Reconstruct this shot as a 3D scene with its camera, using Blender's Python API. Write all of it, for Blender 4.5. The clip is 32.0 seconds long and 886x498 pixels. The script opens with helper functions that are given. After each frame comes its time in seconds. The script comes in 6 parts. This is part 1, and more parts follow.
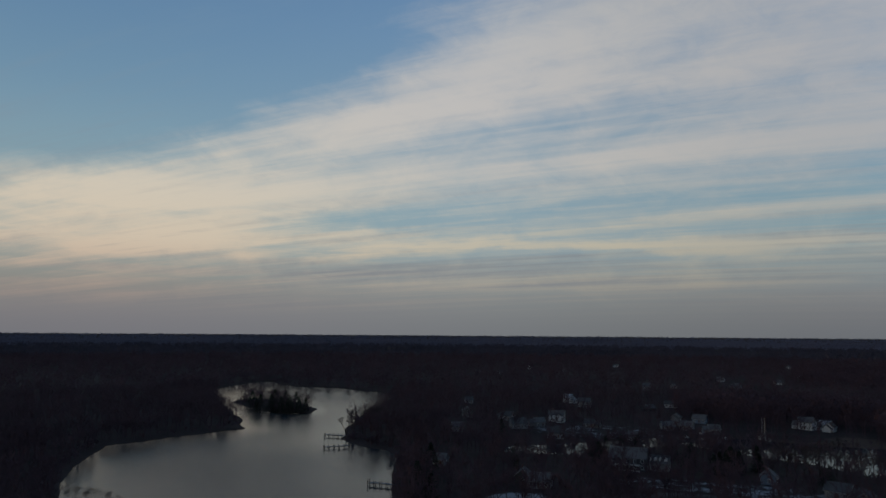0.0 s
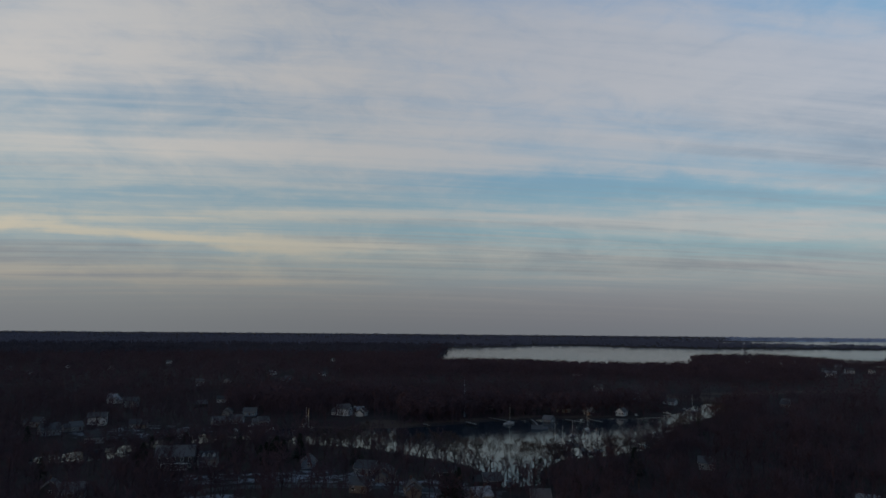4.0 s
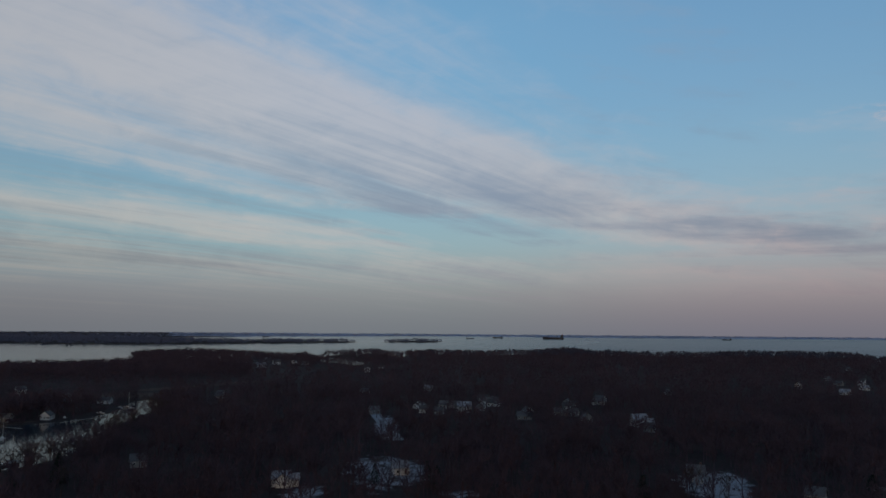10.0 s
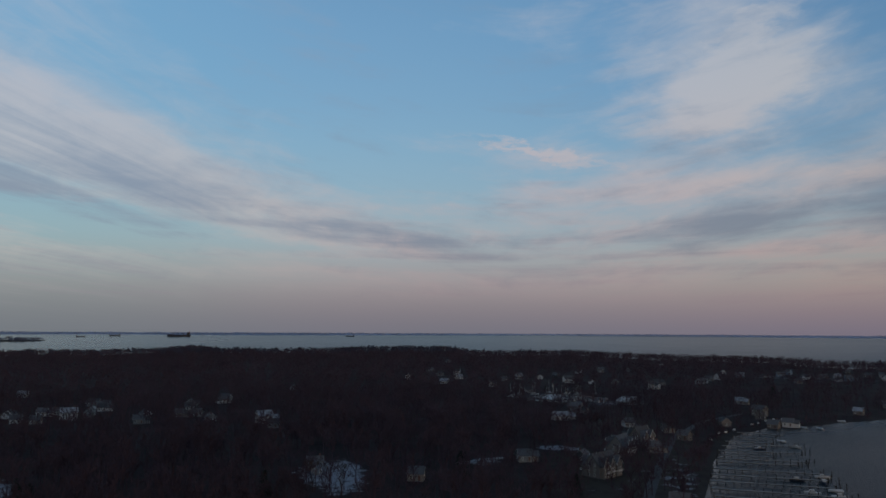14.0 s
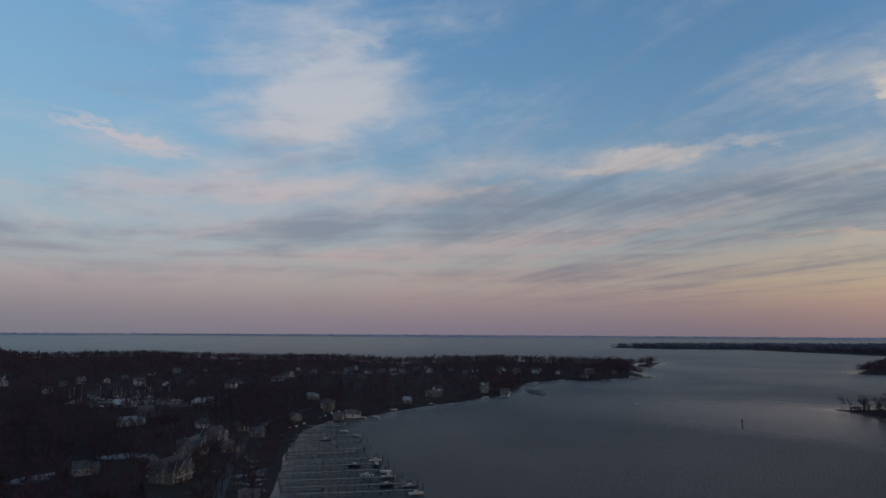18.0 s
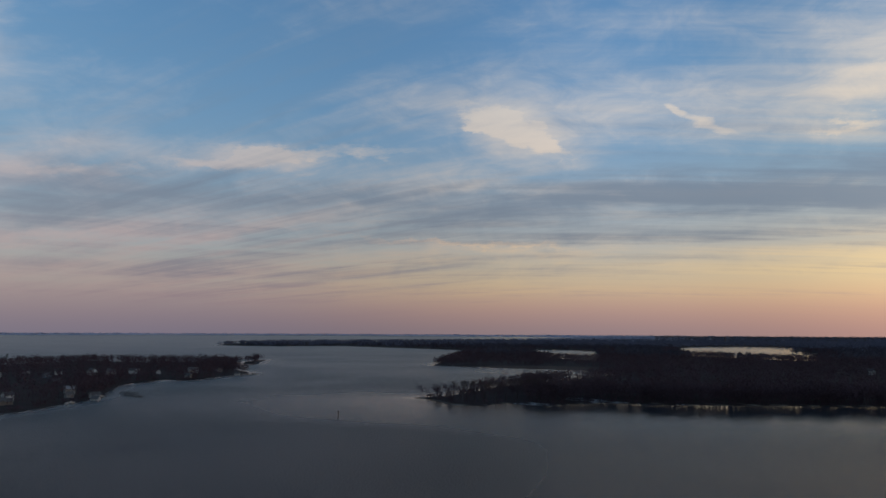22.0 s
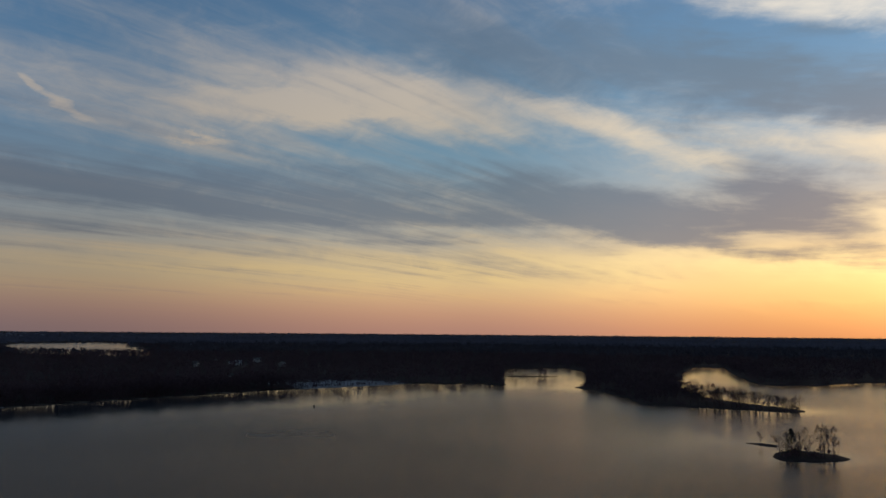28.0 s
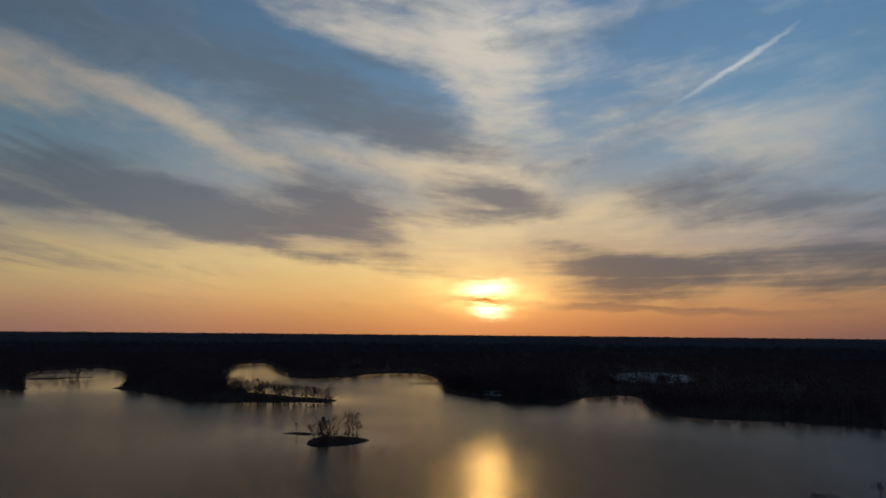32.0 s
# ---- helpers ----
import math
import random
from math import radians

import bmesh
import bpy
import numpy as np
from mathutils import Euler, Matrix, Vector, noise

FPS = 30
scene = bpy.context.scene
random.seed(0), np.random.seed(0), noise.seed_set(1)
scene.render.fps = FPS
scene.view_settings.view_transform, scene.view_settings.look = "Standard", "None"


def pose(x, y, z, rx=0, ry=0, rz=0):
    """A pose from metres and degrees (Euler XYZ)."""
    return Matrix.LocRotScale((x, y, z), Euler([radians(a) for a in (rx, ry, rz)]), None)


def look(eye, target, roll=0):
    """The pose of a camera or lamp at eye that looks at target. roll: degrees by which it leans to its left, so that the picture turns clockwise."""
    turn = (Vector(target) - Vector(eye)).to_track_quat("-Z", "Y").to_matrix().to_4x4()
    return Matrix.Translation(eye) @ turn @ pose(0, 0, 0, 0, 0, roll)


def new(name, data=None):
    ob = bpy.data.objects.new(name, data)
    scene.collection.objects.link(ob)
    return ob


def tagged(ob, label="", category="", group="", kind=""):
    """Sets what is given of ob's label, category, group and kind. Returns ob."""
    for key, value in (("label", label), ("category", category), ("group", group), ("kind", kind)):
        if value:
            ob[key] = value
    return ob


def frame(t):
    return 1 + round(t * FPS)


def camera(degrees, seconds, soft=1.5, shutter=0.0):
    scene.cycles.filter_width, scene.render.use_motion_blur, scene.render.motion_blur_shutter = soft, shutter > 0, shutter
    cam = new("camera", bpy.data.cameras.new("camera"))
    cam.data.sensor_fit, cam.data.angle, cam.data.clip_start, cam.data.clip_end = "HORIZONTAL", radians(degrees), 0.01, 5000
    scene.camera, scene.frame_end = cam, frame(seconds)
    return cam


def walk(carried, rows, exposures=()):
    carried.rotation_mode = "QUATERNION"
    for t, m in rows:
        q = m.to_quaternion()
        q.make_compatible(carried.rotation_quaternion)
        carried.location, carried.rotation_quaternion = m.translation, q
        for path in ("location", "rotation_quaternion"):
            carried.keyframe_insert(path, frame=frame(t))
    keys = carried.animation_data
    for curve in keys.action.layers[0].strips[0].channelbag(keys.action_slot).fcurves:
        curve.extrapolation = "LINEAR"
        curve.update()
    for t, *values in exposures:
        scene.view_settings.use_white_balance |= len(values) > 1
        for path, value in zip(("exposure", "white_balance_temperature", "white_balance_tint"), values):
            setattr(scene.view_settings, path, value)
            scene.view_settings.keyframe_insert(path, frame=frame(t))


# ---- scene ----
# The camera hovers 60 m above the water and turns on the spot.
EYE_Z = 60.0
cam = camera(64.0, 32.0, soft=1.5)
TURN = [
    (0.0, 0.00, 6.76, -0.42), (0.5, -4.32, 6.77, -0.46), (1.0, -9.00, 6.76, -0.47), (1.5, -13.94, 6.74, -0.48),
    (2.0, -18.90, 6.73, -0.51), (2.5, -23.59, 6.71, -0.53), (3.0, -27.46, 6.69, -0.51), (3.5, -30.87, 6.67, -0.51),
    (5.5, -45.84, 6.64, -0.50), (6.0, -49.61, 6.63, -0.49), (6.5, -53.69, 6.64, -0.49), (7.0, -57.72, 6.63, -0.49),
    (7.5, -61.34, 6.64, -0.48), (8.0, -64.60, 6.65, -0.48), (8.5, -67.79, 6.65, -0.46), (9.0, -70.89, 6.64, -0.45),
    (9.5, -73.87, 6.65, -0.45), (10.0, -77.01, 6.65, -0.43), (10.5, -80.41, 6.65, -0.39), (11.0, -84.23, 6.67, -0.37),
    (11.5, -88.19, 6.63, -0.35), (12.0, -92.02, 6.63, -0.34), (12.5, -95.28, 6.61, -0.33), (13.0, -98.86, 6.63, -0.32),
    (13.5, -102.58, 6.61, -0.30), (15.5, -116.44, 6.64, -0.28), (16.0, -120.61, 6.66, -0.29), (16.5, -125.57, 6.67, -0.32),
    (17.0, -129.95, 6.67, -0.34), (17.5, -134.26, 6.68, -0.34), (18.0, -138.80, 6.72, -0.34), (18.5, -143.67, 6.73, -0.34),
    (19.0, -148.46, 6.73, -0.33), (19.5, -152.90, 6.72, -0.32), (20.0, -156.40, 6.69, -0.29), (20.5, -159.55, 6.70, -0.28),
    (21.0, -162.67, 6.70, -0.28), (21.5, -166.00, 6.68, -0.29), (22.0, -169.49, 6.68, -0.29), (22.5, -173.06, 6.67, -0.31),
    (23.0, -177.19, 6.65, -0.32), (23.5, -180.96, 6.66, -0.33), (24.0, -183.76, 6.66, -0.36), (24.5, -188.06, 6.67, -0.40),
    (25.0, -193.08, 6.66, -0.43), (25.5, -198.02, 6.69, -0.45), (27.5, -215.08, 6.70, -0.48), (28.0, -219.28, 6.67, -0.48),
    (28.5, -223.53, 6.68, -0.49), (29.0, -227.93, 6.67, -0.49), (29.5, -232.30, 6.66, -0.50), (30.0, -236.56, 6.67, -0.51),
    (30.5, -240.91, 6.68, -0.52), (31.0, -245.33, 6.67, -0.53), (31.5, -249.78, 6.69, -0.52), (32.0, -254.28, 6.71, -0.52),
]
EXPOSURES = [(0.0, -0.08), (3.0, -0.02), (16.0, 0.02), (18.0, 0.15), (23.0, 0.15), (25.0, -0.04), (28.0, -0.57), (31.0, -1.12), (32.0, -1.2)]
walk(cam, [(t, pose(0, 0, EYE_Z, 90 + pitch, roll, yaw)) for t, yaw, pitch, roll in TURN], EXPOSURES)

# ---- sky: sunset, sun just over the horizon at compass 258 ----
SUN_AZ, SUN_EL = 258.1, 2.5
world = bpy.data.worlds.new("sky")
scene.world = world
world.use_nodes = True
wt = world.node_tree
wt.nodes.clear()


def lin(h):
    return [((c / 12.92) if c <= 0.04045 else ((c + 0.055) / 1.055) ** 2.4) for c in (int(h[i:i + 2], 16) / 255 for i in (0, 2, 4))]


def node(tree, kind, **kw):
    n = tree.nodes.new(kind)
    for k, v in kw.items():
        if k == "op":
            n.operation = v
        elif k == "ins":
            for i, val in v.items():
                if isinstance(val, bpy.types.NodeSocket):
                    tree.links.new(val, n.inputs[i])
                else:
                    n.inputs[i].default_value = val
    return n


def wmath(op, a, b=0.0, c=0.0):
    return node(wt, "ShaderNodeMath", op=op, ins={0: a, 1: b, 2: c}).outputs[0]


def wrange(v, a, b, c=0.0, d=1.0, smooth=True):
    n = node(wt, "ShaderNodeMapRange", ins={0: v, 1: a, 2: b, 3: c, 4: d})
    n.interpolation_type = "SMOOTHSTEP" if smooth else "LINEAR"
    n.clamp = False
    return n.outputs[0]


def wmix(f, a, b):
    n = node(wt, "ShaderNodeMix")
    n.data_type = "RGBA"
    n.clamp_factor = False
    for s, v in ((n.inputs[0], f), (n.inputs[6], a), (n.inputs[7], b)):
        if isinstance(v, bpy.types.NodeSocket):
            wt.links.new(v, s)
        else:
            s.default_value = v
    return n.outputs[2]


sky_dir = node(wt, "ShaderNodeTexCoord").outputs["Generated"]
sep = node(wt, "ShaderNodeSeparateXYZ", ins={0: sky_dir})
sx, sy, sz = sep.outputs
# compass bearing from -50 to 310 (the seam lies where nothing is seen) and elevation, in degrees
turn_rad = wmath("ARCTAN2", sx, sy)
bearing = wmath("MODULO", wmath("ADD", wmath("MULTIPLY", turn_rad, 57.29578), 410.0), 360.0)
bearing = wmath("SUBTRACT", bearing, 50.0)
elev = wmath("MULTIPLY", wmath("ARCSINE", sz), 57.29578)

# cloud-sheet coordinates: two families of cirrus streets, one over the land and bay, one that runs towards the sun
inv = wmath("DIVIDE", 1.0, wmath("ADD", wmath("MAXIMUM", sz, 0.0), 0.06))


def street_axes(deg):
    c, s = math.cos(radians(deg)), math.sin(radians(deg))
    al = wmath("MULTIPLY", wmath("ADD", wmath("MULTIPLY", sx, s), wmath("MULTIPLY", sy, c)), inv)
    ac = wmath("MULTIPLY", wmath("SUBTRACT", wmath("MULTIPLY", sx, c), wmath("MULTIPLY", sy, s)), inv)
    return al, ac


STREETS = (street_axes(116), street_axes(80))
toward_sun = wrange(bearing, 150, 200)


def polar_noise(su, sv, off, detail, rough, distort=0.0):
    v = node(wt, "ShaderNodeCombineXYZ", ins={0: wmath("MULTIPLY", bearing, su), 1: wmath("MULTIPLY", elev, sv), 2: off}).outputs[0]
    n = node(wt, "ShaderNodeTexNoise", ins={"Vector": v, "Scale": 1.0, "Detail": detail, "Roughness": rough, "Distortion": distort})
    return n.outputs["Fac"]


# towards the two points where the streets converge the fibres are seen end on and lie flat instead, fanning out gently
end_a = wmath("ABSOLUTE", wmath("SUBTRACT", bearing, 114.0))
end_b = wmath("ABSOLUTE", wmath("SUBTRACT", bearing, 260.0))
end_on = wmath("MINIMUM", end_a, end_b)
flat_f = wrange(end_on, 40.0, 16.0)
fan = wmath("SUBTRACT", elev, wmath("MULTIPLY", wmath("SQRT", wmath("MULTIPLY_ADD", end_on, end_on, 16.0)), 0.17))


def sheet_noise(su, sv, off, detail, rough, distort=0.0):
    got = []
    for al, ac in STREETS:
        v = node(wt, "ShaderNodeCombineXYZ", ins={0: wmath("MULTIPLY", al, su), 1: wmath("MULTIPLY", ac, sv), 2: off}).outputs[0]
        got.append(node(wt, "ShaderNodeTexNoise", ins={"Vector": v, "Scale": 1.0, "Detail": detail, "Roughness": rough, "Distortion": distort}).outputs["Fac"])
    along = wmath("ADD", wmath("MULTIPLY", got[0], wmath("SUBTRACT", 1.0, toward_sun)), wmath("MULTIPLY", got[1], toward_sun))
    v = node(wt, "ShaderNodeCombineXYZ", ins={0: wmath("MULTIPLY", bearing, 0.05 + su * 0.12), 1: wmath("MULTIPLY", fan, 0.12 + sv * 0.09), 2: off + 40.0}).outputs[0]
    flat = node(wt, "ShaderNodeTexNoise", ins={"Vector": v, "Scale": 1.0, "Detail": detail, "Roughness": rough, "Distortion": distort * 0.6}).outputs["Fac"]
    return wmath("ADD", wmath("MULTIPLY", along, wmath("SUBTRACT", 1.0, flat_f)), wmath("MULTIPLY", flat, flat_f))



street = wmath("MULTIPLY", wmath("SUBTRACT", sheet_noise(0.22, 1.7, 3.1, 6.0, 0.55, 0.35), 0.5), 3.0)
fine = wmath("MULTIPLY", wmath("SUBTRACT", sheet_noise(0.45, 7.0, 8.7, 6.0, 0.60, 0.45), 0.5), 2.4)
belly = wmath("MULTIPLY", wmath("SUBTRACT", sheet_noise(0.25, 2.0, 14.7, 6.0, 0.55, 0.45), 0.5), 3.0)
bars = wmath("MULTIPLY", wmath("SUBTRACT", polar_noise(0.022, 0.8, 1.3, 6.0, 0.58, 0.3), 0.5), 3.0)
bars = wmath("MULTIPLY", bars, wrange(elev, 14.0, 5.0))
puff = polar_noise(0.22, 0.5, 5.2, 8.0, 0.62, 0.6)

waz = wmath("ADD", bearing, wmath("MULTIPLY", wmath("SUBTRACT", polar_noise(0.07, 0.2, 11.0, 5.0, 0.55), 0.5), 9.0))
wel = wmath("ADD", elev, wmath("MULTIPLY", wmath("SUBTRACT", polar_noise(0.09, 0.26, 17.0, 6.0, 0.58), 0.5), 4.0))
warped = node(wt, "ShaderNodeCombineXYZ", ins={0: waz, 1: wel, 2: 0.0}).outputs[0]

# a strongly torn copy, for the small bright clouds with ragged edges
ragged = node(wt, "ShaderNodeCombineXYZ", ins={
    0: wmath("ADD", bearing, wmath("MULTIPLY", wmath("SUBTRACT", polar_noise(0.28, 0.7, 51.0, 7.0, 0.62), 0.5), 7.0)),
    1: wmath("ADD", elev, wmath("MULTIPLY", wmath("SUBTRACT", polar_noise(0.30, 0.8, 57.0, 7.0, 0.62), 0.5), 3.6)), 2: 0.0}).outputs[0]


def blob(az, el, wide, high, tilt, strength, total, vec=None):
    """A soft patch of the sky, in degrees; tilt is counted up to the right."""
    m = node(wt, "ShaderNodeMapping")
    m.vector_type = "TEXTURE"
    wt.links.new(vec or warped, m.inputs[0])
    m.inputs[1].default_value = (az, el, 0)
    m.inputs[2].default_value = (0, 0, radians(tilt))
    m.inputs[3].default_value = (wide * 1.45, high * 1.45, 1)
    g = node(wt, "ShaderNodeTexGradient", ins={0: m.outputs[0]})
    g.gradient_type = "SPHERICAL"
    return wmath("MULTIPLY_ADD", g.outputs["Fac"], strength * 1.25, total if total is not None else 0.0)


HEIGHTS = (0, 2, 4, 7, 12, 18, 26)


def sky_table(stations):
    """Colours by elevation at several bearings, blended along the horizon."""
    out, last = None, None
    for az, text in stations:
        r = node(wt, "ShaderNodeValToRGB")
        wt.links.new(wmath("MAXIMUM", wmath("DIVIDE", elev, 26.0), 0.0), r.inputs[0])
        r.color_ramp.interpolation = "B_SPLINE"
        cols = text.split()
        while len(r.color_ramp.elements) < len(cols):
            r.color_ramp.elements.new(0.5)
        for e, h, c in zip(r.color_ramp.elements, HEIGHTS, cols):
            e.position = h / 26.0
            e.color = (*lin(c), 1)
        out = r.outputs[0] if out is None else wmix(wrange(bearing, last, az), out, r.outputs[0])
        last = az
    return out


clear = sky_table([
    (-30, "797a80 838286 908e88 8ca7aa 84a4b2 6a93b0 567fa8"),
    (10, "74787c 7c8184 878e90 8da4af 809fb0 7496b0 5c84ad"),
    (48, "72777e 7b7e85 8a9097 83abb5 7ba4bd 6f9dc2 6a9ac8"),
    (75, "72787f 7d8489 919699 92b1b8 81acc5 73a9cd 6ca0c8"),
    (102, "787884 8a848c a09a9e a2b4bc 8bb5cd 7babcf 6a9dc8"),
    (148, "80798a 9c8a90 b0a6a0 a2b0b5 7fa6c4 6699c4 5287b8"),
    (177, "8a7a80 b08e86 c4b090 a5abae 7c9db8 5e92bf 4c7fb0"),
    (219, "a47a6e c49678 d8bd88 a89f92 6c8fa3 4f7c9a 43688c"),
    (250, "b57650 dba062 ecc47e c9ad85 8d97a0 547f9f 44688c"),
    (262, "ac6c4c d4925a e2b676 c2a583 8c98a2 6089ab 4a74a0"),
    (290, "7c5e5c b8805c b09070 94909a 7a9fb8 6795b8 527fa8"),
])
bright = sky_table([
    (-30, "797a80 898686 bda596 e0ceb6 d8d0c0 cec8c0 b6b8bc"),
    (10, "777a7c 818486 a69f94 c4bca6 c0bebb c5c1be b9babb"),
    (48, "797c82 848689 a09e9d b6b8b4 b2b7be b9bbc1 b0b5c0"),
    (80, "777b83 858990 a4a3a4 babbbb b4b8c0 b1b7c4 acb6c8"),
    (110, "7a7884 8e868e b09ea2 c0aeb0 c0b8be b8bfcc b0bacc"),
    (148, "827a88 9e8c92 bba59e bcaaac c8c0c0 c8ccd2 b4bdcc"),
    (177, "8c7c80 b29086 d4bc92 c8b4a2 d8c8ba d6cfc8 bec2c8"),
    (219, "a67a6c c89874 e2c688 cdb48c c0b29c bcb0a0 aeaaaa"),
    (250, "be7c52 ecae66 f8d68a e6ca98 ccb89a cdc2b0 c8c2b8"),
    (262, "b67450 e2a05e f0ca80 e0c69a d0c0a2 d4cbb8 ccc8c0"),
    (290, "80605c b8845c b89c78 b4a08c b4b0ac a8b4be 9cb4c8"),
])
shade = sky_table([
    (-30, "77787e 7b7c82 7f8288 878f94 8c98a4 7c98ac 6a8cac"),
    (48, "71767c 777c82 81868c 858f98 8698a8 8a9cb0 8aa0b8"),
    (85, "7a7781 88818b 8a8995 8290a3 8494aa 8aa0b8 88a4c2"),
    (148, "867886 967f8a 8e8790 848c9a 7c8ea4 7c98b4 6e94bc"),
    (190, "907880 a88a86 8e8a8c 767e8a 6f8094 7890ac 648cb4"),
    (222, "aa766c c09072 9c9080 70747c 60707e 647484 5a7088"),
    (250, "b47048 a07850 847060 6c6a70 6c6c74 64727f 50687e"),
    (268, "8c5c48 6c5850 5c585c 5c5c64 74747a 70808e 5a7a98"),
    (290, "74605c 78645c 64605f 686a74 7c8c9a 7894aa 6088ac"),
])

# bright cirrus, gaps of clear sky, shaded bellies: bearing, elevation, half width, half height, tilt, strength
lit = None
for b in ((-4, 17, 34, 4.5, 24, 0.85), (22, 20, 26, 9, 5, 0.5), (45, 19, 20, 8, 0, 0.5), (-24, 9.5, 14, 2.6, 5, 0.8), (-5, 6.9, 30, 0.8, 0, 0.7),
          (12, 12, 22, 2.0, 3, 0.45), (12, 6.8, 16, 0.5, 0, 0.5), (60, 17, 22, 5, -18, 0.45), (32, 9, 44, 7, 0, 0.3)):
    lit = blob(*b, lit)
for b in ((74, 14.5, 24, 3.6, -15, 0.85), (92, 10.2, 9, 2.0, -12, 0.6), (60, 7.6, 22, 0.7, -5, 0.5), (88, 4.6, 20, 0.8, -2, 0.3), (127, 20, 6.5, 5, 25, 0.85),
          (131, 17.5, 6, 3, 10, 0.5), (113, 14.3, 10, 1.1, -8, 0.6), (122, 11.5, 9, 1.3, 3, 0.55), (112, 8.5, 8, 1.4, 0, 0.4), (136, 11.3, 4, 0.8, 5, 0.6)):
    lit = blob(*b, lit)
for b in ((140, 8, 35, 5, 0, 0.35), (155.5, 13.6, 4.5, 0.9, 6, 1.0), (142, 10.6, 6, 0.7, 0, 0.55), (147, 13.3, 9, 0.9, 2, 0.4), (138, 6.6, 12, 0.6, 3, 0.5), (176, 6.7, 8, 0.45, -3, 0.7),
          (188.5, 17.2, 0.8, 0.35, -35, 1.4), (191.2, 15.9, 1.9, 0.28, -20, 1.0), (175.6, 15.8, 5.2, 2.1, -22, 0.7), (207, 18.2, 14, 3.0, 0, 0.55), (172, 18, 12, 2.0, -5, 0.3)):
    lit = blob(*b, lit)
for b in ((215, 18.6, 16, 2.2, -8, 0.6), (234, 15.4, 11, 1.1, -20, 0.8), (258, 14, 4.5, 8, 5, 0.95), (254, 24.3, 13, 3.6, -10, 1.0), (262, 9, 8, 4, 0, 0.55), (250, 13.5, 9, 2.0, -12, 0.4),
          (279, 14.8, 8, 2.4, 5, 0.95), (270, 17.5, 7, 2.5, 25, 0.5), (279, 8.5, 5, 2.2, 0, 0.55), (268, 9.5, 4, 2.5, 30, 0.5), (225, 5.5, 25, 1.2, 0, 0.4), (205, 10.5, 14, 0.6, 0, 0.35), (245, 5.0, 12, 1.0, -6, 0.6)):
    lit = blob(*b, lit)
for b in ((175.2, 16.1, 3.4, 0.9, -22, 1.3), (173.4, 16.9, 2.0, 0.7, -10, 0.9), (178.2, 14.9, 1.6, 0.6, -30, 0.9), (155.3, 13.6, 3.4, 0.6, 8, 1.3), (150.0, 12.9, 3.0, 0.4, 4, 0.7),
          (162.5, 14.4, 3.4, 0.45, 0, 0.7), (128.5, 18.2, 4.2, 1.7, 4, 1.0), (130.5, 22.0, 3.0, 1.0, 30, 0.9), (126.5, 15.6, 4.5, 0.9, 2, 0.7), (113, 14.6, 6.0, 0.35, -14, 0.9), (141.5, 11.4, 4.5, 0.5, 6, 0.8),
          (206, 17.4, 7, 1.1, 3, 0.8), (212, 18.6, 6, 1.3, 8, 0.7), (200, 14.6, 2.2, 0.25, 0, 0.6), (170.5, 7.1, 9.0, 0.22, -3, 0.9)):
    lit = blob(*b, lit, ragged)
gap = None
for b in ((-24, 20.5, 18, 6, 14, 1.0), (6, 9.2, 26, 0.9, 2, 0.55), (46, 11.2, 14, 1.2, -3, 0.7), (66, 9.6, 20, 0.8, -7, 0.7), (84, 7.6, 18, 0.8, -7, 0.6), (98, 20, 13, 9, -15, 0.8),
          (112, 20, 8, 7, 0, 0.5), (152, 21, 14, 5, 0, 0.5), (196, 12.5, 16, 1.6, -2, 0.4), (277, 22, 9, 5, 25, 0.35), (226, 13.0, 14, 1.6, -10, 0.5), (246, 19.3, 15, 2.4, -18, 0.9)):
    gap = blob(*b, gap)
dark = None
for b in ((150, 8, 45, 4.5, 0, 0.3), (80, 11.0, 21, 2.5, -11, 0.95), (58, 13.5, 12, 1.6, -8, 0.4), (8, 5.2, 40, 1.0, 0, 0.5), (55, 5.5, 30, 1.0, -2, 0.45), (104, 7.5, 12, 0.8, -4, 0.35), (135, 8.8, 22, 1.4, 4, 0.55),
          (165, 10.2, 26, 2.0, 0, 0.75), (195, 9.8, 26, 2.6, -1, 0.85), (180, 7.5, 30, 0.7, 0, 0.4), (132, 5.2, 14, 0.6, 0, 0.4)):
    dark = blob(*b, dark)
for b in ((215, 9.8, 24, 2.2, -3, 1.0), (237, 8.9, 15, 1.9, -12, 1.2), (216, 12.5, 20, 1.2, -4, 0.4), (226, 22.5, 13, 3.0, -8, 0.8), (238, 20.0, 15, 3.0, -10, 0.6), (205, 21.5, 12, 1.6, -4, 0.4), (246.5, 9.2, 5.5, 2.4, -25, 1.3), (243, 19.5, 12, 2.2, -14, 0.5),
          (258.5, 10.4, 5.0, 1.5, -14, 1.3), (267, 4.8, 7, 1.9, -4, 1.25), (275, 4.4, 9, 2.2, 2, 0.8), (270, 2.0, 9, 0.4, -1, 1.2), (264, 6.6, 4, 0.7, -6, 0.7), (276, 10.6, 7, 1.8, -5, 0.9), (286, 6.2, 9, 3.2, 0, 1.2), (250, 16.5, 14, 2.2, -14, 0.5), (273, 1.9, 12, 0.35, -2, 0.7), (240, 6.6, 8, 0.6, -12, 0.5), (252, 15.6, 7, 1.2, -10, 0.4)):
    dark = blob(*b, dark)

low_fade = wrange(elev, 0.3, 3.2)
puffs = wmath("MULTIPLY", wmath("SUBTRACT", puff, 0.5), 1.6)


def blend(base, *terms):
    for v, k in terms:
        base = wmath("ADD", base, wmath("MULTIPLY", v, k))
    return base


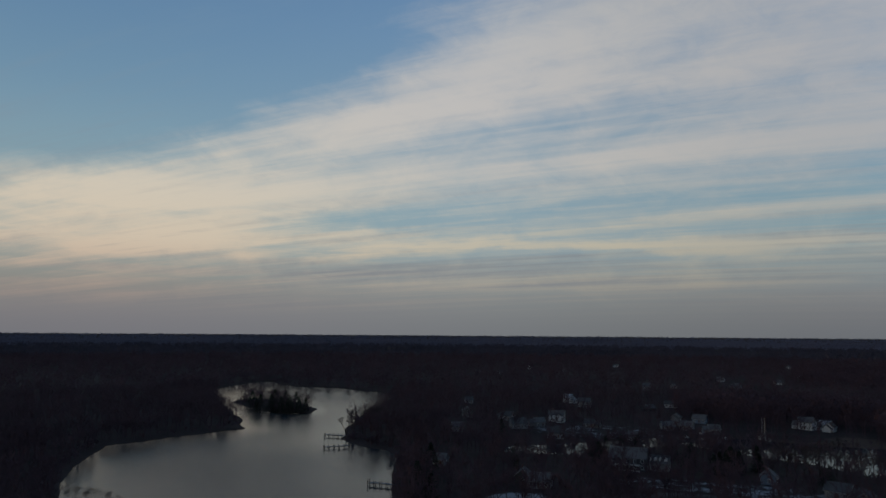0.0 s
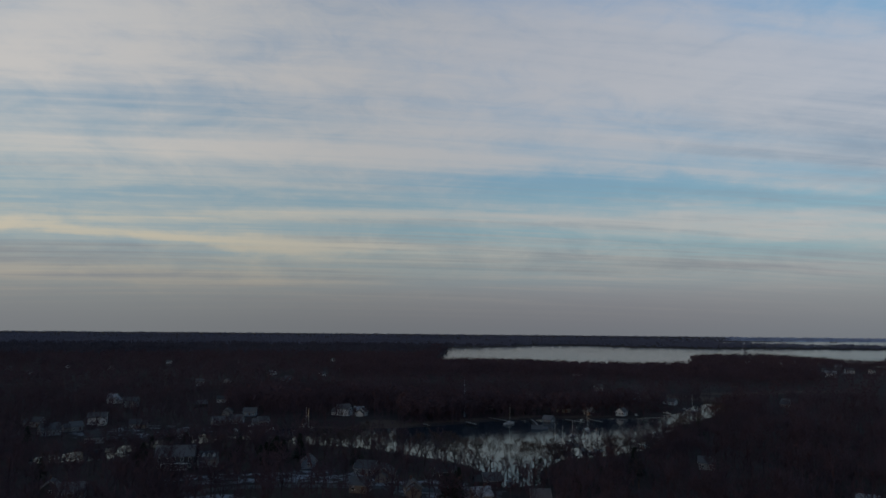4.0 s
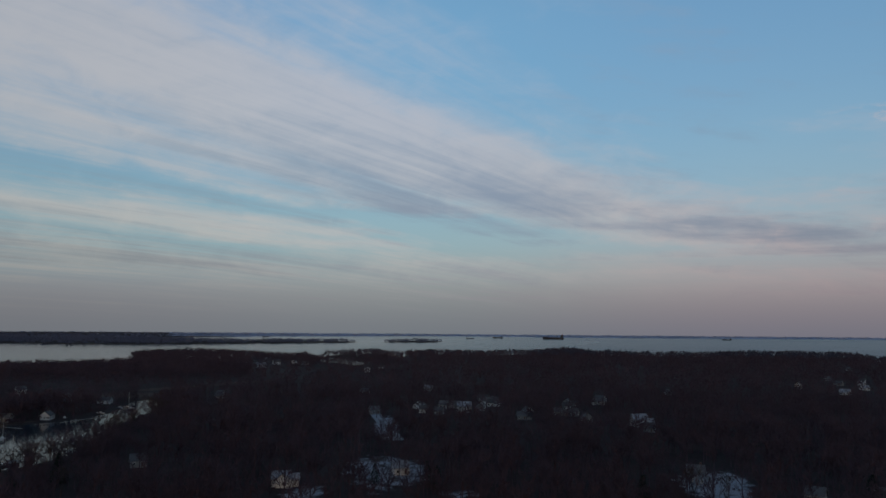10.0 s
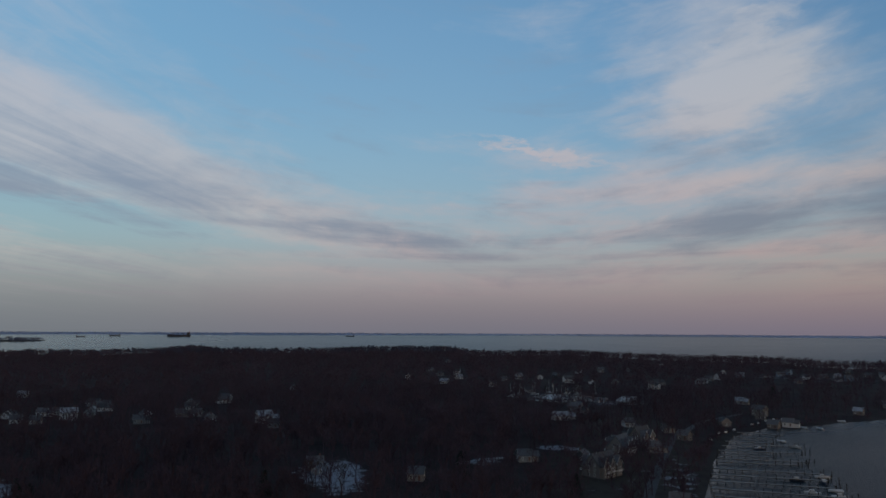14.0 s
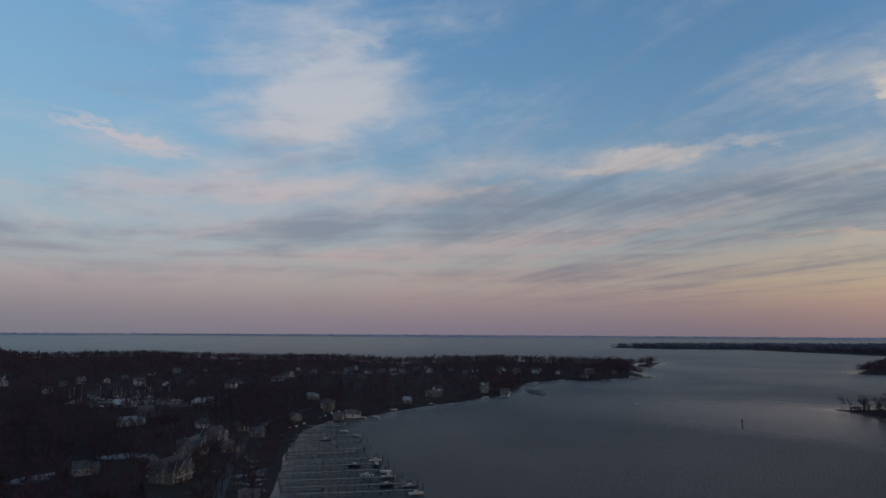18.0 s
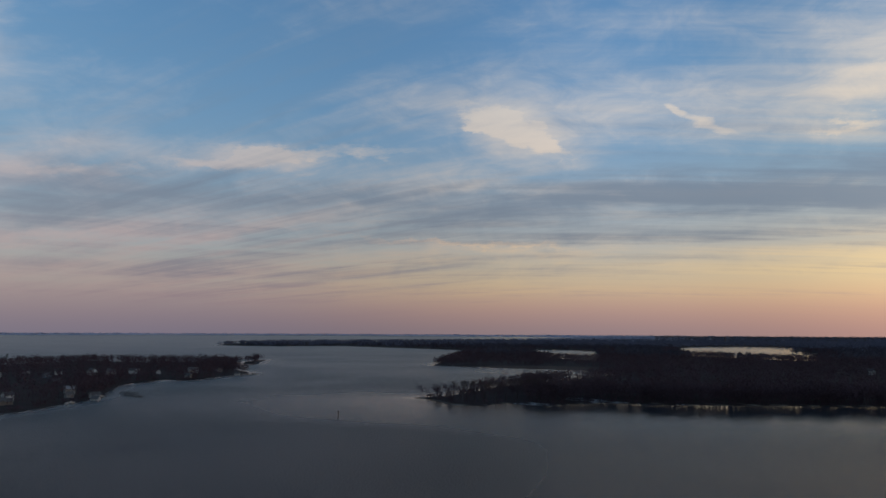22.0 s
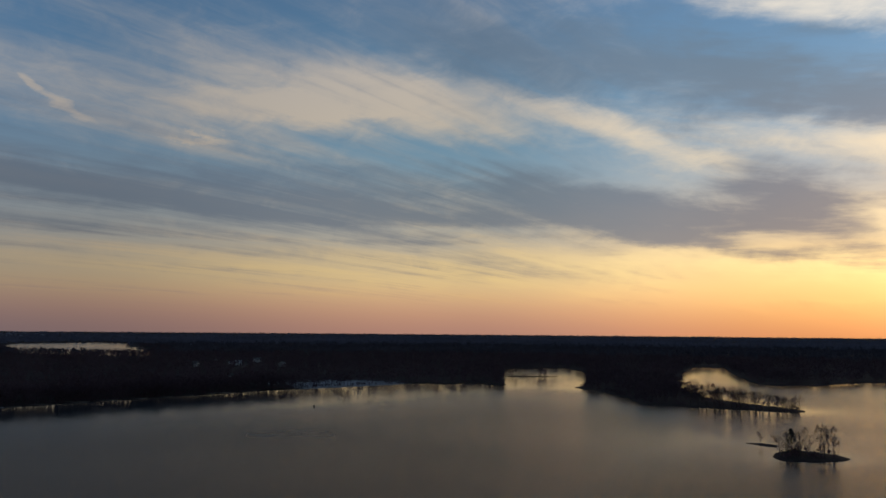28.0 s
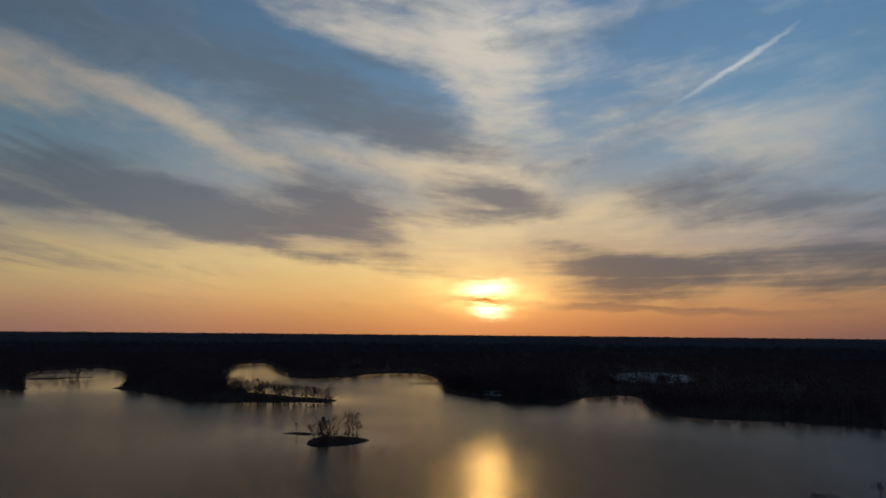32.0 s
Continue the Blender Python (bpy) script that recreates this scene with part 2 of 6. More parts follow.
lit_f = blend(wmath("SUBTRACT", lit, gap), (street, 0.95), (fine, 0.5), (bars, 0.95), (puffs, 0.7))
lit_f = wmath("MULTIPLY", wrange(lit_f, -0.45, 1.4, 0.06, 0.97), wmath("ADD", wmath("MULTIPLY", low_fade, 0.85), 0.15))
dark_f = blend(dark, (belly, 0.9), (bars, 1.1), (fine, 0.8), (puffs, -0.7))
dark_f = wmath("MULTIPLY", wrange(dark_f, -0.1, 1.6), low_fade)
cloudy = wmix(lit_f, clear, bright)
cloudy = wmix(wmath("MULTIPLY", dark_f, 0.92), cloudy, shade)

# the whole sky brightens towards the sun
gain = None
last = None
for az, g in ((-40, 0.92), (0, 1.0), (30, 0.86), (70, 0.97), (110, 0.87), (160, 0.73), (190, 0.95), (220, 1.55), (240, 2.05), (255, 2.3), (275, 2.1), (300, 1.5)):
    gain = wmath("ADD", wmath("MULTIPLY", sz, 0.0), g) if gain is None else blend(wmath("MULTIPLY", gain, wmath("SUBTRACT", 1.0, wrange(bearing, last, az))), (wrange(bearing, last, az), g))
    last = az

# the sun behind thin bars of cloud, with its glow; a short vapour trail to the north of it
raw = node(wt, "ShaderNodeCombineXYZ", ins={0: bearing, 1: elev, 2: 0.0}).outputs[0]
bent = node(wt, "ShaderNodeCombineXYZ", ins={0: bearing, 1: wmath("ADD", elev, wmath("MULTIPLY", wmath("SUBTRACT", puff, 0.5), 1.0)), 2: 0.0}).outputs[0]
torn = node(wt, "ShaderNodeCombineXYZ", ins={0: wmath("ADD", bearing, wmath("MULTIPLY", fine, 1.2)), 1: wmath("ADD", elev, wmath("MULTIPLY", wmath("SUBTRACT", polar_noise(0.5, 2.6, 31.0, 5.0, 0.6), 0.5), 1.5)), 2: 0.0}).outputs[0]
halo = blob(SUN_AZ, 2.2, 9.0, 4.2, 0, 1.0, None, raw)
core = blob(SUN_AZ - 0.8, 2.8, 5.0, 1.7, 0, 1.0, None)
disc = blob(SUN_AZ + 0.1, 1.8, 1.6, 0.7, 0, 1.0, None, torn)
disc = blob(SUN_AZ - 0.3, 3.5, 2.3, 0.85, 2, 0.85, disc, torn)
disc = wmath("MULTIPLY", disc, disc)
bar = blob(SUN_AZ - 0.6, 2.62, 3.4, 0.36, -2, 1.3, None, torn)
bar = blob(SUN_AZ + 7.0, 1.5, 6.5, 0.22, -1, 0.9, bar, torn)
bar = blob(SUN_AZ - 2.5, 4.6, 4.0, 0.2, -3, 0.5, bar, torn)
trail = blob(277.4, 19.9, 3.7, 0.2, 27, 1.0, None, node(wt, "ShaderNodeCombineXYZ", ins={0: bearing, 1: wmath("ADD", elev, wmath("MULTIPLY", wmath("SUBTRACT", puff, 0.5), 1.2)), 2: 0.0}).outputs[0])
cloudy = wmix(wmath("MULTIPLY", trail, 0.75), cloudy, (*lin("c6cdd0"), 1))


def glow(col, f, power):
    n = node(wt, "ShaderNodeVectorMath", op="SCALE", ins={0: lin(col)})
    wt.links.new(wmath("MULTIPLY", f, power), n.inputs["Scale"])
    return n.outputs[0]


def vadd(a, b):
    return node(wt, "ShaderNodeVectorMath", op="ADD", ins={0: a, 1: b}).outputs[0]


glows = vadd(glow("ffb060", wmath("MULTIPLY", halo, halo), 0.45), glow("ffd078", wmath("MULTIPLY", wmath("MULTIPLY", core, core), wmath("SUBTRACT", 1.0, wmath("MULTIPLY", bar, 0.8))), 1.9))
glows = vadd(glows, glow("ffeab8", wmath("MULTIPLY", disc, wmath("SUBTRACT", 1.0, wmath("MULTIPLY", bar, 0.9))), 4.6))
# the dusk sky deepens to a dim blue towards the zenith
dim = node(wt, "ShaderNodeVectorMath", op="SCALE", ins={0: cloudy})
wt.links.new(gain, dim.inputs["Scale"])
total = wmix(wrange(elev, 23.0, 52.0), dim.outputs[0], (0.040, 0.080, 0.148, 1))
below = wrange(elev, -3.0, -0.6)
total = wmix(below, (0.012, 0.012, 0.015, 1), total)
nishita = node(wt, "ShaderNodeTexSky")
nishita.sky_type = "NISHITA"
nishita.sun_disc = False
nishita.sun_elevation, nishita.sun_rotation = radians(SUN_EL), radians(SUN_AZ)
back1 = node(wt, "ShaderNodeBackground", ins={0: total, 1: 1.0})
back2 = node(wt, "ShaderNodeBackground", ins={0: nishita.outputs[0], 1: 0.006})
back3 = node(wt, "ShaderNodeBackground", ins={0: glows, 1: 1.0})
both = node(wt, "ShaderNodeAddShader", ins={0: back1.outputs[0], 1: back2.outputs[0]})
both = node(wt, "ShaderNodeAddShader", ins={0: both.outputs[0], 1: back3.outputs[0]})
wout = node(wt, "ShaderNodeOutputWorld", ins={0: both.outputs[0]})

sun = new("sun", bpy.data.lights.new("sun", "SUN"))
sun.data.energy, sun.data.angle, sun.data.color = 0.22, radians(0.6), (1.0, 0.56, 0.15)
sa, se = radians(SUN_AZ), radians(SUN_EL)
sun.matrix_world = look((0, 0, 0), (-math.sin(sa) * math.cos(se), -math.cos(sa) * math.cos(se), -math.sin(se)))

# ---- materials ----
def material(name, base, rough=0.8, metal=0.0, vary=0.25, grain=8.0, big=0.6, bump=0.0, spec=0.3, second=None, per_object=0.0):
    """A surface with variation at two scales: fine grain and broad stains, in metres."""
    m = bpy.data.materials.new(name)
    m.use_nodes = True
    t = m.node_tree
    p = t.nodes["Principled BSDF"]
    p.inputs["Roughness"].default_value, p.inputs["Metallic"].default_value, p.inputs["Specular IOR Level"].default_value = rough, metal, spec
    pos = node(t, "ShaderNodeNewGeometry").outputs["Position"]
    n1 = node(t, "ShaderNodeTexNoise", ins={"Vector": pos, "Scale": grain, "Detail": 4.0}).outputs["Fac"]
    n2 = node(t, "ShaderNodeTexNoise", ins={"Vector": pos, "Scale": big, "Detail": 3.0}).outputs["Fac"]
    f = node(t, "ShaderNodeMath", op="ADD", ins={0: n1, 1: n2}).outputs[0]
    if per_object:
        rnd = node(t, "ShaderNodeObjectInfo").outputs["Random"]
        f = node(t, "ShaderNodeMath", op="MULTIPLY_ADD", ins={0: rnd, 1: per_object, 2: f}).outputs[0]
        f = node(t, "ShaderNodeMath", op="SUBTRACT", ins={0: f, 1: per_object / 2}).outputs[0]
    fac = node(t, "ShaderNodeMapRange", ins={0: f, 1: 0.6, 2: 1.4, 3: 0.0, 4: 1.0}).outputs[0]
    mix = node(t, "ShaderNodeMix")
    mix.data_type = "RGBA"
    t.links.new(fac, mix.inputs[0])
    mix.inputs[6].default_value = (*(c * (1 - vary) for c in base), 1)
    mix.inputs[7].default_value = (*(second or [min(1, c * (1 + vary)) for c in base]), 1)
    t.links.new(mix.outputs[2], p.inputs["Base Color"])
    if bump:
        b = node(t, "ShaderNodeBump", ins={"Strength": bump, "Distance": 0.05, "Height": n1})
        t.links.new(b.outputs[0], p.inputs["Normal"])
    return m


def attribute_mix(m, attr, colour, lo=0.35, hi=0.65, scale=0.12, rough=None):
    """Lay a second cover (snow, reeds) over a material where the mesh says it lies, with broken edges."""
    t = m.node_tree
    p = t.nodes["Principled BSDF"]
    old = p.inputs["Base Color"].links[0].from_socket
    a = node(t, "ShaderNodeAttribute")
    a.attribute_name = attr
    pos = node(t, "ShaderNodeNewGeometry").outputs["Position"]
    n = node(t, "ShaderNodeTexNoise", ins={"Vector": pos, "Scale": scale, "Detail": 6.0, "Roughness": 0.65}).outputs["Fac"]
    s = node(t, "ShaderNodeMath", op="ADD", ins={0: a.outputs["Fac"], 1: n}).outputs[0]
    f = node(t, "ShaderNodeMapRange", ins={0: s, 1: lo + 0.5, 2: hi + 0.5}).outputs[0]
    mix = node(t, "ShaderNodeMix")
    mix.data_type = "RGBA"
    t.links.new(f, mix.inputs[0])
    t.links.new(old, mix.inputs[6])
    mix.inputs[7].default_value = (*colour, 1)
    t.links.new(mix.outputs[2], p.inputs["Base Color"])


SOIL = material("leaf_litter", (0.034, 0.025, 0.025), 0.95, grain=0.9, big=0.05, vary=0.45, spec=0.1)
attribute_mix(SOIL, "lawn", (0.052, 0.044, 0.036), scale=0.09)
attribute_mix(SOIL, "reeds", (0.080, 0.055, 0.044), scale=0.3)
attribute_mix(SOIL, "beach", (0.15, 0.135, 0.12), lo=0.30, hi=0.55, scale=0.05)
attribute_mix(SOIL, "snow", (0.27, 0.283, 0.312), lo=0.39, hi=0.54, scale=0.16)
def soften(m, lift):
    """Fine twigs catch light from all round: lean their normals towards the sky."""
    t = m.node_tree
    g = node(t, "ShaderNodeNewGeometry").outputs["Normal"]
    a = node(t, "ShaderNodeVectorMath", op="SCALE", ins={0: g})
    a.inputs["Scale"].default_value = 1 - lift
    b = node(t, "ShaderNodeVectorMath", op="ADD", ins={0: a.outputs[0], 1: (0, 0, lift)})
    c = node(t, "ShaderNodeVectorMath", op="NORMALIZE", ins={0: b.outputs[0]})
    t.links.new(c.outputs[0], t.nodes["Principled BSDF"].inputs["Normal"])


TWIGS = material("bare_twigs", (0.068, 0.043, 0.051), 0.95, grain=0.25, big=0.02, vary=0.45, spec=0.1)
soften(TWIGS, 0.55)
BARK = material("bark", (0.052, 0.042, 0.041), 0.9, grain=3.0, big=0.2, vary=0.4, spec=0.15)
NEEDLES = material("evergreen_needles", (0.012, 0.017, 0.011), 0.9, grain=1.0, big=0.1, vary=0.4, spec=0.15)

WATER = bpy.data.materials.new("river_water")
WATER.use_nodes = True
t = WATER.node_tree
p = t.nodes["Principled BSDF"]
p.inputs["Base Color"].default_value = (0.010, 0.021, 0.030, 1)
p.inputs["IOR"].default_value = 1.333
p.inputs["Specular IOR Level"].default_value = 0.15
pos = node(t, "ShaderNodeNewGeometry").outputs["Position"]
stretch = node(t, "ShaderNodeMapping", ins={"Vector": pos, "Scale": (0.9, 0.55, 1.0)}).outputs[0]
ripple = node(t, "ShaderNodeTexNoise", ins={"Vector": stretch, "Scale": 0.85, "Detail": 5.0, "Roughness": 0.6}).outputs["Fac"]
lanes = node(t, "ShaderNodeTexNoise", ins={"Vector": pos, "Scale": 0.006, "Detail": 2.5, "Roughness": 0.5, "Distortion": 0.4}).outputs["Fac"]
wind = node(t, "ShaderNodeAttribute")
wind.attribute_name = "wind"
gust_map = node(t, "ShaderNodeMapRange", ins={0: lanes, 1: 0.25, 2: 0.75, 3: 0.72, 4: 1.0})
gust_map.interpolation_type = "SMOOTHSTEP"
gust = gust_map.outputs[0]
chop = node(t, "ShaderNodeMath", op="MULTIPLY", ins={0: gust, 1: wind.outputs["Fac"]}).outputs[0]
reach = node(t, "ShaderNodeAttribute")
reach.attribute_name = "open_water"
calm = node(t, "ShaderNodeMath", op="MULTIPLY_ADD", ins={0: chop, 1: 0.28, 2: 0.085}).outputs[0]
t.links.new(node(t, "ShaderNodeMath", op="MULTIPLY_ADD", ins={0: reach.outputs["Fac"], 1: 0.15, 2: calm}).outputs[0], p.inputs["Roughness"])
bmp = node(t, "ShaderNodeBump", ins={"Distance": 1.3, "Height": ripple})
t.links.new(chop, bmp.inputs["Strength"])
t.links.new(bmp.outputs[0], p.inputs["Normal"])
# woods in three depths of distance haze, put into their base colours
THIN_HAZE = material("far_woods_in_thin_haze", (0.060, 0.054, 0.070), 0.95, grain=0.05, big=0.004, vary=0.4, spec=0.1)
BLUE_HAZE = material("far_woods_in_blue_haze", (0.110, 0.114, 0.160), 0.95, grain=0.03, big=0.002, vary=0.3, spec=0.1)
PALE_HAZE = material("far_land_in_pale_haze", (0.30, 0.32, 0.42), 0.95, grain=0.02, big=0.001, vary=0.3, spec=0.1)
soften(BLUE_HAZE, 0.6)
soften(PALE_HAZE, 0.6)
soften(THIN_HAZE, 0.6)

# ---- the plan: shorelines in metres, x east, y north, the camera at the origin ----
CREEK = [(-99, 191), (-149, 284), (-163, 325), (-176, 380), (-154, 411), (-123, 448), (-143, 512), (-171, 572), (-212, 681), (-241, 760), (-226, 838), (-213, 878), (-165, 800), (-111, 773), (-52, 714), (-48, 671), (-59, 528), (-60, 452), (-57, 409), (-43, 386), (-27, 372), (-21, 345), (-22, 311), (-13, 193)]
CREEK_ISLET = [(-179, 617), (-154, 573), (-123, 539), (-99, 533), (-98, 568), (-115, 603), (-142, 641), (-171, 655), (-183, 643)]
COVE = [(521, 349), (551, 385), (522, 383), (456, 349), (405, 346), (374, 362), (350, 372), (320, 384), (293, 386), (266, 385), (255, 386), (233, 388), (206, 402), (186, 416), (163, 425), (143, 432), (88, 406), (36, 390), (30, 375), (39, 368), (62, 366), (132, 400), (150, 372), (174, 339), (186, 310), (196, 280), (194, 250), (180, 222), (196, 216), (215, 236), (243, 256), (280, 249), (312, 252), (347, 273), (380, 296), (420, 310), (467, 326)]
MARINA_SHORE = [(158, -110), (218, -155), (242, -177), (272, -200), (310, -233), (341, -262), (368, -292), (381, -322), (381, -348), (392, -385), (405, -461), (411, -539), (425, -592), (454, -640), (495, -714), (502, -811), (463, -801), (458, -885), (459, -962), (538, -1069), (641, -1325), (649, -1461)]
BAY_SOUTH_SHORE = [(650, -1451), (571, -1205), (672, -1297), (795, -1217), (947, -1253), (951, -968), (1169, -975), (1054, -1040), (1184, -1004), (1261, -911), (1376, -838), (1629, -824), (1667, -569), (2069, -604), (2075, -355), (1894, -194), (1937, -281), (1896, 18), (2241, 127), (1947, 203), (1797, 303), (1852, 463)]
TOWN_POINT = [(1646, 482), (1832, 603), (1708, 655), (1600, 660), (1513, 606), (1415, 521), (1308, 441), (1199, 437), (1297, 530), (1462, 647), (1419, 652), (1443, 729), (1552, 858), (1634, 1022), (1459, 1027), (1421, 1020), (1324, 982), (1210, 880), (990, 745), (939, 779), (859, 808), (834, 876), (834, 918), (773, 995), (690, 1055)]
BAY_FAR_SHORE = [(1214, 1744), (1395, 2021), (1712, 2071), (1954, 2153), (2118, 2058), (2128, 1821), (2277, 1590), (2460, 1460), (2883, 1082), (3050, 1091), (3145, 1282), (3021, 1497), (2886, 1713), (2963, 2017), (3257, 2273), (3823, 1894), (4180, 1373), (4445, 853), (4445, 41), (4427, -977), (4240, -1866), (3710, -2682), (2549, -3866), (3255, -3304), (2464, -3961), (1459, -4397), (430, -4558), (-186, -4479), (353, -3735), (1054, -3174), (1343, -2923), (1384, -2671), (1316, -2468)]
SOUTH_SHORE = [(1072, -2454), (860, -2591), (603, -2432), (429, -2329), (308, -2217), (284, -1678), (255, -1274), (212, -1253), (115, -1205), (31, -1180), (-46, -1158), (-71, -1100), (-6, -968), (78, -809), (120, -671), (151, -643), (127, -632), (105, -591), (78, -586), (60, -614), (19, -598), (1, -620), (-23, -639), (-90, -634), (-126, -642), (-209, -654), (-268, -662), (-329, -671), (-509, -666), (-523, -638), (-578, -636), (-564, -592), (-579, -592), (-644, -665), (-750, -777), (-832, -840), (-906, -839), (-926, -806), (-874, -721), (-743, -604), (-615, -520), (-601, -485), (-560, -412), (-524, -374), (-531, -340), (-546, -299), (-567, -260), (-584, -258)]
WEST_SHORE = [(-596, -275), (-602, -314), (-629, -373), (-694, -441), (-805, -515), (-999, -629), (-1168, -712), (-1196, -673), (-1013, -553), (-844, -432), (-852, -395), (-923, -393), (-854, -379), (-964, -375), (-1004, -355), (-994, -308), (-884, -255), (-725, -200), (-679, -153), (-675, -130), (-632, -117), (-616, -104), (-640, -98), (-622, -76), (-651, -69), (-701, -48), (-731, -23), (-724, -6), (-626, 1), (-566, 15), (-550, 42), (-550, 97), (-532, 150)]
HERON_ISLET = [(-351, -174), (-346, -166), (-357, -154), (-370, -148), (-378, -148), (-386, -158), (-387, -170), (-382, -180), (-367, -180)]
ISLET_SPIT = [(-386, -205), (-384, -197), (-383, -186), (-395, -189), (-393, -200)]
CREEK_BAR = [(-686, -713), (-700, -679), (-750, -663), (-762, -674), (-721, -700), (-698, -724)]
FAR_ISLET = [(3057, 982), (3043, 846), (3133, 764), (3308, 752), (3408, 877), (3227, 989)]
INNER_POND = [(130, -1962), (55, -1716), (-2, -1592), (-50, -1620), (-63, -2259), (12, -2378), (126, -2404)]
LONG_POND = [(-287, -2025), (-398, -1811), (-462, -1717), (-530, -1714), (-677, -2202), (-684, -2499), (-800, -2792), (-697, -2947), (-446, -2883), (-340, -2608)]
MARINA_BASIN = [(616, -248), (569, -256), (551, -302), (594, -330), (631, -314), (647, -267)]
HEAD_POND = [(-1055, -898), (-1047, -864), (-1092, -891), (-1089, -919)]
NEAR_BANK = [(-480, 215), (-300, 190), (-150, 60), (-40, -40), (70, -70)]
RIVER = MARINA_SHORE + BAY_SOUTH_SHORE + TOWN_POINT + BAY_FAR_SHORE + SOUTH_SHORE + WEST_SHORE + NEAR_BANK
WATERS = [RIVER, CREEK, COVE, INNER_POND, LONG_POND, HEAD_POND, MARINA_BASIN]
ISLETS = [CREEK_ISLET, HERON_ISLET, ISLET_SPIT, CREEK_BAR, FAR_ISLET]


def signed(polygon, x, y):
    """Distance to a closed line, positive inside."""
    pts = np.array(polygon, float)
    best = np.full(x.shape, 1e12)
    inside = np.zeros(x.shape, bool)
    for (ax, ay), (bx, by) in zip(pts, np.roll(pts, -1, 0)):
        dx, dy = bx - ax, by - ay
        k = np.clip(((x - ax) * dx + (y - ay) * dy) / (dx * dx + dy * dy + 1e-9), 0, 1)
        best = np.minimum(best, (x - ax - k * dx) ** 2 + (y - ay - k * dy) ** 2)
        if ay != by:
            inside ^= ((ay > y) != (by > y)) & (x < (bx - ax) * (y - ay) / (by - ay) + ax)
    d = np.sqrt(best)
    return np.where(inside, d, -d)


def wave_field(x, y, size, seed):
    """Cheap smooth noise, about -1 to 1."""
    rng = np.random.RandomState(seed)
    out = np.zeros_like(x)
    for k in range(9):
        a, w, ph = rng.uniform(0, 6.283), rng.uniform(0.6, 2.2) / size, rng.uniform(0, 6.283)
        out += np.sin((x * math.cos(a) + y * math.sin(a)) * w * 6.283 + ph) * (0.5 if k > 4 else 1.0)
    return out / 4.0


def land(x, y):
    """Metres inland from the nearest shore, negative on water."""
    x, y = np.asarray(x, float), np.asarray(y, float)
    s = np.full(x.shape, 1e6)
    for w in WATERS:
        s = np.minimum(s, -signed(w, x, y))
    for i in ISLETS:
        s = np.maximum(s, signed(i, x, y))
    r = np.hypot(x, y)
    return s + wave_field(x, y, 60.0, 5) * np.clip(r / 260, 0.3, 3.0)


# Past 1.5 km the land is drawn in, and rises gently so that its horizon stands where that of the true distance does.
NEAR_R, DEEP = 1500.0, 3300.0


def true_range(r):
    r = np.asarray(r, float)
    far = NEAR_R - DEEP * np.log(np.maximum(1 - (np.maximum(r, NEAR_R) - NEAR_R) / DEEP, 1e-3))
    return np.minimum(np.where(r < NEAR_R, r, far), 13700.0)


def level(r):
    r = np.asarray(r, float)
    return EYE_Z - EYE_Z * r / true_range(r)


def terrain(x, y):
    s = land(x, y)
    r = np.hypot(x, y)
    up = 0.35 + 2.2 * (1 - np.exp(-np.maximum(s, 0) / 40)) + np.clip(s / 60, 0, 1) * (0.9 * wave_field(x, y, 300.0, 11) + 0.25 * wave_field(x, y, 40.0, 12))
    z = np.where(s > 0, np.maximum(up, 0.2) * np.clip(s / 2.5, 0, 1) + 0.03, np.maximum(s * 0.12, -3.0) - 0.05)
    return level(r) + z, s


# snow, reed beds and open lots: x, y, half length, half width, turn, amount
SNOW_A = [(155, 226, 30, 22, -34, 0.45), (123, 269, 28, 20, -24, 0.42), (291, 91, 21, 37, -72, 0.55), (422, 132, 8, 52, -72, 0.75), (285, 92, 17, 47, -72, 0.50), (290, -41, 12, 41, -98, 0.60), (299, -36, 13, 33, -96, 0.55), (332, -156, 13, 10, -115, 0.60), (306, -107, 9, 10, -109, 0.50), (-6, -651, 38, 19, -180, 0.40), (-96, -624, 30, 18, -188, 0.40), (-389, -742, 101, 71, -207, 0.40), (-424, -679, 83, 95, -211, 0.55), (39, -605, 26, 18, -176, 0.45), (-31, -631, 30, 28, -182, 0.40)]
SNOW_B = [(-1012, 10, 56, 114, -270, 0.90), (-697, -144, 12, 47, -258, 0.55), (27, 260, 12, 9, -6, 0.70), (299, 94, 20, 32, -72, 0.50), (244, 107, 11, 16, -66, 0.50), (301, -38, 13, 18, -97, 0.50), (257, 53, 11, 11, -78, 0.45), (254, -172, 10, 66, -124, 0.40), (532, -301, 29, 40, -119, 0.45), (607, -287, 40, 42, -115, 0.30), (759, -705, 107, 92, -132, 0.35), (106, 274, 66, 16, -21, 0.42), (98, 440, 64, 40, -12, 0.38), (1508, 820, 205, 950, -61, 0.30), (1433, 806, 170, 602, -60, 0.35)]
SNOW_C = [(70, 246, 20, 13, -16, 0.75), (140, 246, 20, 10, -29, 0.50), (109, 258, 17, 4, -22, 0.35), (254, -150, 33, 46, -120, 0.28)]
SNOW = SNOW_A + SNOW_B + SNOW_C
REEDS_A = [(222, 377, 34, 14, -30, 0.80), (549, 433, 78, 29, -51, 0.80), (193, 405, 17, 13, -25, 0.60), (230, 401, 18, 24, -29, 0.80), (408, -446, 83, 23, -137, 0.35), (279, -218, 13, 87, -128, 0.30), (-146, 402, 39, 12, -339, 0.30), (86, -1201, 163, 77, -175, 0.70)]
